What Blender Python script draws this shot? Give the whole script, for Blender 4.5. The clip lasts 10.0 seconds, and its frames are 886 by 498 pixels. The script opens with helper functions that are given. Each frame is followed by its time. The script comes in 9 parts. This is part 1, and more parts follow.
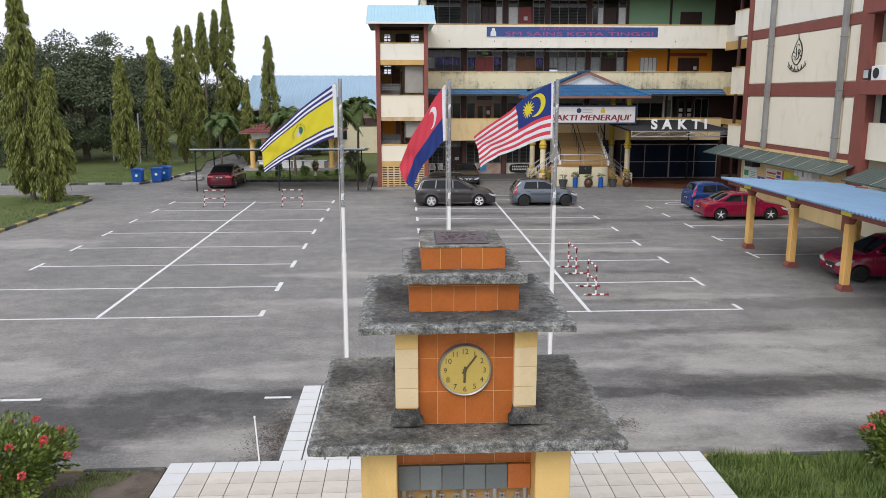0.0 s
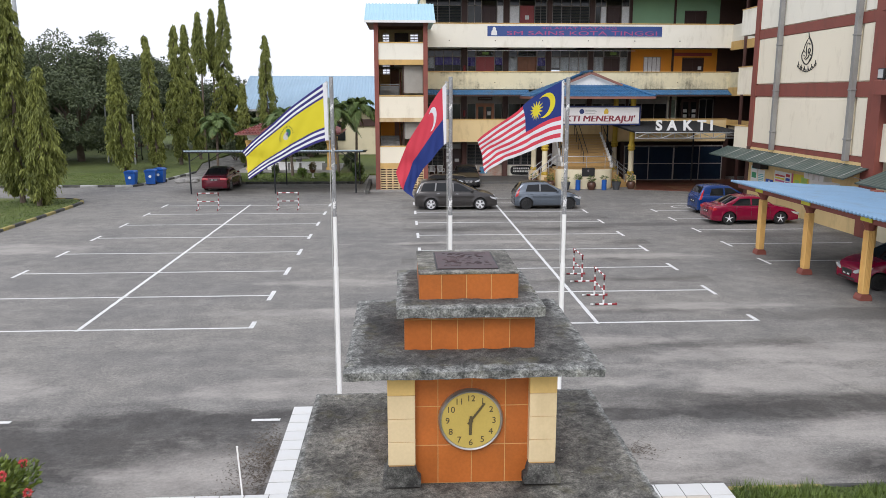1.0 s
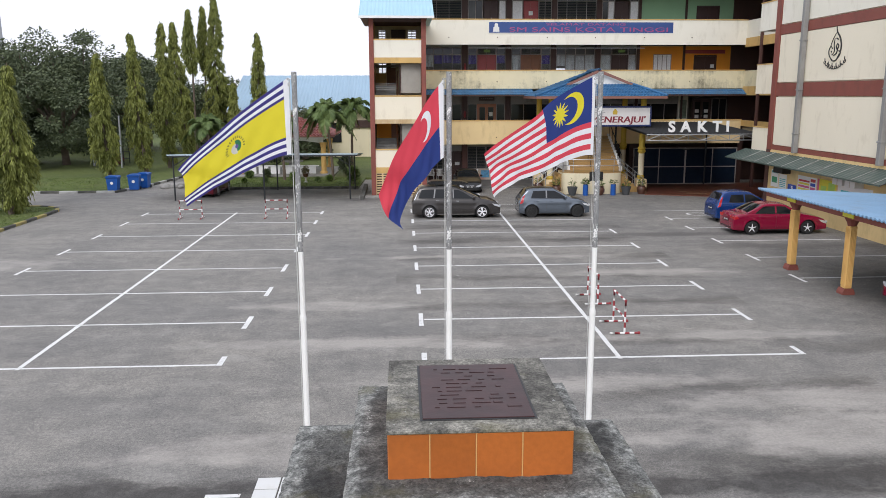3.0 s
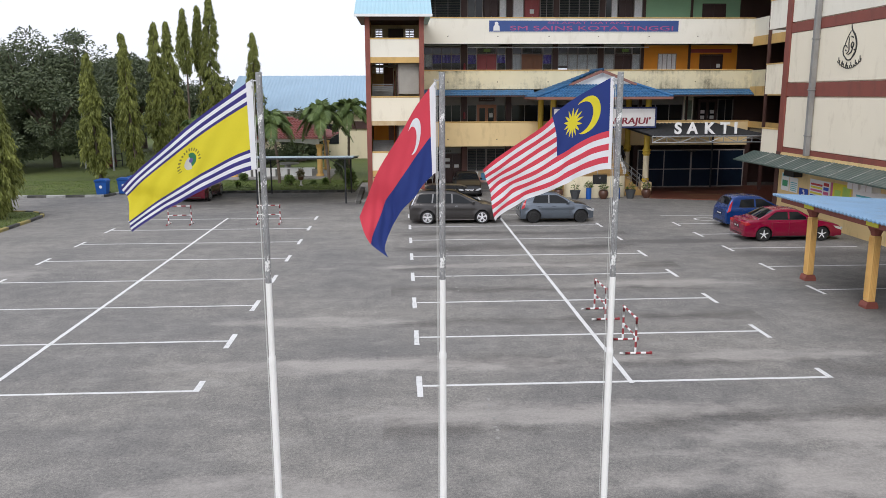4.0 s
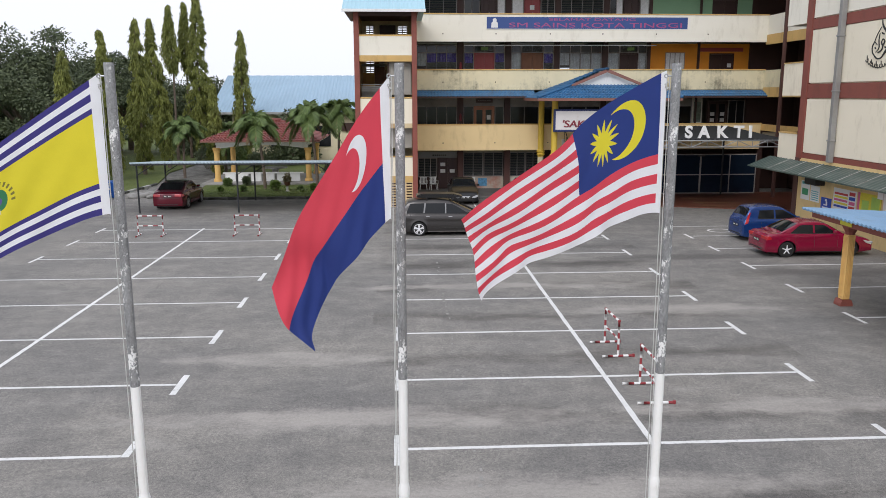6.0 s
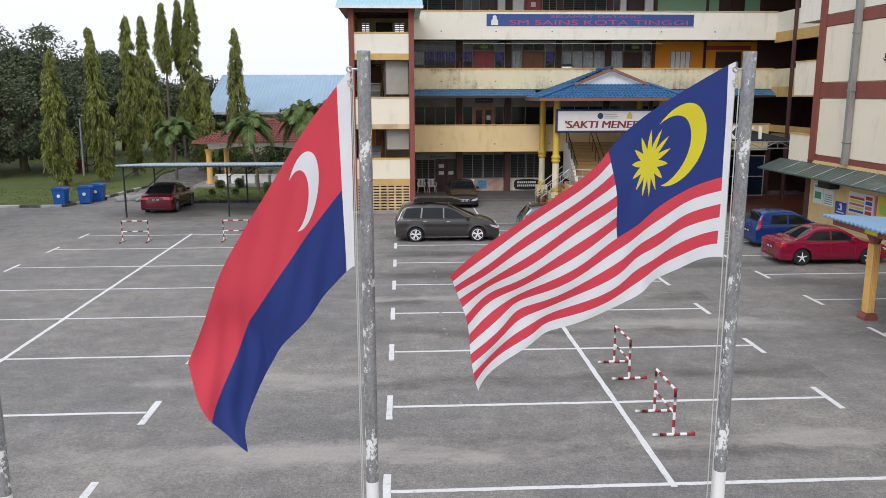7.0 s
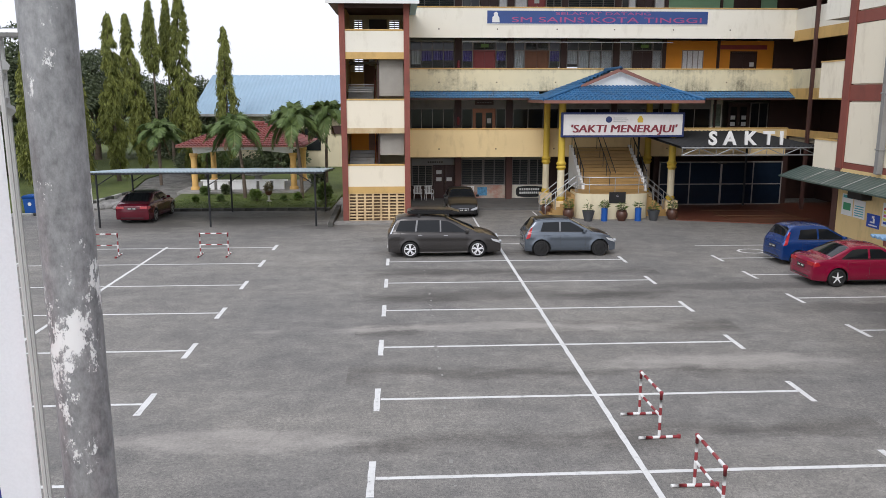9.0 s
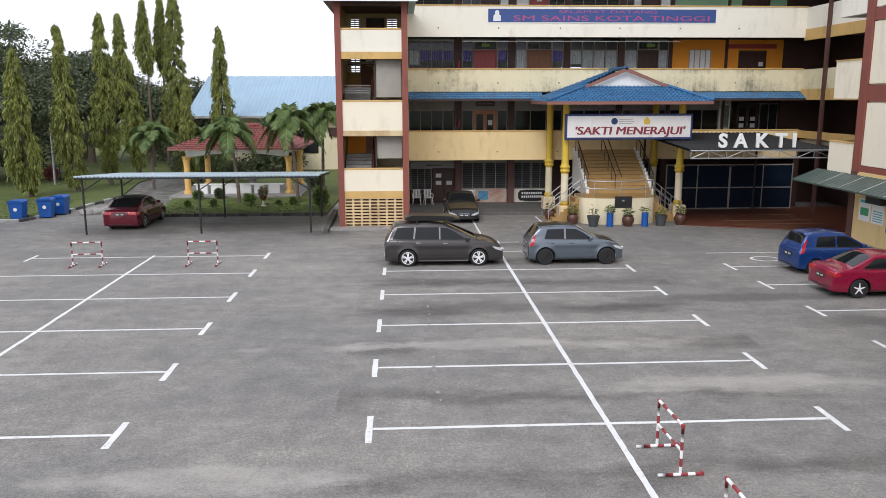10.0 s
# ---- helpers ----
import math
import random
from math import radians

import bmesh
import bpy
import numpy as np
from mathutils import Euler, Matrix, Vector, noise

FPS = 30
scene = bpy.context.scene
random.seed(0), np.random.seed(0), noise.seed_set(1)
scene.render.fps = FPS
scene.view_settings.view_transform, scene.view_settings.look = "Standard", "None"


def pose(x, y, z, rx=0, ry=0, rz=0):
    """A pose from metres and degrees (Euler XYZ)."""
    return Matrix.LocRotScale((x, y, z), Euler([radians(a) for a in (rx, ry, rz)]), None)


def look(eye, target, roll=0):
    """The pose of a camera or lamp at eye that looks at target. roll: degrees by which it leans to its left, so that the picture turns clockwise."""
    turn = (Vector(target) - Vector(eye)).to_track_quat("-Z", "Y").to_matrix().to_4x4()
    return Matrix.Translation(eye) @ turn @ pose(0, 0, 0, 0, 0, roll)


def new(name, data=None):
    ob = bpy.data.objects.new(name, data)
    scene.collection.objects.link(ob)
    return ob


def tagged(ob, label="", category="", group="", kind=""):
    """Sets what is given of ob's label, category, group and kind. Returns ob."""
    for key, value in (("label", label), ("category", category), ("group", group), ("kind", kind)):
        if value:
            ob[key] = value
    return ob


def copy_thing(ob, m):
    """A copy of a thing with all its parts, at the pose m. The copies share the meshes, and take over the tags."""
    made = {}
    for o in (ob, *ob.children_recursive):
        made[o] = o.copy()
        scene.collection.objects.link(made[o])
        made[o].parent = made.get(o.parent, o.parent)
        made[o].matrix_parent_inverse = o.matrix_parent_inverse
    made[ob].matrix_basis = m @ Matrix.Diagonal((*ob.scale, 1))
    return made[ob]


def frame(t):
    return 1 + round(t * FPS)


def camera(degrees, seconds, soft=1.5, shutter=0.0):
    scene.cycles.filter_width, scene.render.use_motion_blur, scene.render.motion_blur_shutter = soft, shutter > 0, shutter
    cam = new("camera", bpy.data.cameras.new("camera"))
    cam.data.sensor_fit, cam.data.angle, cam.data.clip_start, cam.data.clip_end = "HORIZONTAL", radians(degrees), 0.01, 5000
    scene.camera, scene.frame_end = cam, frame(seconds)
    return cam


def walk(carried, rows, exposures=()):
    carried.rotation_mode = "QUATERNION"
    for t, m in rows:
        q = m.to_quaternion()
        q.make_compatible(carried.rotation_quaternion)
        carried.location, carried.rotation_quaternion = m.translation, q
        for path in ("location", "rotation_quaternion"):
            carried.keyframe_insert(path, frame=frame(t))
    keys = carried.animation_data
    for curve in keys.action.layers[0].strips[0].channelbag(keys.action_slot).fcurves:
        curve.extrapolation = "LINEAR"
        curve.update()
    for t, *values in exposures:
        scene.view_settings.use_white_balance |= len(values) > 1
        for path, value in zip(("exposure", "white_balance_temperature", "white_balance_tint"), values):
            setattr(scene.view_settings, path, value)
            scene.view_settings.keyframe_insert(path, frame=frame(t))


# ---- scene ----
cam = camera(59.3, 10.0, soft=0.6)
PATH = [
    (0, (-0.567, 7.578, 6.442), (-0.466, 9.537, 6.051), -0.0),
    (0.5, (-0.542, 8.148, 6.422), (-0.441, 10.107, 6.032), -0.0),
    (1, (-0.522, 8.773, 6.415), (-0.42, 10.733, 6.026), -0.0),
    (1.5, (-0.482, 9.471, 6.403), (-0.381, 11.43, 6.015), -0.1),
    (2, (-0.432, 10.203, 6.394), (-0.331, 12.163, 6.006), -0.1),
    (2.5, (-0.375, 10.988, 6.399), (-0.274, 12.947, 6.01), -0.1),
    (4, (-0.143, 13.331, 6.465), (-0.043, 15.29, 6.076), -0.2),
    (4.5, (-0.014, 14.092, 6.473), (0.086, 16.051, 6.084), -0.1),
    (5, (0.117, 14.893, 6.481), (0.218, 16.853, 6.092), -0.1),
    (5.5, (0.222, 15.673, 6.484), (0.324, 17.633, 6.096), -0.1),
    (7, (0.484, 18.036, 6.493), (0.587, 19.995, 6.104), -0.1),
    (7.5, (0.572, 18.839, 6.495), (0.676, 20.798, 6.105), -0.1),
    (8, (0.637, 19.609, 6.532), (0.741, 21.568, 6.142), -0.0),
    (8.5, (0.709, 20.315, 6.55), (0.813, 22.274, 6.16), 0.0),
    (9, (0.743, 21.039, 6.542), (0.848, 22.999, 6.155), -0.0),
    (9.5, (0.804, 21.771, 6.543), (0.907, 23.73, 6.156), -0.1),
    (10, (0.877, 22.52, 6.54), (0.98, 24.48, 6.156), -0.1),
]
walk(cam, [(t, look(eye, target, roll)) for t, eye, target, roll in PATH],
     exposures=[(t, ev, 6280, 13) for t, ev in ((0, 0.08), (0.5, 0.12), (1.5, 0.2), (2.5, 0.2), (4.5, 0.08), (7.0, 0.06), (8.0, 0.09), (9.0, 0.1), (9.5, 0.25), (10.0, 0.27))])

# ---- world and light ----
SKY_STRENGTH, SUN_STRENGTH = 0.13, 1.1
sky_world = bpy.data.worlds.new("overcast_sky")
scene.world = sky_world
sky_world.use_nodes = True
wn, wl = sky_world.node_tree.nodes, sky_world.node_tree.links
sky = wn.new("ShaderNodeTexSky")
sky.sky_type, sky.sun_disc = "NISHITA", False
sky.sun_elevation, sky.sun_rotation = radians(41), radians(200)
sky.air_density, sky.dust_density, sky.ozone_density = 1.0, 4.0, 1.0
soften = wn.new("ShaderNodeHueSaturation")
soften.inputs["Saturation"].default_value = 0.22
wl.new(sky.outputs[0], soften.inputs["Color"])
veil = wn.new("ShaderNodeMix")          # a thick white cloud deck over the clear sky
veil.data_type = "RGBA"
veil.inputs[0].default_value = 0.85
veil.inputs[7].default_value = (8.1, 8.35, 8.95, 1)
wl.new(soften.outputs[0], veil.inputs[6])
wl.new(veil.outputs[2], wn["Background"].inputs["Color"])
wn["Background"].inputs["Strength"].default_value = SKY_STRENGTH
sun_data = bpy.data.lights.new("sun", "SUN")
sun_data.energy, sun_data.angle, sun_data.color = SUN_STRENGTH, radians(25), (1.0, 0.97, 0.93)
sun_ob = new("sun", sun_data)
sun_ob.matrix_world = look((0, 0, 0), (0.3, 0.85, -0.78))

# ---- materials ----
def ramp(nt, fac, stops):
    r = nt.nodes.new("ShaderNodeValToRGB")
    while len(r.color_ramp.elements) < len(stops):
        r.color_ramp.elements.new(0.5)
    for e, (p, c) in zip(r.color_ramp.elements, stops):
        e.position, e.color = p, (*c, 1) if len(c) == 3 else c
    nt.links.new(fac, r.inputs[0])
    return r.outputs[0]


def noise_tex(nt, vec, scale, detail=4.0, rough=0.55, stretch=None):
    if stretch:
        mp = nt.nodes.new("ShaderNodeMapping")
        mp.inputs["Scale"].default_value = stretch
        nt.links.new(vec, mp.inputs[0])
        vec = mp.outputs[0]
    n = nt.nodes.new("ShaderNodeTexNoise")
    n.inputs["Scale"].default_value, n.inputs["Detail"].default_value, n.inputs["Roughness"].default_value = scale, detail, rough
    nt.links.new(vec, n.inputs["Vector"])
    return n.outputs[0]


def mix(nt, fac, a, b, mode="MIX"):
    m = nt.nodes.new("ShaderNodeMix")
    m.data_type, m.blend_type = "RGBA", mode
    for sock, v in ((m.inputs[0], fac), (m.inputs[6], a), (m.inputs[7], b)):
        if isinstance(v, (int, float)):
            sock.default_value = v
        elif isinstance(v, tuple):
            sock.default_value = (*v, 1)
        else:
            nt.links.new(v, sock)
    return m.outputs[2]


def math_node(nt, op, a, b):
    m = nt.nodes.new("ShaderNodeMath")
    m.operation = op
    for sock, v in zip(m.inputs, (a, b)):
        if isinstance(v, (int, float)):
            sock.default_value = v
        else:
            nt.links.new(v, sock)
    return m.outputs[0]


def base_mat(name, rough=0.7, metal=0.0):
    m = bpy.data.materials.new(name)
    m.use_nodes = True
    nt = m.node_tree
    b = nt.nodes["Principled BSDF"]
    b.inputs["Roughness"].default_value, b.inputs["Metallic"].default_value = rough, metal
    tc = nt.nodes.new("ShaderNodeTexCoord")
    return m, nt, b, tc.outputs["Object"]


def put_bump(nt, b, height, strength, dist):
    bp = nt.nodes.new("ShaderNodeBump")
    bp.inputs["Strength"].default_value, bp.inputs["Distance"].default_value = strength, dist
    nt.links.new(height, bp.inputs["Height"])
    nt.links.new(bp.outputs[0], b.inputs["Normal"])


def surf(name, col, rough=0.7, metal=0.0, var=0.18, scale=1.2, fine=40.0, dirt=None, dirt_amount=0.0, streak=False,
         bump=0.15, rand=0.0, coat=0.0, rough_var=0.1):
    """Colour with broad and fine variation, dirt in patches or downward streaks, fine relief."""
    m, nt, b, vec = base_mat(name, rough, metal)
    n1, n2 = noise_tex(nt, vec, scale), noise_tex(nt, vec, fine, 3.0)
    lo, hi = tuple(c * (1 - var) for c in col), tuple(min(1, c * (1 + var)) for c in col)
    c = ramp(nt, n1, [(0.3, lo), (0.7, hi)])
    c = mix(nt, 0.35, c, ramp(nt, n2, [(0.35, tuple(x * (1 - var) for x in col)), (0.65, hi)]))
    if rand:
        oi = nt.nodes.new("ShaderNodeObjectInfo")
        c = mix(nt, 1.0, c, ramp(nt, oi.outputs["Random"], [(0.0, (1 - rand,) * 3), (1.0, (1, 1, 1))]), "MULTIPLY")
    if dirt:
        d = noise_tex(nt, vec, 1.4, 6.0, 0.65, (1.1, 1.1, 0.45) if streak else None)
        edge = 0.62 - dirt_amount * 0.25
        c = mix(nt, ramp(nt, d, [(edge - 0.06, (0, 0, 0)), (edge + 0.24, (0.8, 0.8, 0.8))]), c, dirt)
    nt.links.new(c, b.inputs["Base Color"])
    if rough_var:
        r = math_node(nt, "MULTIPLY_ADD", n1, rough_var)
        r.node.inputs[2].default_value = rough - rough_var / 2
        nt.links.new(r, b.inputs["Roughness"])
    if bump:
        put_bump(nt, b, n2, bump, 0.01)
    if coat:
        b.inputs["Coat Weight"].default_value, b.inputs["Coat Roughness"].default_value = coat, 0.05
    return m


def blob(nt, vec, wob, cx, cy, rx, ry):
    """A soft ragged patch on the ground about (cx, cy)."""
    mp = nt.nodes.new("ShaderNodeMapping")
    mp.inputs["Location"].default_value = (-cx / rx, -cy / ry, 0)
    mp.inputs["Scale"].default_value = (1 / rx, 1 / ry, 0)
    nt.links.new(vec, mp.inputs[0])
    ln = nt.nodes.new("ShaderNodeVectorMath")
    ln.operation = "LENGTH"
    nt.links.new(mp.outputs[0], ln.inputs[0])
    d = math_node(nt, "MULTIPLY", math_node(nt, "ADD", ln.outputs["Value"], wob), 0.62)
    return ramp(nt, d, [(0.4, (1, 1, 1)), (0.8, (0, 0, 0))])


def asphalt_material():
    m, nt, b, vec = base_mat("asphalt", 0.85)
    big = noise_tex(nt, vec, 0.13, 5.0, 0.6)
    streak = noise_tex(nt, vec, 0.6, 7.0, 0.66, (0.45, 1.0, 1.0))
    drag = noise_tex(nt, vec, 9.0, 8.0, 0.8)
    mid = noise_tex(nt, vec, 1.7, 6.0, 0.65)
    scuff = noise_tex(nt, vec, 1.0, 7.0, 0.72, (0.5, 1.0, 1.0))
    grit = noise_tex(nt, vec, 15.0, 4.0, 0.85)
    fine = noise_tex(nt, vec, 42.0, 3.0, 0.85)
    c = ramp(nt, big, [(0.36, (0.178, 0.175, 0.171)), (0.64, (0.231, 0.223, 0.21))])
    for tex, lo, hi, a, z in ((streak, 0.36, 0.64, 0.89, 1.12), (drag, 0.36, 0.64, 0.84, 1.15), (mid, 0.34, 0.66, 0.83, 1.13), (grit, 0.38, 0.62, 0.74, 1.22), (fine, 0.4, 0.6, 0.72, 1.28)):
        c = mix(nt, 1.0, c, ramp(nt, tex, [(lo, (a * 0.5,) * 3), (hi, (z * 0.5, z * 0.496, z * 0.488))]), "MULTIPLY")
        c = mix(nt, 1.0, c, (2.0, 2.0, 2.0), "MULTIPLY")
    # pale dusty scuffs, thin and broken
    dust = math_node(nt, "MULTIPLY", ramp(nt, scuff, [(0.54, (0, 0, 0)), (0.72, (1, 1, 1))]), 0.38)
    c = mix(nt, dust, c, (0.36, 0.345, 0.315))
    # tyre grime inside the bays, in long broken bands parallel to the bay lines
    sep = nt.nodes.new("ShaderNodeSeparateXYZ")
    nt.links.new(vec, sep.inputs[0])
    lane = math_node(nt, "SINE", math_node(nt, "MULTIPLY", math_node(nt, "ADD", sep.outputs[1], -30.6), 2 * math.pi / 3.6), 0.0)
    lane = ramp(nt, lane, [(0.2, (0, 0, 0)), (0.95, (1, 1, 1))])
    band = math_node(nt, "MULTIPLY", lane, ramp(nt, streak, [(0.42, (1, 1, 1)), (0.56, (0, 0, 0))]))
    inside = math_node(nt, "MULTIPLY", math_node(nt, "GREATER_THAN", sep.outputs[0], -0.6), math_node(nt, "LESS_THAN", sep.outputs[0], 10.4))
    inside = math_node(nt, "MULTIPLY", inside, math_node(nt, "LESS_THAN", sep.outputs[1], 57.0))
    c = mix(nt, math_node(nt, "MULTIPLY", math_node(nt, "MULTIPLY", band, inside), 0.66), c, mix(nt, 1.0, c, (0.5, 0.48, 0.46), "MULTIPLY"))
    rag = noise_tex(nt, vec, 0.8, 7.0, 0.68, (0.6, 1.0, 1.0))
    wob = math_node(nt, "MULTIPLY", math_node(nt, "SUBTRACT", rag, 0.5), 3.6)
    silt, dark_patch = None, None
    for cx, cy, rx, ry in ((-4.2, 21.3, 1.7, 0.9), (-2.6, 25.2, 2.8, 0.6), (-10.5, 25.6, 2.2, 0.8), (5.0, 21.6, 2.6, 0.9), (8.0, 25.5, 3.8, 0.8), (9.6, 22.4, 3.0, 0.7), (9.4, 27.2, 3.0, 0.7),
                           (3.4, 42.5, 4.6, 0.4), (-0.6, 31.4, 4.4, 0.5), (2.5, 28.3, 4.5, 0.5), (8.5, 31.6, 3.0, 0.4), (-16.5, 42, 3.0, 1.0), (9.0, 39.3, 3.4, 0.5), (-2.4, 35.3, 2.2, 0.5)):
        k = blob(nt, vec, wob, cx, cy, rx, ry)
        silt = k if silt is None else math_node(nt, "MAXIMUM", silt, k)
    # damp patches by the plaza, stains in bays, dark patches beneath the shelters
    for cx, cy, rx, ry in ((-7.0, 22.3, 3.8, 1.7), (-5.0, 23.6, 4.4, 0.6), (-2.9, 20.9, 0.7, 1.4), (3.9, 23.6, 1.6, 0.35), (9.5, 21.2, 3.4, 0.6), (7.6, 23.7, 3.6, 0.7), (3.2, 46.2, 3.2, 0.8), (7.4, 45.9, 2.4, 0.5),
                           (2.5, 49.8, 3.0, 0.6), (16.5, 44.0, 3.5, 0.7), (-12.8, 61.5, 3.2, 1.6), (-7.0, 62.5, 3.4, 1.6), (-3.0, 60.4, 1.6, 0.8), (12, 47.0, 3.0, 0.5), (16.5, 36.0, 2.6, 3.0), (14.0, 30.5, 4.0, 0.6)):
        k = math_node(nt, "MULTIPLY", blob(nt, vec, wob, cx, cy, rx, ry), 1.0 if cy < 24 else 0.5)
        dark_patch = k if dark_patch is None else math_node(nt, "MAXIMUM", dark_patch, k)
    c = mix(nt, math_node(nt, "MULTIPLY", math_node(nt, "MULTIPLY", dark_patch, ramp(nt, mid, [(0.3, (0.55, 0.55, 0.55)), (0.55, (1, 1, 1))])), 0.92), c, mix(nt, 1.0, c, (0.2, 0.19, 0.185), "MULTIPLY"))
    c = mix(nt, math_node(nt, "MULTIPLY", math_node(nt, "MULTIPLY", silt, ramp(nt, scuff, [(0.36, (0.35, 0.35, 0.35)), (0.58, (1, 1, 1))])), 0.8), c, mix(nt, 0.5, (0.36, 0.335, 0.305), ramp(nt, grit, [(0.3, (0.24, 0.222, 0.2)), (0.7, (0.46, 0.43, 0.39))])))
    vo = nt.nodes.new("ShaderNodeTexVoronoi")
    vo.feature = "DISTANCE_TO_EDGE"
    vo.inputs["Scale"].default_value = 0.16
    warp = mix(nt, 0.2, vec, nt.nodes[mid.node.name].outputs[1])
    nt.links.new(warp, vo.inputs["Vector"])
    crack = ramp(nt, vo.outputs[0], [(0.0, (1, 1, 1)), (0.003, (0, 0, 0))])
    c = mix(nt, math_node(nt, "MULTIPLY", math_node(nt, "MULTIPLY", crack, ramp(nt, big, [(0.5, (0, 0, 0)), (0.62, (1, 1, 1))])), 0.3), c, (0.05, 0.05, 0.05))
    nt.links.new(c, b.inputs["Base Color"])
    nt.links.new(ramp(nt, dark_patch, [(0.0, (0.85,) * 3), (1.0, (0.75,) * 3)]), b.inputs["Roughness"])
    put_bump(nt, b, grit, 0.3, 0.01)
    return m


def line_paint_material():
    m, nt, b, vec = base_mat("road_marking_paint", 0.75)
    n, f = noise_tex(nt, vec, 9.0, 6.0, 0.7), noise_tex(nt, vec, 1.3, 3.0)
    c = ramp(nt, n, [(0.28, (0.22, 0.22, 0.215)), (0.44, (0.66, 0.66, 0.64)), (1.0, (0.76, 0.76, 0.74))])
    c = mix(nt, 0.25, c, ramp(nt, f, [(0.3, (0.5, 0.5, 0.49)), (0.7, (0.85, 0.85, 0.84))]))
    nt.links.new(c, b.inputs["Base Color"])
    return m


def weathered_concrete_material(name, lo, mid_c, hi, lichen, rim=None):
    """Blackened concrete; rim: half sizes of the slab and how far pale lichen creeps in from its edges."""
    m, nt, b, vec = base_mat(name, 0.92)
    n1, n2, n3 = noise_tex(nt, vec, 1.3, 7.0, 0.7), noise_tex(nt, vec, 14.0, 6.0, 0.75), noise_tex(nt, vec, 70.0, 3.0, 0.7)
    c = ramp(nt, n1, [(0.34, lo), (0.5, mid_c), (0.66, hi)])
    blot = noise_tex(nt, vec, 1.7, 7.0, 0.72)
    c = mix(nt, math_node(nt, "MULTIPLY", ramp(nt, blot, [(0.5, (0, 0, 0)), (0.64, (1, 1, 1))]), 0.7), c, tuple(0.4 * x for x in lo))
    if rim:
        sep = nt.nodes.new("ShaderNodeSeparateXYZ")
        nt.links.new(vec, sep.inputs[0])
        dx = math_node(nt, "SUBTRACT", rim[0], math_node(nt, "ABSOLUTE", sep.outputs[0], 0.0))
        dy = math_node(nt, "SUBTRACT", rim[1], math_node(nt, "ABSOLUTE", sep.outputs[1], 0.0))
        d = math_node(nt, "DIVIDE", math_node(nt, "MINIMUM", dx, dy), rim[2])
        rag = math_node(nt, "MULTIPLY", math_node(nt, "SUBTRACT", noise_tex(nt, vec, 5.0, 7.0, 0.75), 0.5), 3.2)
        pale = ramp(nt, math_node(nt, "ADD", d, rag), [(0.45, (0.85, 0.85, 0.85)), (1.0, (0, 0, 0))])
        c = mix(nt, pale, c, ramp(nt, n2, [(0.35, (0.1, 0.104, 0.097)), (0.65, (0.22, 0.222, 0.208))]))
    for tex, a, z in ((n2, 0.26, 0.82), (n3, 0.29, 0.77)):
        c = mix(nt, 1.0, c, ramp(nt, tex, [(0.36, (a,) * 3), (0.64, (z,) * 3)]), "MULTIPLY")
        c = mix(nt, 1.0, c, (2.0, 2.0, 2.0), "MULTIPLY")
    moss = noise_tex(nt, vec, 4.0, 5.0, 0.6)
    c = mix(nt, math_node(nt, "MULTIPLY", ramp(nt, moss, [(0.55, (0, 0, 0)), (0.7, (1, 1, 1))]), 0.35), c, (0.14, 0.125, 0.05))
    lich = noise_tex(nt, vec, 11.0, 7.0, 0.8)
    c = mix(nt, math_node(nt, "MULTIPLY", ramp(nt, lich, [(0.64 - lichen, (0, 0, 0)), (0.68 - lichen, (1, 1, 1))]), 0.75), c, (0.56, 0.56, 0.53))
    nt.links.new(c, b.inputs["Base Color"])
    put_bump(nt, b, n2, 0.8, 0.015)
    return m


def glass_material(name, tint, rough=0.06, spec=0.4):
    m, nt, b, vec = base_mat(name, rough)
    n = noise_tex(nt, vec, 2.0, 2.0)
    nt.links.new(ramp(nt, n, [(0.3, tuple(c * 0.8 for c in tint)), (0.7, tint)]), b.inputs["Base Color"])
    b.inputs["IOR"].default_value = 1.5
    b.inputs["Specular IOR Level"].default_value = spec
    return m


def clear_pane_material():
    """Thin, slightly dusty window glass that the room shows through."""
    m, nt, b, vec = base_mat("clear_window_glass", 0.08)
    clear = nt.nodes.new("ShaderNodeBsdfTransparent")
    clear.inputs[0].default_value = (0.93, 0.95, 0.96, 1)
    b.inputs["Base Color"].default_value = (0.25, 0.26, 0.27, 1)
    mx = nt.nodes.new("ShaderNodeMixShader")
    nt.links.new(math_node(nt, "MULTIPLY", noise_tex(nt, vec, 3.0, 3.0), 0.24), mx.inputs[0])
    nt.links.new(clear.outputs[0], mx.inputs[1])
    nt.links.new(b.outputs[0], mx.inputs[2])
    nt.links.new(mx.outputs[0], nt.nodes["Material Output"].inputs[0])
    return m


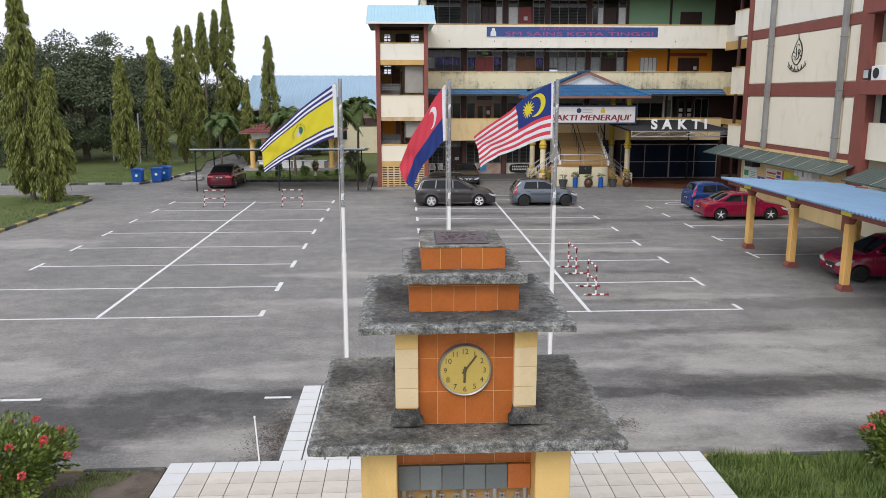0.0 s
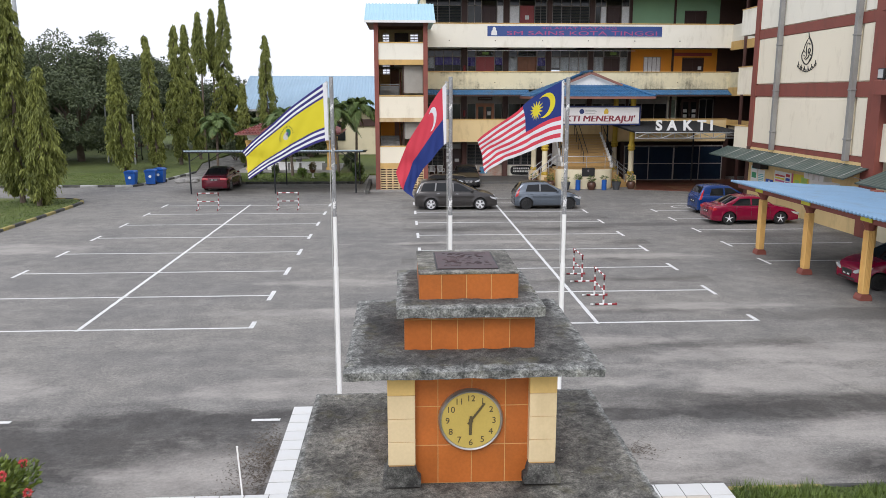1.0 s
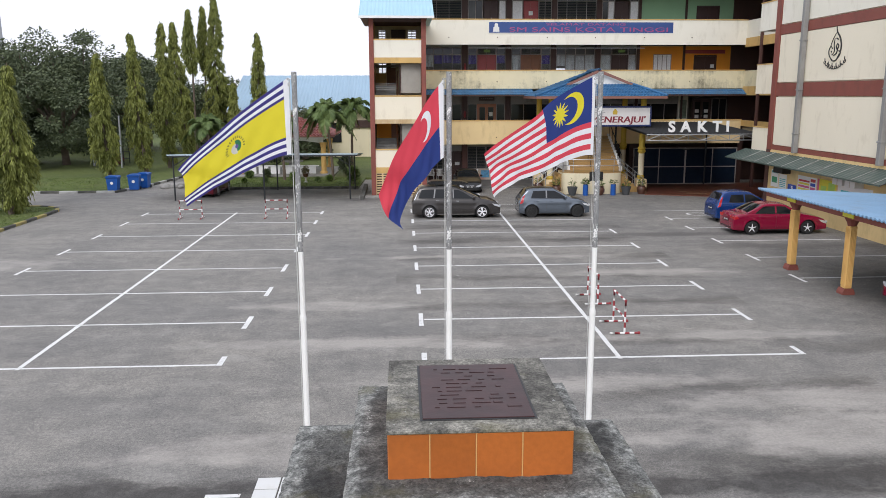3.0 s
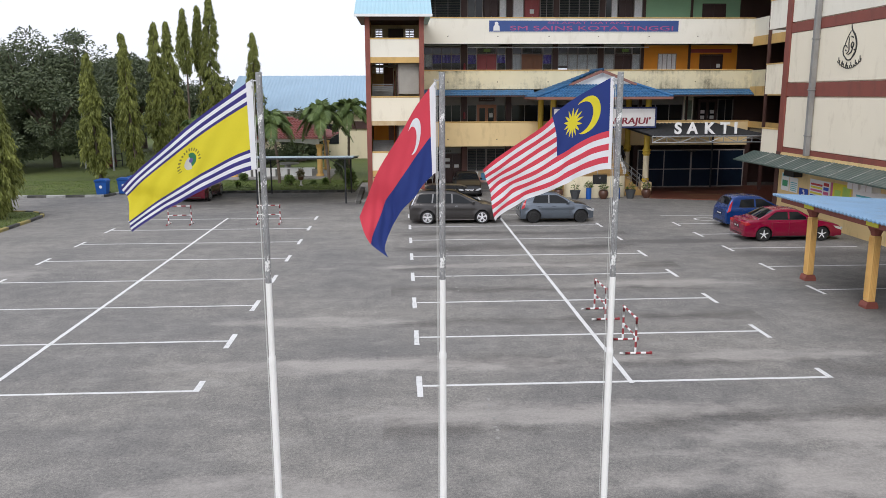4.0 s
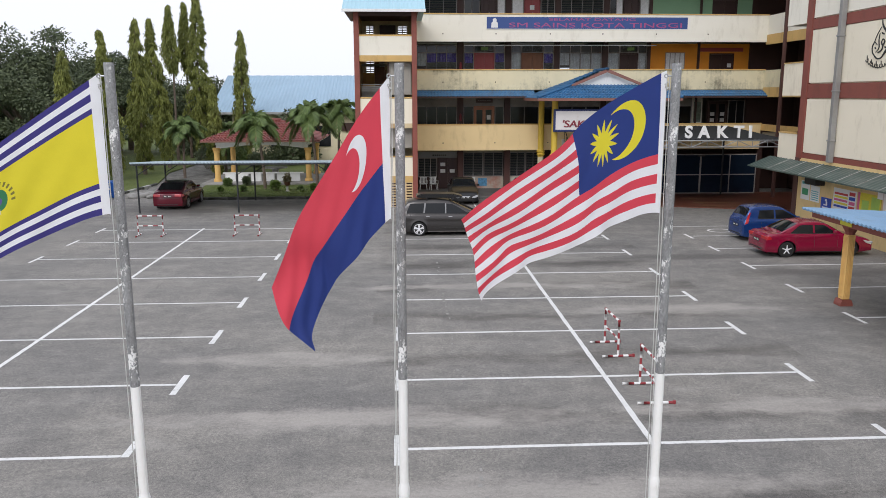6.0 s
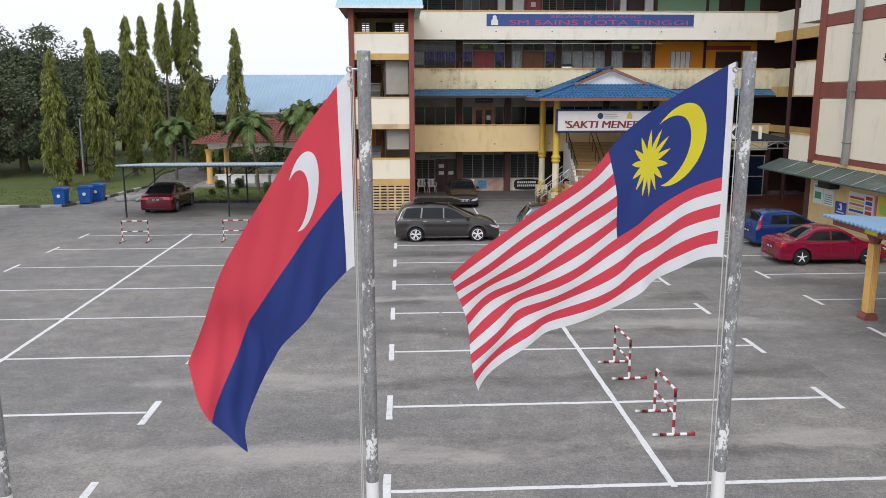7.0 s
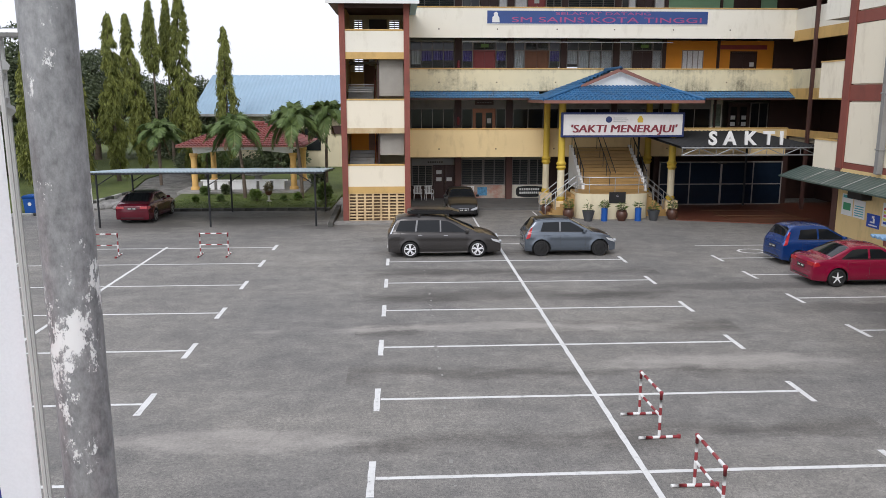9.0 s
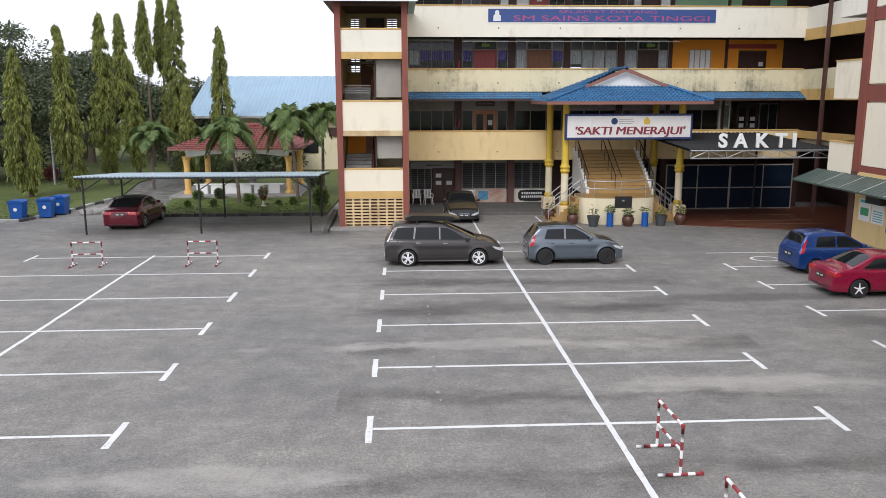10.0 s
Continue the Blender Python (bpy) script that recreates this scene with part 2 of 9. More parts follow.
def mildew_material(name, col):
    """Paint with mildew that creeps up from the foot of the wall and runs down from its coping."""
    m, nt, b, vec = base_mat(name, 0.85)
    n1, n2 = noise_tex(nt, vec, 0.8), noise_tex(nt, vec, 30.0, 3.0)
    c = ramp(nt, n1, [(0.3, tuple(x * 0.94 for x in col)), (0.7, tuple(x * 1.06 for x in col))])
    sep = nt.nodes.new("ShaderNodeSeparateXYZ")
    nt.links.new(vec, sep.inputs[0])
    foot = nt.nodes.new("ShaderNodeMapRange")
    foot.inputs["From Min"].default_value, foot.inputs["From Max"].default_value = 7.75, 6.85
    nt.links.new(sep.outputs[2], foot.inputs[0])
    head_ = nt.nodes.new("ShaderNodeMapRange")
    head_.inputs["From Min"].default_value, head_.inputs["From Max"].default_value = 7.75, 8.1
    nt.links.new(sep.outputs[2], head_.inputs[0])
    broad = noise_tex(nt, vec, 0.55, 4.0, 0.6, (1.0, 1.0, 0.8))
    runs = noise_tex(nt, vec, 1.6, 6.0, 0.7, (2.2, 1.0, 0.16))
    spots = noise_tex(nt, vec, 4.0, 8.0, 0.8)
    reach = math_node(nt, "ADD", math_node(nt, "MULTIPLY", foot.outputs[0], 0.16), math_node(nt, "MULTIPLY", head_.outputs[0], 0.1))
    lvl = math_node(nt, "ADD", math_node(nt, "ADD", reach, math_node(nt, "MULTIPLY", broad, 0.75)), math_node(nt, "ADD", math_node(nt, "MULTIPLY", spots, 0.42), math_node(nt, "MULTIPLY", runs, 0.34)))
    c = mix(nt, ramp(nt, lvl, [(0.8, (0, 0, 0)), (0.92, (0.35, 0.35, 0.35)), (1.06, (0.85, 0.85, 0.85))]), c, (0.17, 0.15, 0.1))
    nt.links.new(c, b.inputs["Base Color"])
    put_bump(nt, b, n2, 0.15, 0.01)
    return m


def leaf_material(name, a, bcol, rough=0.5):
    m, nt, b, vec = base_mat(name, rough)
    g = nt.nodes.new("ShaderNodeNewGeometry")
    c = ramp(nt, g.outputs["Random Per Island"], [(0.0, a), (0.7, bcol), (1.0, tuple(min(1, x * 1.35) for x in bcol))])
    n = noise_tex(nt, vec, 0.8, 3.0)
    c = mix(nt, 0.5, c, ramp(nt, n, [(0.35, a), (0.65, bcol)]))
    nt.links.new(c, b.inputs["Base Color"])
    b.inputs["Subsurface Weight"].default_value = 0.0
    return m


def pole_material():
    """Dull galvanised steel, streaked dark, with the last flakes of white paint on it."""
    m, nt, b, vec = base_mat("galvanised_pole", 0.55, 0.25)
    run = noise_tex(nt, vec, 11.0, 6.0, 0.7, (1, 1, 0.22))
    blotch = noise_tex(nt, vec, 16.0, 7.0, 0.78, (1, 1, 0.55))
    f = noise_tex(nt, vec, 70.0, 5.0, 0.75, (1, 1, 0.6))
    c = ramp(nt, run, [(0.3, (0.12, 0.122, 0.125)), (0.46, (0.22, 0.225, 0.232)), (0.62, (0.33, 0.338, 0.345)), (0.75, (0.42, 0.425, 0.43))])
    c = mix(nt, 0.45, c, ramp(nt, f, [(0.32, (0.09, 0.09, 0.09)), (0.68, (0.5, 0.5, 0.5))]))
    zone = noise_tex(nt, vec, 1.1, 3.0, 0.5)
    lvl = math_node(nt, "ADD", math_node(nt, "MULTIPLY", blotch, 0.75), math_node(nt, "MULTIPLY", zone, 0.45))
    flake = ramp(nt, math_node(nt, "ADD", lvl, math_node(nt, "MULTIPLY", f, 0.12)), [(0.715, (0, 0, 0)), (0.735, (1, 1, 1))])
    rust = ramp(nt, math_node(nt, "ADD", lvl, math_node(nt, "MULTIPLY", run, 0.2)), [(0.43, (0.6, 0.6, 0.6)), (0.5, (0, 0, 0))])
    c = mix(nt, rust, c, (0.1, 0.07, 0.045))
    c = mix(nt, flake, c, (0.78, 0.78, 0.77))
    nt.links.new(c, b.inputs["Base Color"])
    nt.links.new(ramp(nt, flake, [(0.0, (0.25,) * 3), (1.0, (0.0,) * 3)]), b.inputs["Metallic"])
    put_bump(nt, b, math_node(nt, "ADD", flake, math_node(nt, "MULTIPLY", f, 0.6)), 0.5, 0.002)
    return m


def lawn_material():
    m, nt, b, vec = base_mat("lawn_grass", 0.9)
    n1, n2, n3 = noise_tex(nt, vec, 0.25, 5.0, 0.6), noise_tex(nt, vec, 3.0, 6.0, 0.7), noise_tex(nt, vec, 30.0, 3.0, 0.7)
    c = ramp(nt, n1, [(0.3, (0.055, 0.092, 0.014)), (0.58, (0.12, 0.16, 0.028)), (0.72, (0.21, 0.19, 0.065))])
    c = mix(nt, 0.45, c, ramp(nt, n2, [(0.3, (0.022, 0.042, 0.007)), (0.7, (0.15, 0.17, 0.04))]))
    c = mix(nt, 0.35, c, ramp(nt, n3, [(0.3, (0.014, 0.028, 0.006)), (0.7, (0.17, 0.2, 0.055))]))
    nt.links.new(c, b.inputs["Base Color"])
    put_bump(nt, b, n3, 0.8, 0.05)
    return m


M_ASPHALT, M_LINE = asphalt_material(), line_paint_material()
M_MOSSY = weathered_concrete_material("mossy_concrete", (0.03, 0.03, 0.028), (0.075, 0.073, 0.066), (0.17, 0.165, 0.15), 0.0)
M_BROWNSLAB = weathered_concrete_material("grey_brown_concrete", (0.06, 0.057, 0.05), (0.14, 0.134, 0.115), (0.28, 0.265, 0.225), 0.0)
M_LAWN, M_POLE = lawn_material(), pole_material()
M_CREAM = surf("cream_wall_paint", (0.74, 0.66, 0.46), 0.8, var=0.05, scale=0.5, dirt=(0.5, 0.42, 0.27), dirt_amount=0.1, streak=True)
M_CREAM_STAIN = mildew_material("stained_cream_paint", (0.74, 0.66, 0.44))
M_SEETHROUGH = clear_pane_material()
M_WHITEWALL = surf("off_white_wall_paint", (0.84, 0.8, 0.68), 0.8, var=0.04, scale=0.5, dirt=(0.6, 0.55, 0.43), dirt_amount=0.1, streak=True)
M_PALE = surf("pale_cream_panel_paint", (0.85, 0.775, 0.61), 0.8, var=0.03, scale=0.4, dirt=(0.6, 0.52, 0.38), dirt_amount=0.05, streak=True)
M_YELLOWBAND = surf("ochre_trim_paint", (0.62, 0.4, 0.14), 0.75, var=0.1, dirt=(0.3, 0.2, 0.08), dirt_amount=0.2, streak=True)
M_BROWNRED = surf("oxide_red_paint", (0.24, 0.07, 0.05), 0.7, var=0.12, dirt=(0.12, 0.05, 0.04), dirt_amount=0.2, streak=True)
# trim paint; on recessed back walls its darkness stands for interior shade
M_DARKBROWN = surf("dark_brown_paint_and_shade", (0.06, 0.028, 0.022), 0.6, var=0.2)
M_ORANGE = surf("orange_wall_paint", (0.85, 0.33, 0.03), 0.75, var=0.08, scale=0.8)
M_GREEN = surf("pale_green_wall_paint", (0.3, 0.5, 0.3), 0.75, var=0.06, scale=0.8)
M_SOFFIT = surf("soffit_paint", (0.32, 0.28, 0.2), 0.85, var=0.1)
M_FLOORSLAB = surf("corridor_cement", (0.28, 0.26, 0.23), 0.8, var=0.12)
M_BLUETILE = surf("blue_roof_tiles", (0.033, 0.13, 0.27), 0.5, var=0.25, scale=2.0, dirt=(0.03, 0.06, 0.1), dirt_amount=0.25, bump=0.2)
M_BLUESHEET = surf("blue_metal_sheet", (0.2, 0.34, 0.5), 0.45, var=0.1, scale=0.8, dirt=(0.2, 0.25, 0.3), dirt_amount=0.15)
M_HALLSHEET = surf("grey_blue_metal_sheet", (0.28, 0.4, 0.5), 0.6, var=0.1, scale=0.3)
M_AWNTILE = surf("faded_blue_awning_tiles", (0.06, 0.175, 0.33), 0.55, var=0.25, scale=1.5, dirt=(0.08, 0.1, 0.12), dirt_amount=0.3, bump=0.2)
M_PALESHEET = surf("pale_blue_metal_sheet", (0.34, 0.54, 0.62), 0.5, var=0.07, scale=0.5)
M_SHELTERSHEET = surf("weathered_pale_sheet", (0.36, 0.45, 0.5), 0.55, var=0.12, scale=0.8, dirt=(0.25, 0.27, 0.27), dirt_amount=0.2)
M_GREENSHEET = surf("grey_green_metal_sheet", (0.06, 0.088, 0.074), 0.5, var=0.12, scale=0.8, dirt=(0.16, 0.17, 0.15), dirt_amount=0.25)
M_REDTILE = surf("red_roof_tiles", (0.2, 0.045, 0.035), 0.55, var=0.25, scale=2.0, dirt=(0.06, 0.03, 0.03), dirt_amount=0.3)
M_LOWERSLAB = weathered_concrete_material("grey_brown_slab_concrete", (0.05, 0.048, 0.042), (0.12, 0.115, 0.1), (0.22, 0.21, 0.18), 0.0, (1.46, 1.24, 0.07))
M_MIDDLESLAB = weathered_concrete_material("blackened_slab_concrete", (0.03, 0.03, 0.028), (0.06, 0.059, 0.054), (0.12, 0.118, 0.108), 0.0, (0.99, 1.05, 0.13))
M_UPPERSLAB = weathered_concrete_material("lichened_slab_concrete", (0.03, 0.03, 0.028), (0.07, 0.069, 0.063), (0.15, 0.147, 0.135), 0.02, (0.59, 0.69, 0.1))
M_TERRACOTTA = surf("terracotta_tile", (0.49, 0.14, 0.028), 0.35, var=0.16, scale=3.0, rand=0.2, dirt=(0.3, 0.1, 0.03), dirt_amount=0.12)
M_GROUT = surf("tile_grout", (0.58, 0.34, 0.13), 0.9, var=0.1)
M_PALETILE = surf("cream_column_tile", (0.76, 0.6, 0.36), 0.4, var=0.07, scale=2.0, rand=0.1, dirt=(0.4, 0.28, 0.12), dirt_amount=0.1, streak=True)
M_WHITETILE = surf("white_floor_tile", (0.62, 0.62, 0.6), 0.3, var=0.03, rand=0.06, dirt=(0.5, 0.48, 0.42), dirt_amount=0.1)
M_BEIGETILE = surf("beige_floor_tile", (0.6, 0.54, 0.455), 0.4, var=0.07, rand=0.14, dirt=(0.33, 0.29, 0.23), dirt_amount=0.3)
M_DARKGROUT = surf("dark_joint_grout", (0.1, 0.095, 0.085), 0.95, var=0.2)
M_REDFLOOR = surf("red_floor_tile", (0.15, 0.05, 0.03), 0.4, var=0.15)
M_WHITEPAINT = surf("white_paint", (0.8, 0.8, 0.78), 0.55, var=0.04, dirt=(0.5, 0.47, 0.4), dirt_amount=0.1, streak=True)
M_YELLOWPAINT = surf("yellow_column_paint", (0.62, 0.43, 0.05), 0.6, var=0.1, scale=1.0, dirt=(0.35, 0.24, 0.06), dirt_amount=0.15, streak=True)
M_YELLOWPOST = surf("yellow_post_paint", (0.74, 0.46, 0.15), 0.65, var=0.08, dirt=(0.4, 0.24, 0.08), dirt_amount=0.15, streak=True)
M_BANDTILE = surf("dull_ochre_band_tile", (0.2, 0.13, 0.07), 0.5, var=0.2)
# mustard tile, lowered so the porch roof's shade sits in the colour
M_STEPYELLOW = surf("shade_darkened_mustard_tile", (0.38, 0.235, 0.085), 0.5, var=0.12)
M_BLACKSTEEL = surf("black_painted_steel", (0.025, 0.027, 0.03), 0.5, 0.2, var=0.2)
M_GREYSTEEL = surf("grey_steel", (0.42, 0.43, 0.44), 0.4, 0.7, var=0.1)
M_CORNERTILE = surf("yellow_column_tile", (0.74, 0.5, 0.18), 0.45, var=0.08, scale=2.0, dirt=(0.4, 0.26, 0.1), dirt_amount=0.2, streak=True)
M_PIPE = surf("grey_drain_pipe", (0.27, 0.265, 0.25), 0.6, var=0.15, dirt=(0.18, 0.16, 0.13), dirt_amount=0.3, streak=True)
M_REDPAINT = surf("dark_red_paint", (0.28, 0.035, 0.04), 0.5, var=0.12)
M_PLASTICBLUE = surf("blue_plastic", (0.012, 0.09, 0.36), 0.4, var=0.08)
M_WINDOWDARK = glass_material("dark_window_glass", (0.018, 0.02, 0.022), 0.1)
M_WINDOWBLUE = glass_material("blue_tinted_glass", (0.012, 0.022, 0.04), 0.12, 0.25)
M_LOUVRE = glass_material("louvre_glass", (0.075, 0.08, 0.08), 0.25)
M_FRAME = surf("window_frame_paint", (0.33, 0.3, 0.28), 0.6, var=0.15)
M_DOORRED = surf("red_door_paint", (0.34, 0.06, 0.06), 0.5, var=0.1)
M_DOORORANGE = surf("light_brown_door_frame", (0.42, 0.17, 0.08), 0.5, var=0.15, scale=2.0)
M_FACIA = surf("faded_red_brown_board", (0.25, 0.115, 0.09), 0.7, var=0.15)
M_LOWERWALL = surf("yellow_cream_paint", (0.72, 0.53, 0.25), 0.8, var=0.06, scale=0.6, dirt=(0.4, 0.3, 0.14), dirt_amount=0.15, streak=True)
M_WALKWAY = surf("damp_cement", (0.125, 0.12, 0.112), 0.75, var=0.2, scale=0.8, dirt=(0.07, 0.07, 0.065), dirt_amount=0.4)
M_DULLBROWN = surf("dull_brown_paint", (0.1, 0.045, 0.036), 0.7, var=0.15)
M_DOORBROWN = surf("varnished_wood_door", (0.22, 0.085, 0.035), 0.5, var=0.2, scale=2.0)
M_DOORDARK = surf("dark_wood_door", (0.05, 0.022, 0.018), 0.5, var=0.2)
M_CURTAIN_PURPLE = surf("purple_curtain", (0.15, 0.1, 0.5), 0.95, var=0.25, scale=8.0)
M_CURTAIN_PALE = surf("pale_curtain", (0.85, 0.85, 0.85), 0.95, var=0.15, scale=8.0)
M_PAPER = surf("paper", (0.75, 0.75, 0.72), 0.9, var=0.03)
M_BANNER = surf("blue_banner_vinyl", (0.035, 0.075, 0.24), 0.5, var=0.08)
M_BANNERTEXT = surf("faded_letter_vinyl", (0.38, 0.08, 0.2), 0.6, var=0.05)
M_SIGNFACE = surf("white_sign_vinyl", (0.74, 0.72, 0.7), 0.5, var=0.05, dirt=(0.55, 0.46, 0.36), dirt_amount=0.1)
M_SIGNTEXT = surf("maroon_sign_letters", (0.22, 0.03, 0.045), 0.5, var=0.05)
M_SIGNBLUE = surf("navy_sign_frame", (0.02, 0.035, 0.13), 0.5, var=0.1)
M_BRONZE = surf("bronze_plaque", (0.05, 0.022, 0.022), 0.45, 0.3, var=0.3, scale=3.0, fine=12.0)
M_CLOCKFACE = surf("yellowed_clock_face", (0.52, 0.38, 0.09), 0.5, var=0.06, scale=4.0)
M_CLOCKINK = surf("faded_black_ink", (0.09, 0.07, 0.03), 0.7, var=0.1)
M_SILVER = surf("silver_rim", (0.42, 0.42, 0.41), 0.35, 0.9, var=0.06)
M_BLOCK = surf("ochre_vent_block_paint", (0.68, 0.5, 0.28), 0.8, var=0.1, dirt=(0.3, 0.2, 0.1), dirt_amount=0.3, streak=True)
M_KERBYELLOW = surf("worn_yellow_kerb_paint", (0.42, 0.34, 0.09), 0.85, var=0.2, dirt=(0.12, 0.115, 0.09), dirt_amount=0.9)
M_KERBBLACK = surf("dark_kerb_concrete", (0.06, 0.06, 0.055), 0.9, var=0.25, dirt=(0.25, 0.24, 0.2), dirt_amount=0.3)
M_KERBWHITE = surf("dirty_white_kerb", (0.42, 0.42, 0.4), 0.9, var=0.15, dirt=(0.1, 0.1, 0.08), dirt_amount=0.4)
M_PAVEMENT = surf("concrete_apron", (0.3, 0.29, 0.27), 0.85, var=0.18, scale=0.8, dirt=(0.1, 0.1, 0.09), dirt_amount=0.3)
M_DRIVE = surf("rough_patched_concrete", (0.2, 0.19, 0.175), 0.9, var=0.45, scale=1.6, fine=9.0, dirt=(0.06, 0.062, 0.045), dirt_amount=0.75, bump=0.9)
M_SOIL = surf("bare_soil", (0.085, 0.062, 0.045), 0.95, var=0.5, scale=5.0, fine=22.0, dirt=(0.16, 0.13, 0.1), dirt_amount=0.5, bump=0.9)
M_TRUNK = surf("tree_bark", (0.13, 0.1, 0.075), 0.9, var=0.3, scale=4.0, bump=0.6)
M_TYRE = surf("tyre_rubber", (0.018, 0.018, 0.018), 0.8, var=0.15)
M_ALLOY = surf("alloy_rim", (0.78, 0.78, 0.79), 0.4, 0.0, var=0.05)
M_BLACKRIM = surf("black_rim", (0.02, 0.02, 0.02), 0.4, 0.3, var=0.1)
M_CARGLASS = glass_material("car_glass", (0.012, 0.014, 0.016), 0.04, 0.3)
M_PLATE = surf("black_plate", (0.015, 0.015, 0.015), 0.5, var=0.05)
M_TAILLIGHT = surf("red_lamp_lens", (0.4, 0.015, 0.02), 0.15, var=0.1, bump=0)
M_HEADLIGHT = surf("clear_lamp_lens", (0.6, 0.62, 0.64), 0.1, 0.3, var=0.1, bump=0)
M_BLACKTRIM = surf("black_plastic_trim", (0.02, 0.02, 0.02), 0.55, var=0.1)
M_CHROME = surf("chrome_trim", (0.7, 0.7, 0.7), 0.15, 1.0, var=0.03, bump=0)
# low room colour: the dimness of the interiors is painted in
M_INTERIOR = surf("dim_interior_shade", (0.3, 0.27, 0.22), 0.9, var=0.1)
M_ROPE = surf("halyard_rope", (0.5, 0.5, 0.48), 0.9, var=0.1)


# ---- mesh helpers ----
def root(name, loc, label, category, group="", kind="", rz=0.0):
    e = new(name)
    e.matrix_world = pose(*loc, 0, 0, rz)
    e.empty_display_size = 0.2
    return tagged(e, label, category, group, kind)


def to_object(name, bm, mats, smooth=False):
    me = bpy.data.meshes.new(name)
    bm.normal_update()
    bm.to_mesh(me)
    bm.free()
    for m in (mats if isinstance(mats, (list, tuple)) else [mats]):
        me.materials.append(m)
    if smooth:
        me.shade_smooth()
        me.set_sharp_from_angle(angle=radians(38))
    return new(name, me)


def part(name, bm, material, parent, label="", smooth=False):
    """One mesh under a thing or part, in the parent's own coordinates."""
    ob = to_object(name, bm, material, smooth)
    ob.parent = parent
    return tagged(ob, label)


def wpart(name, bm, material, parent, label="", smooth=False):
    """As part(), from a mesh laid out in world coordinates, for parents that are not turned."""
    off = Vector((0, 0, 0))
    p = parent
    while p:
        off += p.location
        p = p.parent
    bmesh.ops.translate(bm, verts=bm.verts, vec=-off)
    return part(name, bm, material, parent, label, smooth)


def structure(name, bm, material, label, category, smooth=False):
    return tagged(to_object(name, bm, material, smooth), label, category, kind="structure")


def box(x0, y0, z0, x1, y1, z1, bevel=0.0, bm=None, mi=0, seg=1):
    bm = bm or bmesh.new()
    r = bmesh.ops.create_cube(bm, size=1.0)
    vs = r["verts"]
    for v in vs:
        v.co = Vector(((x0 + x1) / 2 + v.co.x * (x1 - x0), (y0 + y1) / 2 + v.co.y * (y1 - y0), (z0 + z1) / 2 + v.co.z * (z1 - z0)))
    fs = {f for v in vs for f in v.link_faces}
    for f in fs:
        f.material_index = mi
    if bevel:
        es = list({e for v in vs for e in v.link_edges})
        bmesh.ops.bevel(bm, geom=es, offset=bevel, segments=seg, affect="EDGES", profile=0.5)
    return bm


def tube(p0, p1, r0, r1=None, n=12, bm=None, mi=0, caps=True):
    bm = bm or bmesh.new()
    r1 = r0 if r1 is None else r1
    p0, p1 = Vector(p0), Vector(p1)
    q = (p1 - p0).to_track_quat("Z", "Y").to_matrix()
    a = [bm.verts.new(p0 + q @ Vector((r0 * math.cos(2 * math.pi * i / n), r0 * math.sin(2 * math.pi * i / n), 0))) for i in range(n)]
    b = [bm.verts.new(p1 + q @ Vector((r1 * math.cos(2 * math.pi * i / n), r1 * math.sin(2 * math.pi * i / n), 0))) for i in range(n)]
    for i in range(n):
        bm.faces.new((a[i], a[(i + 1) % n], b[(i + 1) % n], b[i])).material_index = mi
    if caps:
        bm.faces.new(a[::-1]).material_index = mi
        bm.faces.new(b).material_index = mi
    return bm


def lathe(profile, n=20, bm=None, centre=(0, 0, 0), mi=0):
    """Turns (radius, height) pairs about the upright axis."""
    bm = bm or bmesh.new()
    rings = []
    for r, z in profile:
        rings.append([bm.verts.new((centre[0] + r * math.cos(2 * math.pi * i / n), centre[1] + r * math.sin(2 * math.pi * i / n), centre[2] + z)) for i in range(n)])
    for a, b in zip(rings, rings[1:]):
        for i in range(n):
            bm.faces.new((a[i], a[(i + 1) % n], b[(i + 1) % n], b[i])).material_index = mi
    bm.faces.new(rings[0][::-1]).material_index = mi
    bm.faces.new(rings[-1]).material_index = mi
    return bm


def prism(points, y0, y1, axis="y", bm=None, mi=0):
    """Extrudes an outline in x, z along y (axis y), in y, z along x (axis x) or in x, y along z (axis z)."""
    bm = bm or bmesh.new()
    place = {"y": lambda p, d: (p[0], d, p[1]), "x": lambda p, d: (d, p[0], p[1]), "z": lambda p, d: (p[0], p[1], d)}[axis]
    a = [bm.verts.new(place(p, y0)) for p in points]
    b = [bm.verts.new(place(p, y1)) for p in points]
    n = len(points)
    for i in range(n):
        bm.faces.new((a[i], a[(i + 1) % n], b[(i + 1) % n], b[i])).material_index = mi
    bm.faces.new(a[::-1]).material_index = mi
    bm.faces.new(b).material_index = mi
    bmesh.ops.recalc_face_normals(bm, faces=bm.faces)
    return bm


def holed_wall(x0, x1, z0, z1, y0, y1, holes, bm=None):
    """A wall along x between y0 and y1 with rectangular openings (x0, x1, z0, z1) right through it, as joined blocks."""
    bm = bm or bmesh.new()
    xs = sorted({x0, x1, *[min(max(h[k], x0), x1) for h in holes for k in (0, 1)]})
    for a, b in zip(xs, xs[1:]):
        if b - a < 1e-4:
            continue
        m = (a + b) / 2
        cuts = sorted((h[2], h[3]) for h in holes if h[0] <= m <= h[1])
        z = z0
        for c, d in cuts:
            if c > z + 1e-4:
                box(a, y0, z, b, y1, c, bm=bm)
            z = max(z, d)
        if z < z1 - 1e-4:
            box(a, y0, z, b, y1, z1, bm=bm)
    return bm


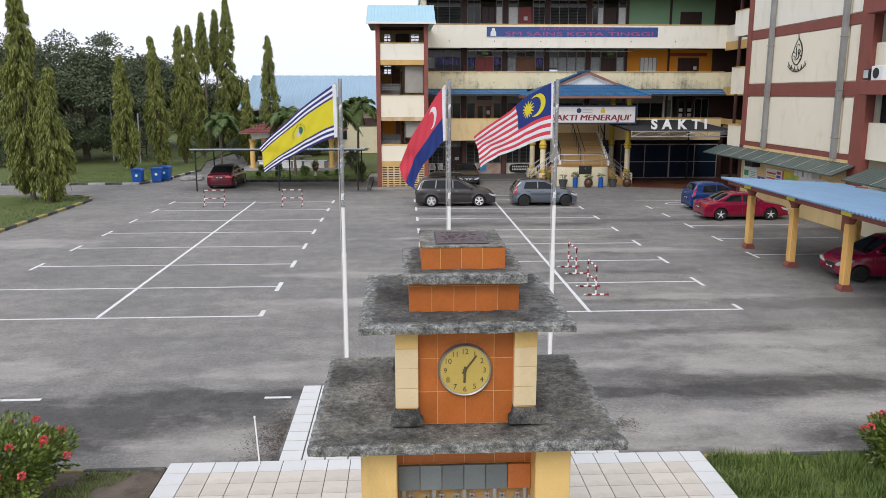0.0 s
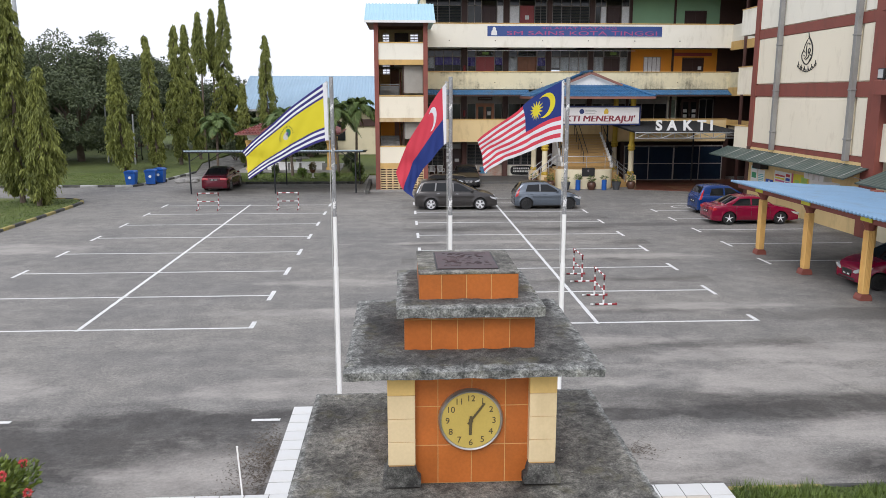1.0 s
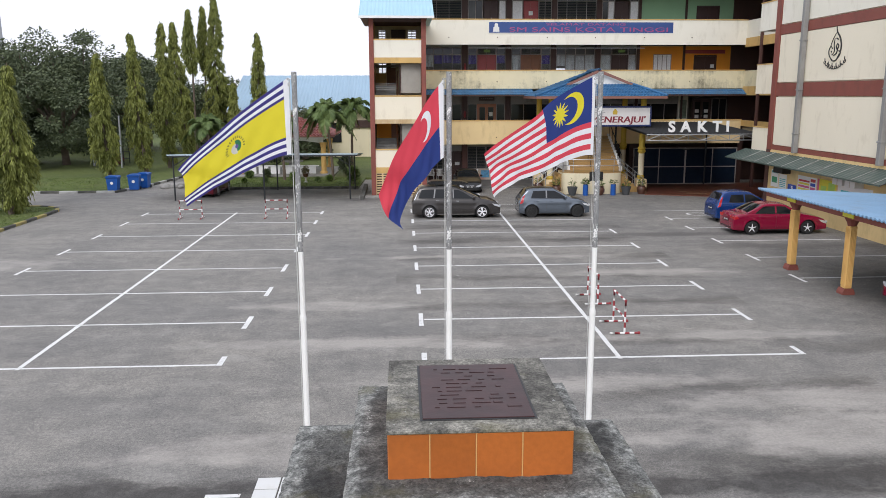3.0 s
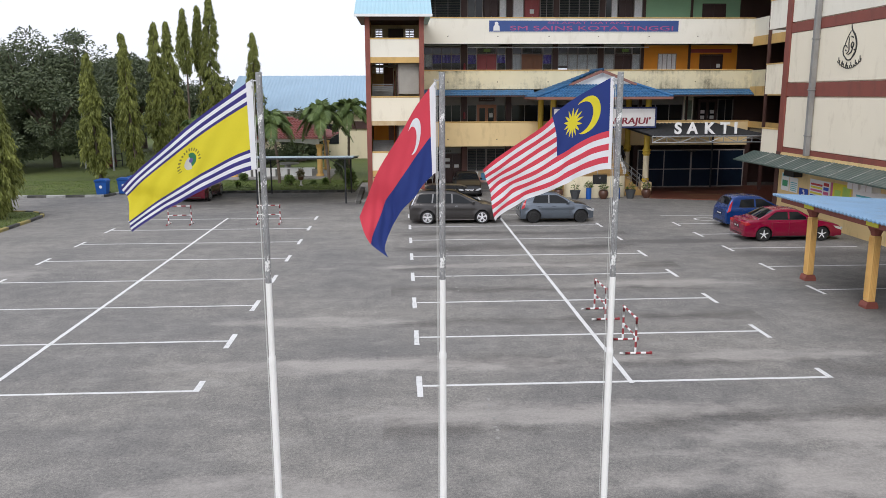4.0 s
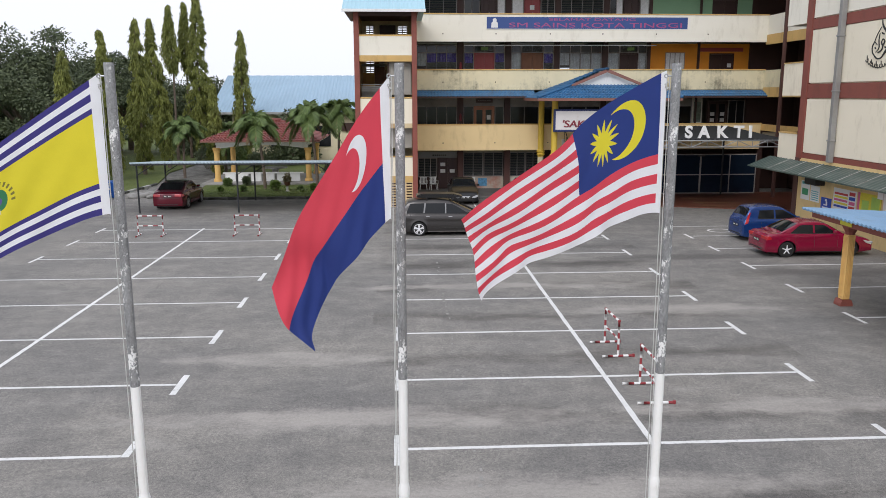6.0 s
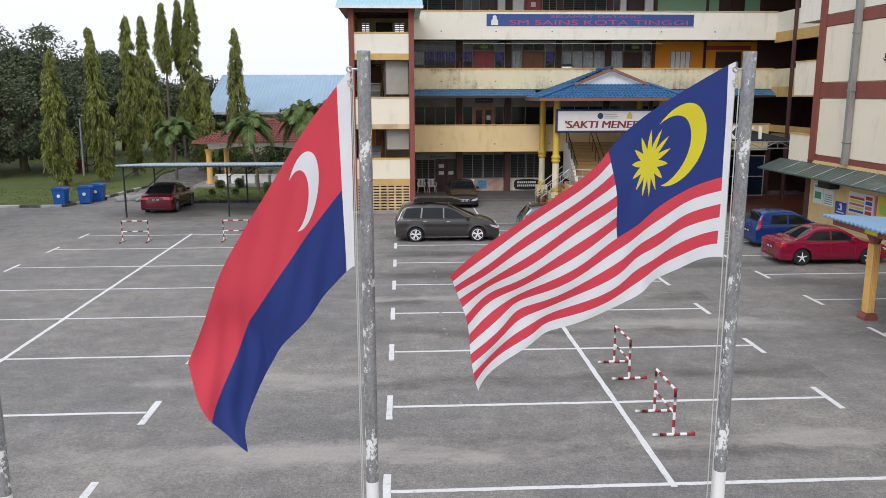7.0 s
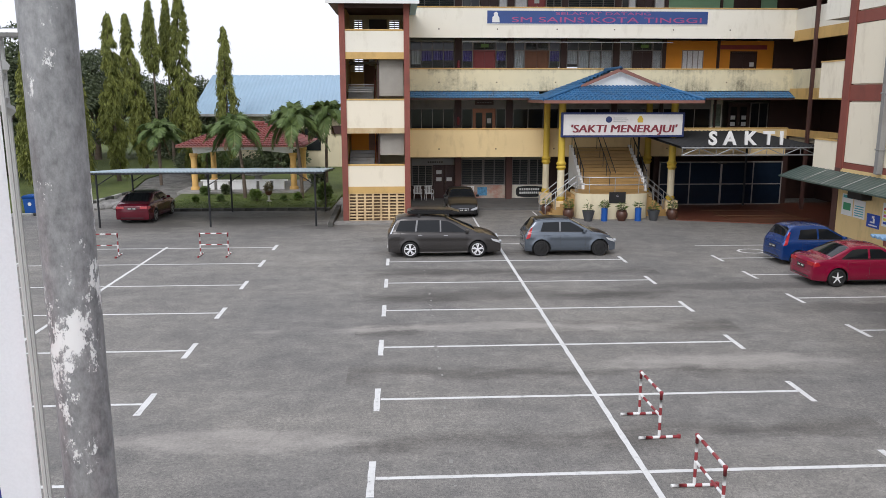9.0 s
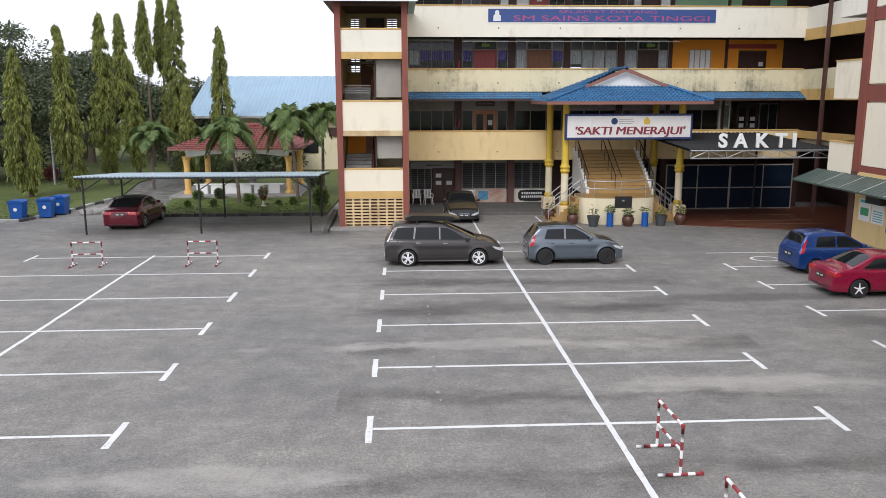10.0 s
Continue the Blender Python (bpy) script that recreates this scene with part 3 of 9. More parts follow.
def sheet_roof(o, u, v, waves, amp, rows=1, step=0.0, thick=0.03, bm=None):
    """A ribbed or tiled roof slope: corner o, along the eave u, up the slope v; waves ribs along u, rows courses with a step."""
    bm = bm or bmesh.new()
    o, u, v = Vector(o), Vector(u), Vector(v)
    nrm = u.cross(v).normalized()
    if nrm.z < 0:
        nrm = -nrm
    nu = waves * 6
    grid = []
    for r in range(rows):
        for k, lift in ((0, step), (1, 0.0)):
            f = (r + k) / rows
            grid.append([bm.verts.new(o + u * (i / nu) + v * f + nrm * (lift + amp * math.cos(2 * math.pi * i / 6))) for i in range(nu + 1)])
    for a, b in zip(grid, grid[1:]):
        for i in range(nu):
            bm.faces.new((a[i], a[i + 1], b[i + 1], b[i]))
    low = [[bm.verts.new(p.co - nrm * (thick + amp)) for p in row] for row in (grid[0], grid[-1])]
    for i in range(nu):
        bm.faces.new((grid[0][i + 1], grid[0][i], low[0][i], low[0][i + 1]))
        bm.faces.new((grid[-1][i], grid[-1][i + 1], low[1][i + 1], low[1][i]))
        bm.faces.new((low[0][i + 1], low[0][i], low[1][i], low[1][i + 1]))
    return bm


def clip_poly(bm, co, no):
    """Cuts away what lies on the side to which the normal points."""
    bmesh.ops.bisect_plane(bm, geom=[*bm.verts, *bm.edges, *bm.faces], plane_co=co, plane_no=no, clear_outer=True)
    return bm


def letters(name, text, size, depth, mat, m, parent=None, label="", align="CENTER", spacing=1.0, width=None, shear=0.0, bold=0.0, heavy=0.0):
    """Raised lettering as a mesh; m is its pose, the text lies in its x, y plane. width stretches it to a full length."""
    cu = bpy.data.curves.new(name, "FONT")
    cu.body, cu.size, cu.extrude, cu.align_x, cu.space_character, cu.shear, cu.offset = text, size, depth / 2, align, spacing, shear, bold
    tmp = bpy.data.objects.new(name, cu)
    scene.collection.objects.link(tmp)
    me = bpy.data.meshes.new_from_object(tmp.evaluated_get(bpy.context.evaluated_depsgraph_get()))
    bpy.data.objects.remove(tmp)
    xs = [v.co.x for v in me.vertices]
    k = width / (max(xs) - min(xs)) if width else 1.0
    me.transform(m @ Matrix.Diagonal((k, 1, 1, 1)))
    if heavy:                       # thicker strokes: the outline laid twice, side by side
        hb = bmesh.new()
        hb.from_mesh(me)
        twin = bmesh.ops.duplicate(hb, geom=[*hb.verts, *hb.edges, *hb.faces])
        bmesh.ops.translate(hb, verts=[v for v in twin["geom"] if isinstance(v, bmesh.types.BMVert)], vec=(heavy * 2, -0.0015, 0))
        hb.to_mesh(me)
        hb.free()
    me.materials.clear()
    me.materials.append(mat)
    ob = new(name, me)
    if parent:
        off = Vector((0, 0, 0))
        p = parent
        while p:
            off += p.location
            p = p.parent
        me.transform(Matrix.Translation(-off))
        ob.parent = parent
    return tagged(ob, label)


def split_letters(ob, name="letter"):
    """Makes each separate shape of a lettering mesh an object of its own beside it, under the same parent."""
    src = bmesh.new()
    src.from_mesh(ob.data)
    src.verts.ensure_lookup_table()
    seen, groups = set(), []
    for v in src.verts:
        if v.index in seen:
            continue
        stack, found = [v], []
        seen.add(v.index)
        while stack:
            w = stack.pop()
            found.append(w.index)
            for e in w.link_edges:
                o = e.other_vert(w)
                if o.index not in seen:
                    seen.add(o.index)
                    stack.append(o)
        groups.append(set(found))
    for g in groups:
        order = sorted(g)
        at = {i: k for k, i in enumerate(order)}
        me = bpy.data.meshes.new(name)
        me.from_pydata([src.verts[i].co[:] for i in order], [], [[at[v.index] for v in f.verts] for f in src.faces if f.verts[0].index in g])
        me.materials.append(ob.data.materials[0])
        one = new(name, me)
        one.parent = ob.parent
    src.free()
    bpy.data.objects.remove(ob)


FRONT = lambda x, y, z: pose(x, y, z, 90, 0, 0)

# ---- ground ----
g = bmesh.new()
xs = [-1500, -200, -80, -45, 30, 80, 200, 1500]
ys = [-1500, -100, 0, 60, 110, 200, 400, 1800]
gv = [[g.verts.new((x, y, -0.12)) for x in xs] for y in ys]
for j in range(len(ys) - 1):
    for i in range(len(xs) - 1):
        g.faces.new((gv[j][i], gv[j][i + 1], gv[j + 1][i + 1], gv[j + 1][i]))
structure("ground", g, M_LAWN, "wide grassy ground reaching the horizon", "ground")
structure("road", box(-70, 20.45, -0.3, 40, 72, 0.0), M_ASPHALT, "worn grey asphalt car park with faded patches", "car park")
structure("driveway", prism([(-17.6, 72.0), (-13.5, 72.0), (-15.5, 84), (-15, 96), (-19, 96), (-19.5, 84)], -0.3, 0.005, "z"), M_DRIVE,
          "patchy concrete drive beside the pavilion", "driveway")


def rounded(points, r, n=6):
    """A closed outline with its corners rounded."""
    out = []
    for i, p in enumerate(points):
        p = Vector(p)
        a, b = Vector(points[i - 1]), Vector(points[(i + 1) % len(points)])
        d0, d1 = (a - p).normalized(), (b - p).normalized()
        for k in range(n + 1):
            f = k / n
            out.append(tuple((p + d0 * r * (1 - f)).lerp(p + d1 * r * f, f) * 0.75 + p * 0.25 if 0 < f < 1 else p + (d0 if f == 0 else d1) * r))
    return out


def kerb_run(parent, pts, width, height, mats, piece=1.5):
    """Kerb stones end to end along a line, in alternating paint."""
    k = 0
    for a, b in zip(pts, pts[1:]):
        a, b = Vector((*a, 0)), Vector((*b, 0))
        n = max(1, round((b - a).length / piece))
        ang = math.atan2(b.y - a.y, b.x - a.x)
        for i in range(n):
            c = a.lerp(b, (i + 0.5) / n)
            L = (b - a).length / n - 0.012
            bm = box(-L / 2, -width / 2, -0.1, L / 2, width / 2, height, 0.02)
            ob = part("kerb_stone", bm, mats[k % len(mats)], parent)
            ob.matrix_local = pose(c.x, c.y, 0, 0, 0, math.degrees(ang))
            k += 1


# lawn beyond the car park, the island and the verges by the plaza
structure("lawn_northwest", prism([(-70, 64.9), (-19.6, 64.9), (-18.6, 68), (-17.8, 75), (-19.5, 84), (-19, 110), (-120, 130), (-120, 64.9)], -0.3, 0.1, "z"), M_LAWN,
          "mown lawn with worn patches under tall trees", "lawn")
structure("lawn_north", prism([(-13.2, 66.3), (-3.4, 66.3), (-3.2, 72.5), (3, 72.5), (3, 118), (-15, 118), (-15, 84)], -0.3, 0.1, "z"), M_LAWN,
          "green lawn round the open pavilion", "lawn")
island_pts = rounded([(-60, 41), (-19.7, 41), (-19.7, 57.8), (-60, 60.5)], 3.2)
structure("lawn_island", prism(island_pts, -0.3, 0.1, "z"), M_LAWN, "grassy traffic island with a kerb", "lawn")
structure("verge_1", prism([(-30, 4), (-4.72, 4), (-4.72, 20.25), (-30, 20.25)], -0.3, 0.06, "z"), M_SOIL, "bare brown soil verge with thin grass beside the tiled plaza", "verge")
structure("verge_2", prism([(4.78, 4), (30, 4), (30, 20.25), (4.78, 20.25)], -0.3, 0.06, "z"), M_LAWN, "grass verge beside the tiled plaza", "verge")
kr = root("kerb", (0, 0, 0), "row of worn yellow and black kerb stones along the verge", "kerb", kind="structure")
kerb_run(kr, [(-16, 20.32), (-4.72, 20.32)], 0.11, 0.075, [M_KERBYELLOW, M_KERBBLACK])
kerb_run(kr, [(4.78, 20.32), (16, 20.32)], 0.11, 0.075, [M_KERBYELLOW, M_KERBBLACK])
kr2 = root("kerb", (-20, 50, 0), "worn yellow kerb round the traffic island", "kerb", kind="structure")
kerb_run(kr2, [(p[0] + 20, p[1] - 50) for p in island_pts if p[0] > -40], 0.2, 0.14, [M_KERBYELLOW, M_KERBBLACK], 1.2)
kr3 = root("kerb", (-20, 64.8, 0), "black and white kerb stones along the lawn", "kerb", kind="structure")
kerb_run(kr3, [(-30, 0), (0.4, 0), (1.4, 3.2), (2.2, 10)], 0.22, 0.15, [M_KERBWHITE, M_KERBBLACK], 1.2)
kr4 = root("kerb", (-8, 66.2, 0), "dark kerb stones along the pavilion lawn", "kerb", kind="structure")
kerb_run(kr4, [(-5.2, 0), (4.6, 0)], 0.22, 0.16, [M_KERBBLACK], 1.2)

# ---- painted bays ----
ROW = [30.0 + 3.6 * i for i in range(7)]


def paint(parent, x0, y0, x1, y1, z=0.004):
    """One painted stroke with slightly uneven edges."""
    bm = bmesh.new()
    along_x = abs(x1 - x0) > abs(y1 - y0)
    n = max(2, int(max(abs(x1 - x0), abs(y1 - y0)) / 0.25))
    lo, hi = [], []
    for i in range(n + 1):
        f = i / n
        j, k = random.uniform(-0.008, 0.008), random.uniform(-0.008, 0.008)
        if along_x:
            lo.append(bm.verts.new((x0 + (x1 - x0) * f, min(y0, y1) + j, z)))
            hi.append(bm.verts.new((x0 + (x1 - x0) * f, max(y0, y1) + k, z)))
        else:
            lo.append(bm.verts.new((max(x0, x1) + j, y0 + (y1 - y0) * f, z)))
            hi.append(bm.verts.new((min(x0, x1) + k, y0 + (y1 - y0) * f, z)))
    for i in range(n):
        bm.faces.new((lo[i], lo[i + 1], hi[i + 1], hi[i]))
    bmesh.ops.recalc_face_normals(bm, faces=bm.faces)
    for f in bm.faces:
        if f.normal.z < 0:
            f.normal_flip()
    return part("painted_stroke", bm, M_LINE, parent)


marks = root("road_marking", (0, 0, 0), "white painted parking bay lines on asphalt", "road marking", kind="structure")
for i, y in enumerate(ROW + [55.2]):
    if i < 8:
        paint(marks, 0.24, y - 0.055, 4.95, y + 0.055)
        paint(marks, 5.07, y - 0.055, 9.62, y + 0.055)
        paint(marks, 0.1, y - 0.65, 0.23, y + 0.65 if i else y + 0.62)
        paint(marks, 9.63, y - (0.05 if i == 0 else 0.62), 9.76, y + 0.62)
paint(marks, 4.95, 29.9, 5.07, 55.2, 0.0045)
for i, y in enumerate(ROW + [54.9]):
    paint(marks, -9.5, y - 0.05, -4.9, y + 0.05)
    paint(marks, -14.4, y - 0.05, -9.62, y + 0.05)
    paint(marks, -4.89, y - (0.05 if i == 0 else 0.62), -4.75, y + 0.62)
    paint(marks, -14.55, y - (0.62 if i else 0.05), -14.42, y + 0.62)
paint(marks, -9.62, 29.9, -9.5, 55.2, 0.0045)
for i, y in enumerate((38.0, 41.6, 45.2, 48.6, 51.6, 54.3)):
    paint(marks, 13.72, y - 0.05, 19.3, y + 0.05)
    if i < 5:
        paint(marks, 13.58, y - 0.6, 13.71, y + 0.6)
paint(marks, 4.6, 57.2, 4.7, 66.0)
paint(marks, 4.7, 57.3, 6.2, 57.4)
paint(marks, 8.2, 61.0, 8.3, 65.0)
paint(marks, -3.6, 23.57, -3.03, 23.68)
paint(marks, -9.2, 23.7, -8.38, 23.82)
paint(marks, -9.34, 22.9, -9.21, 23.82)
# wheelchair symbol ring
ringbm = bmesh.new()
for i in range(20):
    a0, a1 = 2 * math.pi * i / 22, 2 * math.pi * (i + 1) / 22
    ringbm.faces.new([ringbm.verts.new((15.7 + r * math.cos(a), 53.0 + r * math.sin(a) * 0.8, 0.004)) for r, a in ((0.5, a0), (0.62, a0), (0.62, a1), (0.5, a1))])
for f in ringbm.faces:
    if f.normal.z < 0:
        f.normal_flip()
wpart("painted_symbol", ringbm, M_LINE, marks)

# ---- monument plaza ----
plaza = root("plaza", (0, 16, 0), "raised plaza of white and beige square tiles", "plaza", kind="structure")
PZ = 0.12
wpart("base", box(-4.67, 8, -0.2, 4.73, 20.4, PZ - 0.012), M_DARKGROUT, plaza)
wpart("flagpole_base", box(-2.8, 20.4, -0.2, 3.3, 24.02, PZ - 0.012), M_DARKGROUT, plaza)
TS = 0.392
tile_mesh = {}
for nm, mt in (("white", M_WHITETILE), ("beige", M_BEIGETILE)):
    me_ob = to_object("tile", box(-TS / 2 + 0.006, -TS / 2 + 0.006, -0.012, TS / 2 - 0.006, TS / 2 - 0.006, 0.0, 0.003), mt)
    tile_mesh[nm] = me_ob.data
    bpy.data.objects.remove(me_ob)
PLAZA_TILES = []
for j in range(31):
    y = 20.4 - TS / 2 - j * TS
    for i in range(24):
        x = -4.67 + TS / 2 + i * TS
        PLAZA_TILES.append((x, y, "white" if j == 0 or i in (0, 23) else "beige", j < 5))
for j in range(9):
    for i in range(15):
        PLAZA_TILES.append((-2.8 + TS / 2 + i * 0.406, 20.4 + TS / 2 + j * 0.4, "white", i < 3 or j > 5 and i < 14 and j < 9))

# ---- clock monument ----
MX, MY = 0.01, 15.36
clockt = root("clock_monument", (MX, MY, PZ), "terracotta tiled clock monument with mossy concrete tiers", "monument")


def slab(hx, hy, z0, z1):
    """A weathered concrete slab with chipped, uneven edges."""
    bm = bmesh.new()
    nx, ny = int(hx * 44), int(hy * 44)
    bmesh.ops.create_grid(bm, x_segments=nx, y_segments=ny, size=1.0)
    for v in bm.verts:
        v.co.x, v.co.y = v.co.x * hx, v.co.y * hy
        edge = max(abs(v.co.x) / hx, abs(v.co.y) / hy)
        nz = noise.noise(Vector((v.co.x * 7, v.co.y * 7, z1 * 3)))
        v.co.z = z1 + 0.012 * nz + 0.008 * noise.noise(Vector((v.co.x * 30, v.co.y * 30, z1)))
        if edge > 0.999:
            v.co.z -= 0.012 + 0.015 * max(0, nz)
            v.co.x *= 1 + 0.008 * noise.noise(Vector((v.co.y * 14, z1, 2)))
            v.co.y *= 1 + 0.008 * noise.noise(Vector((v.co.x * 14, z1, 5)))
    rim = [e for e in bm.edges if e.is_boundary]
    r = bmesh.ops.extrude_edge_only(bm, edges=rim)
    vs = [v for v in r["geom"] if isinstance(v, bmesh.types.BMVert)]
    for v in vs:
        v.co.z = z0 + 0.012 * noise.noise(v.co * 9)
        v.co.x *= 0.996
        v.co.y *= 0.996
    bmesh.ops.contextual_create(bm, geom=[e for e in bm.edges if e.is_boundary])
    return bm


def tiled_block(parent, hx, hy, z0, z1, cols, rows, name="tile", mat=None, offset=0.0):
    """A core with separate square tiles on its four faces."""
    part("core", box(-hx + 0.0025, -hy + 0.0025, z0, hx - 0.0025, hy - 0.0025, z1), M_GROUT, parent)
    for face in range(4):
        w = hx if face % 2 == 0 else hy
        d = hy if face % 2 == 0 else hx
        edges = [-w] + [-w + 2 * w * (k + offset) / cols for k in range(1, cols)] + [w]
        for r in range(rows):
            za, zb = z0 + (z1 - z0) * r / rows, z0 + (z1 - z0) * (r + 1) / rows
            for a, b in zip(edges, edges[1:]):
                bm = box(a + 0.003, -d, za + 0.003, b - 0.003, -d + 0.012, zb - 0.003, 0.002)
                bmesh.ops.rotate(bm, verts=bm.verts, cent=(0, 0, 0), matrix=Matrix.Rotation(math.pi / 2 * face, 3, "Z"))
                part(name, bm, mat or M_TERRACOTTA, parent)


# z is above the plaza
Z = lambda z: z - PZ + 0.005
part("lower_slab", slab(1.46, 1.24, Z(3.235), Z(3.32)), M_LOWERSLAB, clockt, "blackened concrete roof slab with lichen")
part("middle_slab", slab(0.99, 1.05, Z(4.31), Z(4.385)), M_MIDDLESLAB, clockt, "blackened concrete slab with mossy edges")
part("upper_slab", slab(0.59, 0.69, Z(4.685), Z(4.775)), M_UPPERSLAB, clockt, "grey concrete slab with mossy edges")
tier2 = part("tier", box(-0.48, -0.5, Z(4.375), 0.48, 0.5, Z(4.688)), M_GROUT, clockt)
tiled_block(tier2, 0.53, 0.56, Z(4.37), Z(4.635), 5, 1, offset=0.03)
tiled_block(tier2, 0.53, 0.56, Z(4.635), Z(4.69), 5, 1, offset=0.03)
tier3 = part("tier", box(-0.39, -0.43, Z(4.75), 0.39, 0.43, Z(4.98)), M_GROUT, clockt)
tiled_block(tier3, 0.405, 0.45, Z(4.76), Z(4.982), 4, 1, offset=-0.1)
part("cap", box(-0.412, -0.456, Z(4.982), 0.412, 0.456, Z(5.0), 0.004), M_BROWNSLAB, clockt, "stained cement cap")
plq = part("plaque", box(-0.25, -0.345, Z(5.0), 0.25, 0.345, Z(5.008), 0.002), M_BRONZE, clockt, "dark bronze plaque with worn relief lettering")
part("plaque_border", box(-0.262, -0.357, Z(4.999), 0.262, 0.357, Z(5.003)), M_BLACKTRIM, clockt)
for k in range(11):
    y = 0.27 - k * 0.05
    x = -0.2 + random.uniform(0, 0.08)
    while x < 0.17:
        w = random.uniform(0.02, 0.09)
        if random.random() < 0.75:
            part("relief_bar", box(x, y, Z(5.008), min(0.21, x + w), y + 0.02, Z(5.0105)), M_BRONZE, plq)
        x += w + random.uniform(0.012, 0.05)
shaft = part("shaft", box(-0.53, -0.66, Z(3.33), 0.53, 0.66, Z(4.31)), M_GROUT, clockt)
tiled_block(shaft, 0.54, 0.77, Z(3.32), Z(4.31), 4, 3)
for sx in (-1, 1):
    for sy in (-1, 1):
        pil = part("pilaster", box(sx * 0.56 - 0.1, sy * 0.74 - 0.1, Z(3.45), sx * 0.56 + 0.1, sy * 0.74 + 0.1, Z(4.3)), M_GROUT, clockt)
        for r in range(4):
            za = 3.52 + 0.78 * r / 4
            part("tile", box(sx * 0.56 - 0.108, sy * 0.74 - 0.108, Z(za) + 0.002, sx * 0.56 + 0.108, sy * 0.74 + 0.108, Z(za + 0.195) - 0.002, 0.003), M_CORNERTILE if r == 3 else M_PALETILE, pil)
        foot = prism([(-0.15, 0), (0.15, 0), (0.15, 0.06), (0.125, 0.08), (0.115, 0.13), (0.105, 0.16), (-0.105, 0.16), (-0.115, 0.13), (-0.125, 0.08), (-0.15, 0.06)], -0.14, 0.14)
        bmesh.ops.translate(foot, verts=foot.verts, vec=(sx * 0.56, sy * 0.74, Z(3.35)))
        part("foot", foot, M_MOSSY, pil, "blackened moulded foot")
# clock
dial = part("clock", lathe([(0.272, 0), (0.272, 0.035), (0.26, 0.05), (0.248, 0.045), (0.246, 0.03), (0.0005, 0.03)], 48), [M_SILVER], clockt, "round wall clock with a worn silver rim", True)
dial.matrix_local = pose(-0.01, -0.775, Z(3.875), 90, 0, 0) @ Matrix.Diagonal((0.95, 0.95, 1, 1))
part("dial_face", lathe([(0.247, 0.031), (0.247, 0.034), (0.0005, 0.034)], 48), M_CLOCKFACE, dial, "yellowed dial")
for h in range(1, 13):
    a = math.pi / 2 - h * math.pi / 6
    num = letters("numeral", str(h), 0.076, 0.002, M_CLOCKINK, Matrix.Identity(4))
    num.data.transform(Matrix.Translation((0.195 * math.cos(a), 0.195 * math.sin(a) - 0.027, 0.036)))
    num.parent = dial
for nm, ang, ln, w in (("hour_hand", 182, 0.13, 0.012), ("minute_hand", 37, 0.19, 0.009)):
    hb = box(-w, -0.04, 0.04, w, ln, 0.044, 0.002)
    bmesh.ops.rotate(hb, verts=hb.verts, cent=(0, 0, 0), matrix=Matrix.Rotation(-radians(ang), 3, "Z"))
    part(nm, hb, M_CLOCKINK, dial)
part("pivot", lathe([(0.018, 0.034), (0.018, 0.05), (0.0005, 0.05)], 16), M_CLOCKINK, dial)
# lower hall of the monument
lower = part("lower_body", box(-0.66, -0.6, 0.0, 0.66, 0.62, Z(3.05)), M_GROUT, clockt)
tiled_block(lower, 0.9, 0.68, Z(2.86), Z(3.24), 6, 1)
for sx in (-1, 1):
    for sy in (-1, 1):
        part("corner_column", box(sx * 0.83 - 0.17, sy * 0.78 - 0.17, 0, sx * 0.83 + 0.17, sy * 0.78 + 0.17, Z(3.19), 0.01), M_CORNERTILE, clockt, "yellow tiled corner column")
        part("column_cap", box(sx * 0.83 - 0.19, sy * 0.78 - 0.19, Z(3.19), sx * 0.83 + 0.19, sy * 0.78 + 0.19, Z(3.232), 0.004), M_TERRACOTTA, clockt)
part("tile", box(0.43, -0.72, Z(2.6), 0.655, -0.69, Z(2.86), 0.003), M_TERRACOTTA, clockt)
GREYTILE = surf("grey_green_tile", (0.19, 0.215, 0.215), 0.4, var=0.15, rand=0.3)
for k in range(5):
    part("grey_tile", box(-0.655 + 0.216 * k + 0.003, -0.72, Z(2.6), -0.655 + 0.216 * (k + 1) - 0.003, -0.69, Z(2.86), 0.003), GREYTILE, clockt, "grey-green glazed tile")
for k in range(5):
    x = -0.6 + 0.3 * k
    part("grille_bar", box(x - 0.02, -0.72, Z(1.4), x + 0.02, -0.69, Z(2.6), 0.004), M_PIPE, clockt)
for k in range(9):
    x = -0.6 + 0.15 * k
    for s in (-1, 1):
        bm = box(-0.012, -0.72, -0.17, 0.012, -0.695, 0.17, 0.003)
        bmesh.ops.rotate(bm, verts=bm.verts, cent=(0, -0.7, 0), matrix=Matrix.Rotation(s * 0.6, 3, "Y"))
        bmesh.ops.translate(bm, verts=bm.verts, vec=(x, 0, Z(2.42)))
        part("grille_bar", bm, M_PIPE, clockt)

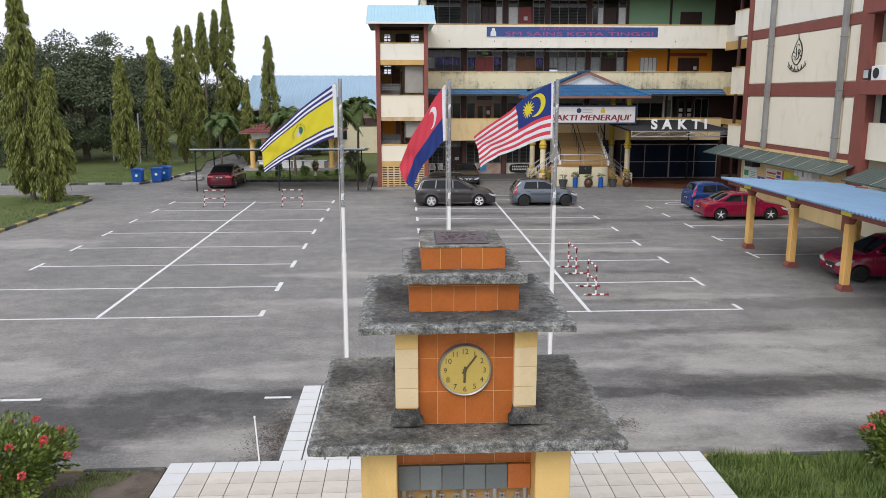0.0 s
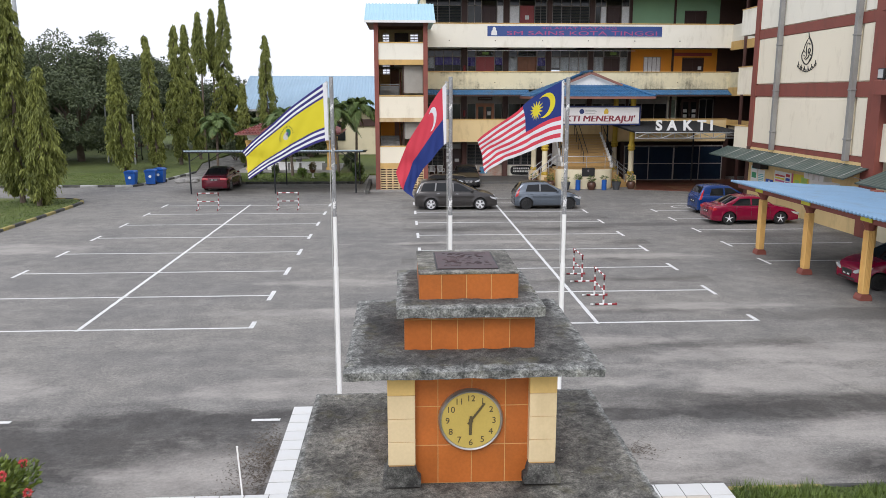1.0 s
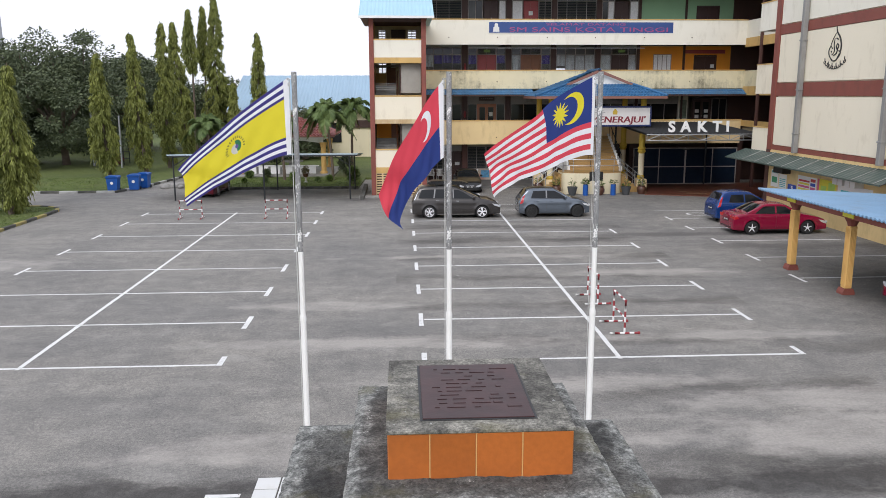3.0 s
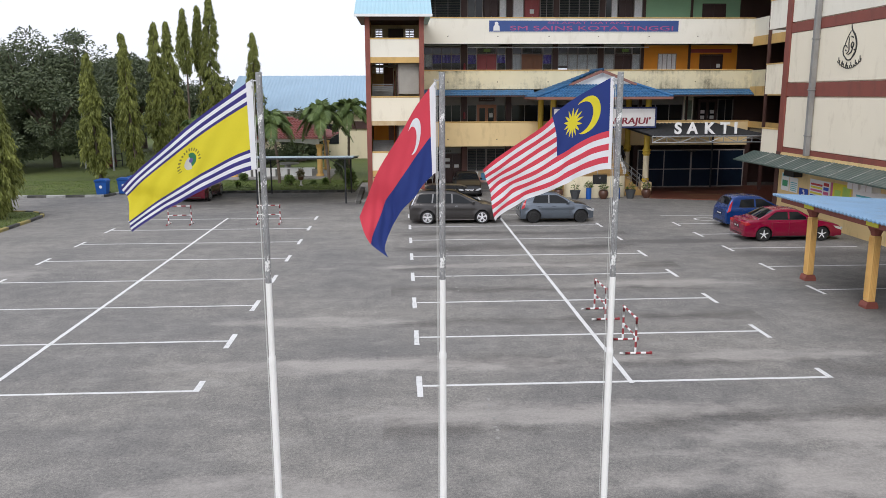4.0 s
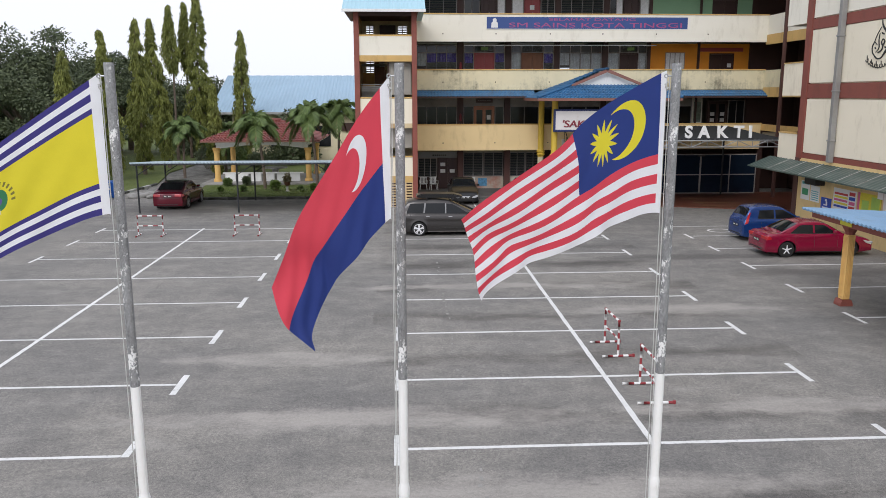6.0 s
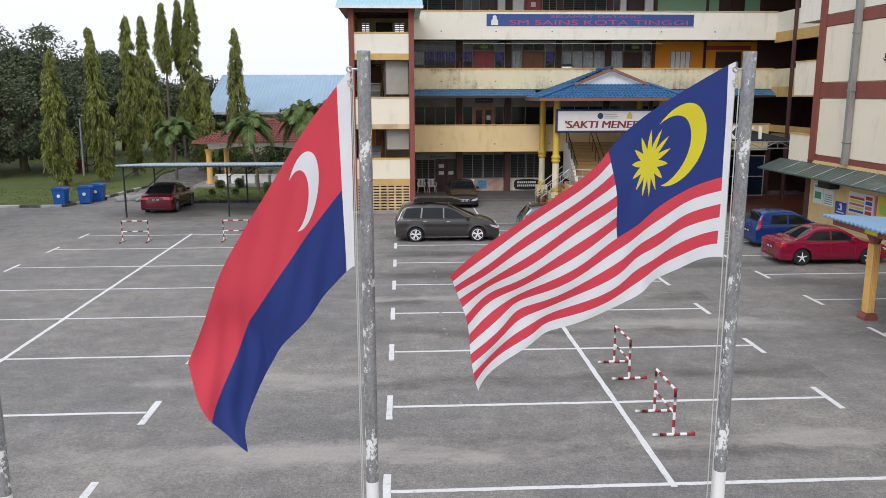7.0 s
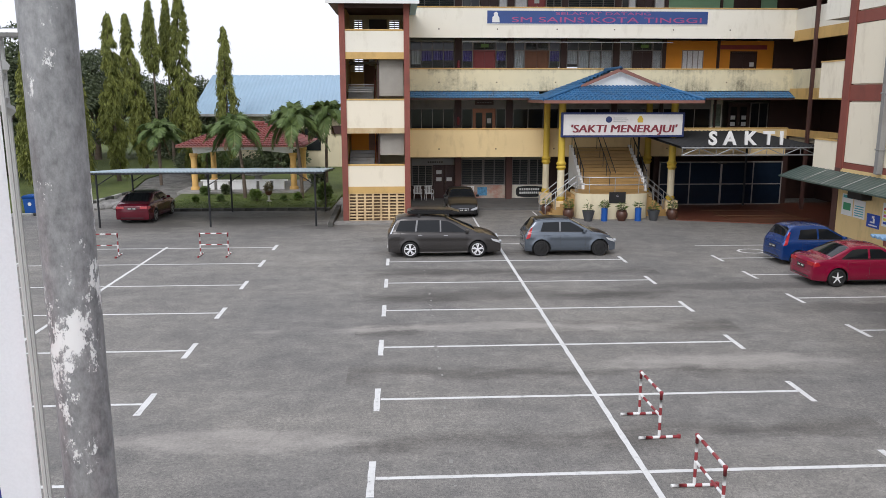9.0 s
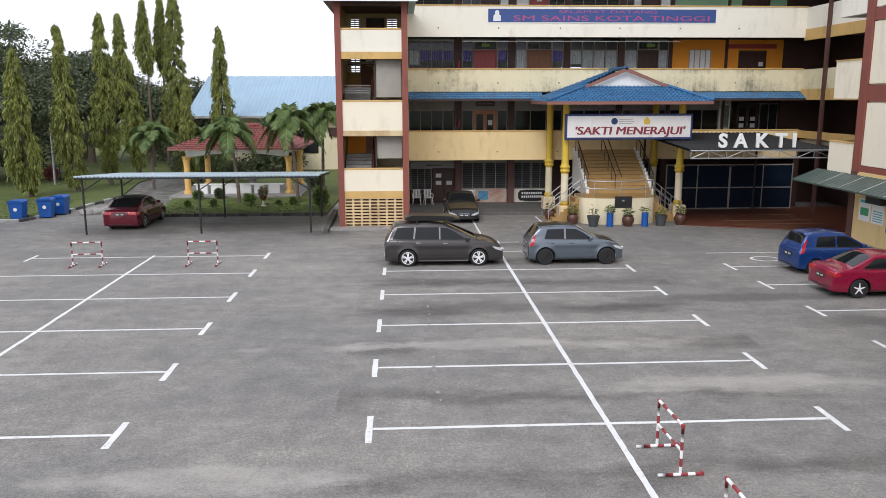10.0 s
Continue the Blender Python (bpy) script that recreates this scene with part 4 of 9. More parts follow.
# ---- flagpoles ----
def flagpole(x, y):
    p = root("flagpole", (x, y, PZ), "tall flagpole, white below and flaking galvanised steel above", "flagpole", "flagpoles at the plaza")
    part("footing", box(-0.16, -0.16, 0, 0.16, 0.16, 0.12, 0.02), M_WHITEPAINT, p)
    part("lower_tube", tube((0, 0, 0.1), (0, 0, 3.32), 0.041, n=20), M_WHITEPAINT, p, "white painted lower tube", True)
    part("collar", lathe([(0.041, 3.28), (0.044, 3.3), (0.044, 3.35), (0.035, 3.39)], 20), M_WHITEPAINT, p, "", True)
    part("upper_tube", tube((0, 0, 4.2), (0, 0, 6.59), 0.0345, n=20), M_POLE, p, "flaking galvanised upper tube", True)
    part("middle_tube", tube((0, 0, 3.3), (0, 0, 4.25), 0.0352, n=20), M_WHITEPAINT, p, "white painted middle tube", True)
    cleat = bmesh.new()
    tube((-0.03, 0, 6.5), (-0.062, 0, 6.5), 0.006, n=8, bm=cleat)
    for k in range(10):
        a0, a1 = 2 * math.pi * k / 10, 2 * math.pi * (k + 1) / 10
        tube((-0.074 + 0.013 * math.cos(a0), 0, 6.5 + 0.013 * math.sin(a0)), (-0.074 + 0.013 * math.cos(a1), 0, 6.5 + 0.013 * math.sin(a1)), 0.005, n=6, bm=cleat)
    part("eye_bolt", cleat, M_GREYSTEEL, p)
    knot = bmesh.new()
    for k in range(5):
        a0 = 1.25 * k
        tube((-0.07 + 0.012 * math.cos(a0), 0.012 * math.sin(a0), 6.46 - 0.012 * k), (-0.07 + 0.014 * math.cos(a0 + 2), 0.014 * math.sin(a0 + 2), 6.45 - 0.012 * k), 0.007, n=6, bm=knot)
    part("knot", knot, M_ROPE, p, "frayed rope knot")
    rope = bmesh.new()
    for dx, dy in ((-0.055, 0.012), (-0.045, -0.02)):
        tube((dx, dy, 1.2), (dx - 0.01, dy, 6.5), 0.003, n=6, bm=rope)
    part("halyard", rope, M_ROPE, p, "thin grey halyard rope")
    return p


POLES = [(-1.688, 22.04), (0.298, 22.085), (2.294, 22.1)]
for x, y in POLES:
    flagpole(x, y)


class Pattern:
    """Colour fields over a flag's own u (along the fly) and v (down the hoist), as shader arithmetic."""

    def __init__(self, name, ground):
        self.mat, self.nt, self.bsdf, vec = base_mat(name, 0.85)
        tc = self.nt.nodes.new("ShaderNodeUVMap")
        sep = self.nt.nodes.new("ShaderNodeSeparateXYZ")
        self.nt.links.new(tc.outputs[0], sep.inputs[0])
        self.u, self.v = sep.outputs[0], sep.outputs[1]
        self.vec, self.colour = vec, ground

    def op(self, kind, a, b=0.0):
        return math_node(self.nt, kind, a, b)

    def less(self, a, b):
        return self.op("LESS_THAN", a, b)

    def both(self, a, b):
        return self.op("MULTIPLY", a, b)

    def either(self, a, b):
        return self.op("MAXIMUM", a, b)

    def inverse(self, a):
        return self.op("SUBTRACT", 1.0, a)

    def between(self, x, lo, hi):
        return self.both(self.less(lo, x), self.less(x, hi))

    def disc(self, cu, cv, r):
        return self.less(self.radius(cu, cv), r)

    def radius(self, cu, cv):
        du, dv = self.op("MULTIPLY", self.op("SUBTRACT", self.u, cu), 2.0), self.op("SUBTRACT", self.v, cv)
        return self.op("SQRT", self.op("ADD", self.op("MULTIPLY", du, du), self.op("MULTIPLY", dv, dv)))

    def angle(self, cu, cv):
        return self.op("ARCTAN2", self.op("SUBTRACT", self.v, cv), self.op("MULTIPLY", self.op("SUBTRACT", self.u, cu), 2.0))

    def lay(self, mask, colour):
        self.colour = mix(self.nt, mask, self.colour, colour)

    def finish(self):
        nt = self.nt
        weave = noise_tex(nt, self.vec, 260.0, 2.0)
        wash = noise_tex(nt, self.vec, 3.0, 4.0)
        c = mix(nt, 1.0, self.colour, ramp(nt, weave, [(0.3, (0.95, 0.95, 0.95)), (0.7, (1, 1, 1))]), "MULTIPLY")
        c = mix(nt, 1.0, c, ramp(nt, wash, [(0.3, (0.93, 0.93, 0.93)), (0.7, (1, 1, 1))]), "MULTIPLY")
        nt.links.new(c, self.bsdf.inputs["Base Color"])
        thin = nt.nodes.new("ShaderNodeBsdfTranslucent")
        nt.links.new(c, thin.inputs["Color"])
        mx = nt.nodes.new("ShaderNodeMixShader")
        mx.inputs[0].default_value = 0.42
        nt.links.new(self.bsdf.outputs[0], mx.inputs[1])
        nt.links.new(thin.outputs[0], mx.inputs[2])
        nt.links.new(mx.outputs[0], nt.nodes["Material Output"].inputs["Surface"])
        return self.mat


WHITE_CLOTH, RED_CLOTH, NAVY_CLOTH, YELLOW_CLOTH = (0.93, 0.93, 0.95), (0.78, 0.075, 0.11), (0.03, 0.055, 0.24), (0.84, 0.72, 0.04)


def school_pattern():
    p = Pattern("school_flag_cloth", YELLOW_CLOTH)
    p.lay(p.either(p.less(p.v, 0.245), p.less(0.76, p.v)), WHITE_CLOTH)
    for a, b in ((-0.01, 0.05), (0.10, 0.155), (0.205, 0.245), (0.76, 0.80), (0.85, 0.90), (0.95, 1.01)):
        p.lay(p.between(p.v, a, b), (0.06, 0.05, 0.23))
    ring = p.both(p.between(p.radius(0.5, 0.5), 0.155, 0.195), p.less(0.15, p.op("SINE", p.op("MULTIPLY", p.angle(0.5, 0.5), 24.0))))
    p.lay(p.both(ring, p.less(p.v, 0.56)), (0.22, 0.2, 0.05))
    p.lay(p.both(p.disc(0.49, 0.48, 0.1), p.less(p.u, 0.5)), (0.05, 0.22, 0.1))
    p.lay(p.both(p.disc(0.505, 0.52, 0.09), p.less(0.495, p.u)), (0.7, 0.68, 0.6))
    p.lay(p.disc(0.49, 0.49, 0.035), (0.15, 0.12, 0.35))
    p.lay(p.less(p.u, 0.045), WHITE_CLOTH)
    return p.finish()


def state_pattern():
    p = Pattern("state_flag_cloth", RED_CLOTH)
    p.lay(p.both(p.disc(0.27, 0.29, 0.2), p.inverse(p.disc(0.315, 0.29, 0.165))), WHITE_CLOTH)
    p.lay(p.less(0.55, p.v), NAVY_CLOTH)
    p.lay(p.less(p.u, 0.06), WHITE_CLOTH)
    return p.finish()


def striped_pattern():
    p = Pattern("striped_flag_cloth", WHITE_CLOTH)
    p.lay(p.less(p.op("FRACT", p.op("MULTIPLY", p.v, 7.0)), 0.5), RED_CLOTH)
    p.lay(p.both(p.less(p.u, 0.5), p.less(p.v, 8 / 14)), NAVY_CLOTH)
    p.lay(p.both(p.disc(0.205, 0.285, 0.215), p.inverse(p.disc(0.2425, 0.285, 0.182))), YELLOW_CLOTH)
    k = p.op("ABSOLUTE", p.op("SUBTRACT", p.op("MULTIPLY", p.op("FRACT", p.op("MULTIPLY", p.angle(0.315, 0.285), 14 / (2 * math.pi))), 2.0), 1.0))
    p.lay(p.less(p.radius(0.315, 0.285), p.op("ADD", 0.08, p.op("MULTIPLY", p.op("POWER", k, 1.2), 0.1))), YELLOW_CLOTH)
    p.lay(p.less(p.u, 0.025), WHITE_CLOTH)
    return p.finish()


def flag(pole, drop, size, way, tail, waves, mat, label, nu=120, nv=64):
    """A flag on its pole: hoist at the pole, the fly blown along way and sagging; tail is the hoist direction at the fly's end."""
    x, y = pole
    L, Hh = size
    top = Vector((-0.07, 0, 6.62 - drop))
    first, last = Vector(way[0]).normalized(), Vector(way[1]).normalized()
    side = first.cross(Vector((0, 0, 1))).normalized()
    spine = [Vector((0, 0, 0))]                 # the fly bends from its first direction into its last
    for i in range(nu):
        f = (i + 0.5) / nu
        spine.append(spine[-1] + first.lerp(last, f * f * (3 - 2 * f)).normalized() * (L / nu))
    amp, freq, phase, sag = waves
    verts, faces, uvs = [], [], []
    for j in range(nv + 1):
        v = j / nv
        for i in range(nu + 1):
            u = i / nu
            down = Vector((0, 0, -1)).lerp(Vector(tail), u ** 0.8) * Hh * v
            s = 2 * math.pi * (freq * u + 0.35 * v * u) + phase
            p = top + spine[i] + down + side * amp * (u ** 0.7) * math.sin(s) + first * 0.05 * u * math.cos(2 * s)
            p += side * 0.16 * amp * u ** 0.5 * math.sin(2.4 * s + 5 * v) + Vector((0, 0, -sag * u * (1 - u) * 4 * (0.3 + 0.7 * v)))
            p += side * 0.01 * u ** 0.5 * math.sin(2 * math.pi * (4.5 * u - 2.2 * v) + phase) * (0.4 + v)
            verts.append(p)
            uvs.append((u, v))
    w = nu + 1
    for j in range(nv):
        for i in range(nu):
            faces.append((j * w + i, (j + 1) * w + i, (j + 1) * w + i + 1, j * w + i + 1))
    me = bpy.data.meshes.new("flag")
    me.from_pydata(verts, [], faces)
    lay = me.uv_layers.new(name="UVMap")
    lay.data.foreach_set("uv", [c for f in faces for k in f for c in uvs[k]])
    me.shade_smooth()
    me.materials.append(mat)
    ob = new("flag", me)
    ob.location = (x, y, PZ)
    return tagged(ob, label, "flag", "flags on the poles")


flag(POLES[0], 0.1, (1.85, 0.98), ((-0.8, -0.2, -0.54), (-0.68, -0.24, -0.7)), (0.16, 0.0, -0.42), (0.10, 1.1, 0.4, 0.03), school_pattern(),
     "yellow flag with white and purple stripes blowing from its pole")
flag(POLES[1], 0.12, (1.75, 1.02), ((-0.6, -0.16, -0.74), (-0.33, -0.14, -0.93)), (0.22, 0.12, -0.45), (0.13, 1.0, 2.2, 0.02), state_pattern(),
     "red and navy flag with a white crescent, drooping")
flag(POLES[2], 0.08, (1.95, 1.04), ((-0.8, -0.36, -0.38), (-0.68, -0.36, -0.57)), (0.16, 0.06, -0.5), (0.12, 1.0, 0.9, 0.02), striped_pattern(),
     "red and white striped flag with a navy canton, blowing")

# ---- main school block ----
FY, WY = 67.6, 70.0            # corridor parapet line, room wall line
FLOORS = (0.15, 3.5, 6.97, 10.44, 13.9)
block = root("school_building", (12, 70, 0), "four-storey cream school block with open corridors and oxide red trim", "building", kind="structure")
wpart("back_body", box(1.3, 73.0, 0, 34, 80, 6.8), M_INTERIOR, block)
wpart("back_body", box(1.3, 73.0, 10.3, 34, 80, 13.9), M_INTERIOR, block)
# dark sheet: the end room's shade is put into its colour
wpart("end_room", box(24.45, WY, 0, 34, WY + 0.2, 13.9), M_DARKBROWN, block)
wpart("far_end_wall", box(24.3, 73, 6.8, 34, 80, 10.3), M_INTERIOR, block)
wpart("end_wall", box(1.0, 67.9, 0, 1.3, 80, 13.9), M_CREAM, block)
structure("pavement", box(1.3, 65.6, -0.1, 11.0, 70.0, 0.15, 0.02), M_WALKWAY, "grey cement walkway in front of the ground floor rooms", "pavement")
for k, z in enumerate(FLOORS[1:]):
    wpart("floor_slab", box(1.3, FY + 0.13, z - 0.16, 34, 73.0, z), M_FLOORSLAB, block)
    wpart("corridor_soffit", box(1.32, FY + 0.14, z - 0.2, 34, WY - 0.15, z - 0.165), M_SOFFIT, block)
# first-floor yellow cream is brightened in colour against the awning's shade
PARAPET = [(2.93, 4.57, surf("brightened_yellow_cream_paint", (0.82, 0.63, 0.33), 0.8, var=0.05, scale=0.5, dirt=(0.55, 0.4, 0.2), dirt_amount=0.1, streak=True)), (6.82, 8.05, M_CREAM_STAIN), (9.84, 11.51, M_WHITEWALL)]
for z0, z1, m in PARAPET:
    pp = wpart("parapet", box(1.28, FY, z0, 24.15, FY + 0.12, z1), m, block, "long cream corridor parapet")
    wpart("coping", box(1.28, FY - 0.04, z1, 24.2, FY + 0.16, z1 + 0.07, 0.01), M_YELLOWBAND, pp, "ochre coping")
    for x in (3.0, 6.4, 9.9, 13.3, 16.8, 20.2):
        wpart("drain_hole", box(x - 0.035, FY - 0.006, z0 + 0.45, x + 0.035, FY + 0.002, z0 + 0.52), M_DARKBROWN, pp)
wpart("eave_beam", box(1.0, FY - 0.6, 13.62, 34, FY + 0.2, 13.9), M_DARKBROWN, block)
wpart("roof", prism([(FY - 1.0, 13.9), (FY - 1.0, 14.0), (74, 16.4), (81, 14.0), (81, 13.9)], 0.9, 34, "x"), M_PALESHEET, block, "pale blue metal roof")

# columns between rooms, on every floor
COLX = [(4.08, 4.5), (7.3, 7.69), (10.62, 10.99), (13.9, 14.28), (17.0, 17.2), (20.45, 20.6), (24.05, 24.4)]
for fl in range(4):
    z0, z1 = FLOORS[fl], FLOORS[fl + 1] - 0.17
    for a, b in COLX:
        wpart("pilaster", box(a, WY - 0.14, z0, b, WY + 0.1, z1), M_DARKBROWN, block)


def window_unit(x0, x1, z0, z1, panes, transom=0.0, kind="glass", fill=None, parent=block, y=WY):
    """A framed window in the wall line: frame, mullions, panes or louvre blades, curtain behind."""
    w = new("window")
    w.parent = parent
    w.location = Vector(((x0 + x1) / 2, y, z0)) - parent.location
    fr = bmesh.new()
    hw, h = (x1 - x0) / 2, z1 - z0
    t = 0.045
    for a, b, c, d in ((-hw, hw, 0, t), (-hw, hw, h - t, h), (-hw, -hw + t, t, h - t), (hw - t, hw, t, h - t)):
        box(a, -0.06, c, b, 0.04, d, bm=fr)
    zt = h - transom if transom else h
    if transom:
        box(-hw + t, -0.05, zt - 0.025, hw - t, 0.03, zt + 0.025, bm=fr)
    for k in range(1, panes):
        x = -hw + 2 * hw * k / panes
        box(x - 0.02, -0.05, t, x + 0.02, 0.03, h - t, bm=fr)
    part("window_frame", fr, M_FRAME, w)
    for k in range(panes):
        xa, xb = -hw + 2 * hw * k / panes + 0.022, -hw + 2 * hw * (k + 1) / panes - 0.022
        if kind == "louvre":
            lv = bmesh.new()
            n = max(3, int((zt - 0.1) / 0.11))
            for q in range(n):
                z = t + (zt - 2 * t) * (q + 0.5) / n
                lv.faces.new([lv.verts.new(p) for p in ((xa, -0.03, z - 0.045), (xb, -0.03, z - 0.045), (xb, 0.02, z + 0.045), (xa, 0.02, z + 0.045))])
            part("louvre_blades", lv, M_LOUVRE, w)
        else:
            part("pane", box(xa, -0.012, t, xb, -0.006, zt - (0.03 if transom else t)), M_WINDOWDARK if not isinstance(fill, list) or fill[k] is None else fill[k], w)
        if transom:
            part("pane", box(xa, -0.012, zt + 0.027, xb, -0.006, h - t), M_WINDOWDARK, w)
    return w


def door_unit(x0, x1, z0, z1, mat, leaves=2, glazed=False, papers=(), parent=block, y=WY):
    d = new("door")
    d.parent = parent
    d.location = Vector(((x0 + x1) / 2, y, z0)) - parent.location
    hw, h = (x1 - x0) / 2, z1 - z0
    fr = bmesh.new()
    for a, b, c, e in ((-hw, -hw + 0.07, 0, h), (hw - 0.07, hw, 0, h), (-hw + 0.07, hw - 0.07, h - 0.07, h)):
        box(a, -0.08, c, b, 0.05, e, bm=fr)
    part("door_frame", fr, mat, d)
    for k in range(leaves):
        xa = -hw + 0.075 + (2 * hw - 0.15) * k / leaves + 0.006
        xb = -hw + 0.075 + (2 * hw - 0.15) * (k + 1) / leaves - 0.006
        leaf = part("door_leaf", box(xa, -0.03, 0.01, xb, 0.015, h - 0.08, 0.004), mat, d)
        if glazed:
            part("pane", box(xa + 0.1, -0.038, h * 0.45, xb - 0.1, -0.031, h - 0.25), M_WINDOWDARK, leaf)
        else:
            for za, zb in ((0.12, h * 0.42), (h * 0.48, h - 0.22)):
                part("panel", box(xa + 0.1, -0.04, za, xb - 0.1, -0.031, zb, 0.004), mat, leaf)
    for px, pz, pw, ph in papers:
        part("notice", box(px - pw / 2, -0.046, pz, px + pw / 2, -0.043, pz + ph), M_PAPER, d, "white paper notice")
    part("door_handle", tube((0.05, -0.06, h * 0.48), (0.05, -0.06, h * 0.55), 0.012, n=8), M_CHROME, d)
    return d


def infill(x0, x1, z0, z1, mat, name="wall_panel"):
    return wpart(name, box(x0, WY - 0.02, z0, x1, WY + 0.12, z1), mat, block)


# room backs behind the wall line, their dimness put into the colour
for fl in range(4):
    z0, z1 = FLOORS[fl], FLOORS[fl + 1] - 0.2
    if fl == 2:
        continue
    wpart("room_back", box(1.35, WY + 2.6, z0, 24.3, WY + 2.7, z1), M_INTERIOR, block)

DUSK = M_WINDOWDARK


def curtain(parent, xa, xb, z0, z1, mat):
    """A gathered curtain hanging just inside a window; places as in the window's own space."""
    bm = bmesh.new()
    n = max(8, int((xb - xa) / 0.022))
    rows = [[bm.verts.new((xa + (xb - xa) * i / n, 0.12 + 0.022 * math.sin(i * 1.35) + 0.012 * math.sin(i * 0.43 + xa * 7), z)) for i in range(n + 1)] for z in (z0, (z0 + z1) / 2, z1)]
    for p, q in zip(rows, rows[1:]):
        for i in range(n):
            bm.faces.new((p[i], p[i + 1], q[i + 1], q[i]))
    return part("curtain", bm, mat, parent, "", True)


def class_window(x0, x1, panes, drops):
    """A glazed classroom window with a fixed light above; drops: for each pane a curtain's (material, foot, head) or None."""
    w = window_unit(x0, x1, SILL, z1, panes, 0.52, fill=[M_SEETHROUGH] * panes)
    hw = (x1 - x0) / 2
    for k, d in enumerate(drops):
        if d:
            curtain(w, -hw + 2 * hw * k / panes + 0.03, -hw + 2 * hw * (k + 1) / panes - 0.03, d[1], d[2], d[0])
    return w


# second floor: rooms lit from windows in their far wall
z0, z1 = FLOORS[2], 9.78
SILL = z0 + 0.95
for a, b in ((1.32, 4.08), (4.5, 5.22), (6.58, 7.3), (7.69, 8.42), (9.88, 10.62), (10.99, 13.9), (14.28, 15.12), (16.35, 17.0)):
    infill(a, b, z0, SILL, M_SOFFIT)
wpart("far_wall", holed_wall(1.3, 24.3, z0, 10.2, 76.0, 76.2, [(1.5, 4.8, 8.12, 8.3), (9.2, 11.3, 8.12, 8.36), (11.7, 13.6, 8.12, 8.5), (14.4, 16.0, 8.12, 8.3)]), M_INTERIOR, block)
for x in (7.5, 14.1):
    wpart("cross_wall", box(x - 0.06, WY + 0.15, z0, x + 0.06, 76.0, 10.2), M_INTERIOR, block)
PU, PA = M_CURTAIN_PURPLE, M_CURTAIN_PALE
class_window(1.35, 4.06, 4, [(PA, 0.5, 1.4), (PU, 0.72, 1.36), (PU, 0.76, 1.36), (PU, 0.74, 1.36)])
class_window(4.52, 5.2, 1, [(PU, 0.68, 1.36)])
door_unit(5.22, 6.58, z0, z1 - 0.52, M_DOORRED)
window_unit(5.22, 6.58, z1 - 0.52, z1, 2, fill=[M_SEETHROUGH] * 2)
class_window(6.6, 7.28, 1, [(PU, 0.74, 1.36)])
class_window(7.72, 8.4, 1, [(PA, 0.05, 1.36)])
door_unit(8.42, 9.88, z0, z1 - 0.52, M_DOORBROWN)
window_unit(8.42, 9.88, z1 - 0.52, z1, 2, fill=[M_SEETHROUGH] * 2)
class_window(9.9, 10.6, 1, [(PU, 0.7, 1.36)])
class_window(11.0, 13.88, 4, [(PA, 0.55, 1.36), (PA, 0.1, 1.36), (PA, 0.2, 1.3), (PA, 0.12, 1.36)])
class_window(14.3, 15.1, 1, [(PA, 0.1, 1.36)])
door_unit(15.12, 16.35, z0, z1 - 0.52, M_DOORDARK)
window_unit(15.12, 16.35, z1 - 0.52, z1, 2, fill=[M_SEETHROUGH] * 2)
class_window(16.36, 16.98, 1, [(PA, 0.1, 1.36)])
for x in (5.9, 15.8):
    lamp = root("exit_sign", (x, WY - 0.25, 9.42), "small green exit sign hung over a corridor door", "sign", "exit signs")
    part("plate", box(-0.24, -0.015, 0, 0.24, 0.015, 0.2, 0.01), surf("green_sign_plate", (0.25, 0.42, 0.12), 0.5, var=0.1), lamp)
    part("hanger", box(-0.02, -0.01, 0.2, 0.02, 0.01, 0.36), M_GREYSTEEL, lamp)
wpart("wall_panel", holed_wall(17.2, 24.05, z0, z1 + 0.1, WY - 0.02, WY + 0.12, [(18.25, 19.6, SILL, 9.3), (21.3, 23.0, z0, 9.25)]), M_ORANGE, block, "bright orange painted wall")
window_unit(18.25, 19.6, SILL, 9.3, 4, fill=[M_CURTAIN_PALE] * 4)
door_unit(21.3, 23.0, z0, 9.25, M_DOORDARK, papers=((0.55, 1.35, 0.28, 0.26),))
wpart("hanging_rail", box(4.4, FY + 0.5, 9.62, 17, FY + 0.54, 9.66), M_WHITEPAINT, block, "white conduit under the soffit")
wpart("notice_board", box(20.6, WY - 0.08, 9.36, 23.6, WY - 0.03, 9.62), M_DOORRED, block)

# third floor
z0, z1 = FLOORS[3], 13.55
SILL3 = z0 + 0.95
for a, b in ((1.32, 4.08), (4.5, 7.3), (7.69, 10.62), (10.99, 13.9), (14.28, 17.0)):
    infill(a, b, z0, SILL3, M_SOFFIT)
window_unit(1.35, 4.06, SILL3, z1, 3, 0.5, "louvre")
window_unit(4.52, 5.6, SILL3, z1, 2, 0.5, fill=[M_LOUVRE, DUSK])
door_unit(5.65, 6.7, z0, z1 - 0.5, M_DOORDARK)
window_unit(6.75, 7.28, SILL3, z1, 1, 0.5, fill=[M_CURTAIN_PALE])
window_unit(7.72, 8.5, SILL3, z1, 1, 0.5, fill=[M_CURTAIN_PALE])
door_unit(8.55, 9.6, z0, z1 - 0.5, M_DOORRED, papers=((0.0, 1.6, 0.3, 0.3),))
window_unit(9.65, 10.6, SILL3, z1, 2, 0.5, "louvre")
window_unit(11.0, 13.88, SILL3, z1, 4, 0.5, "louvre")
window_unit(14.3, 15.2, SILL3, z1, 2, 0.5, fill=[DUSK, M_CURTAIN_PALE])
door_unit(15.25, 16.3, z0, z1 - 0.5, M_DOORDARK)
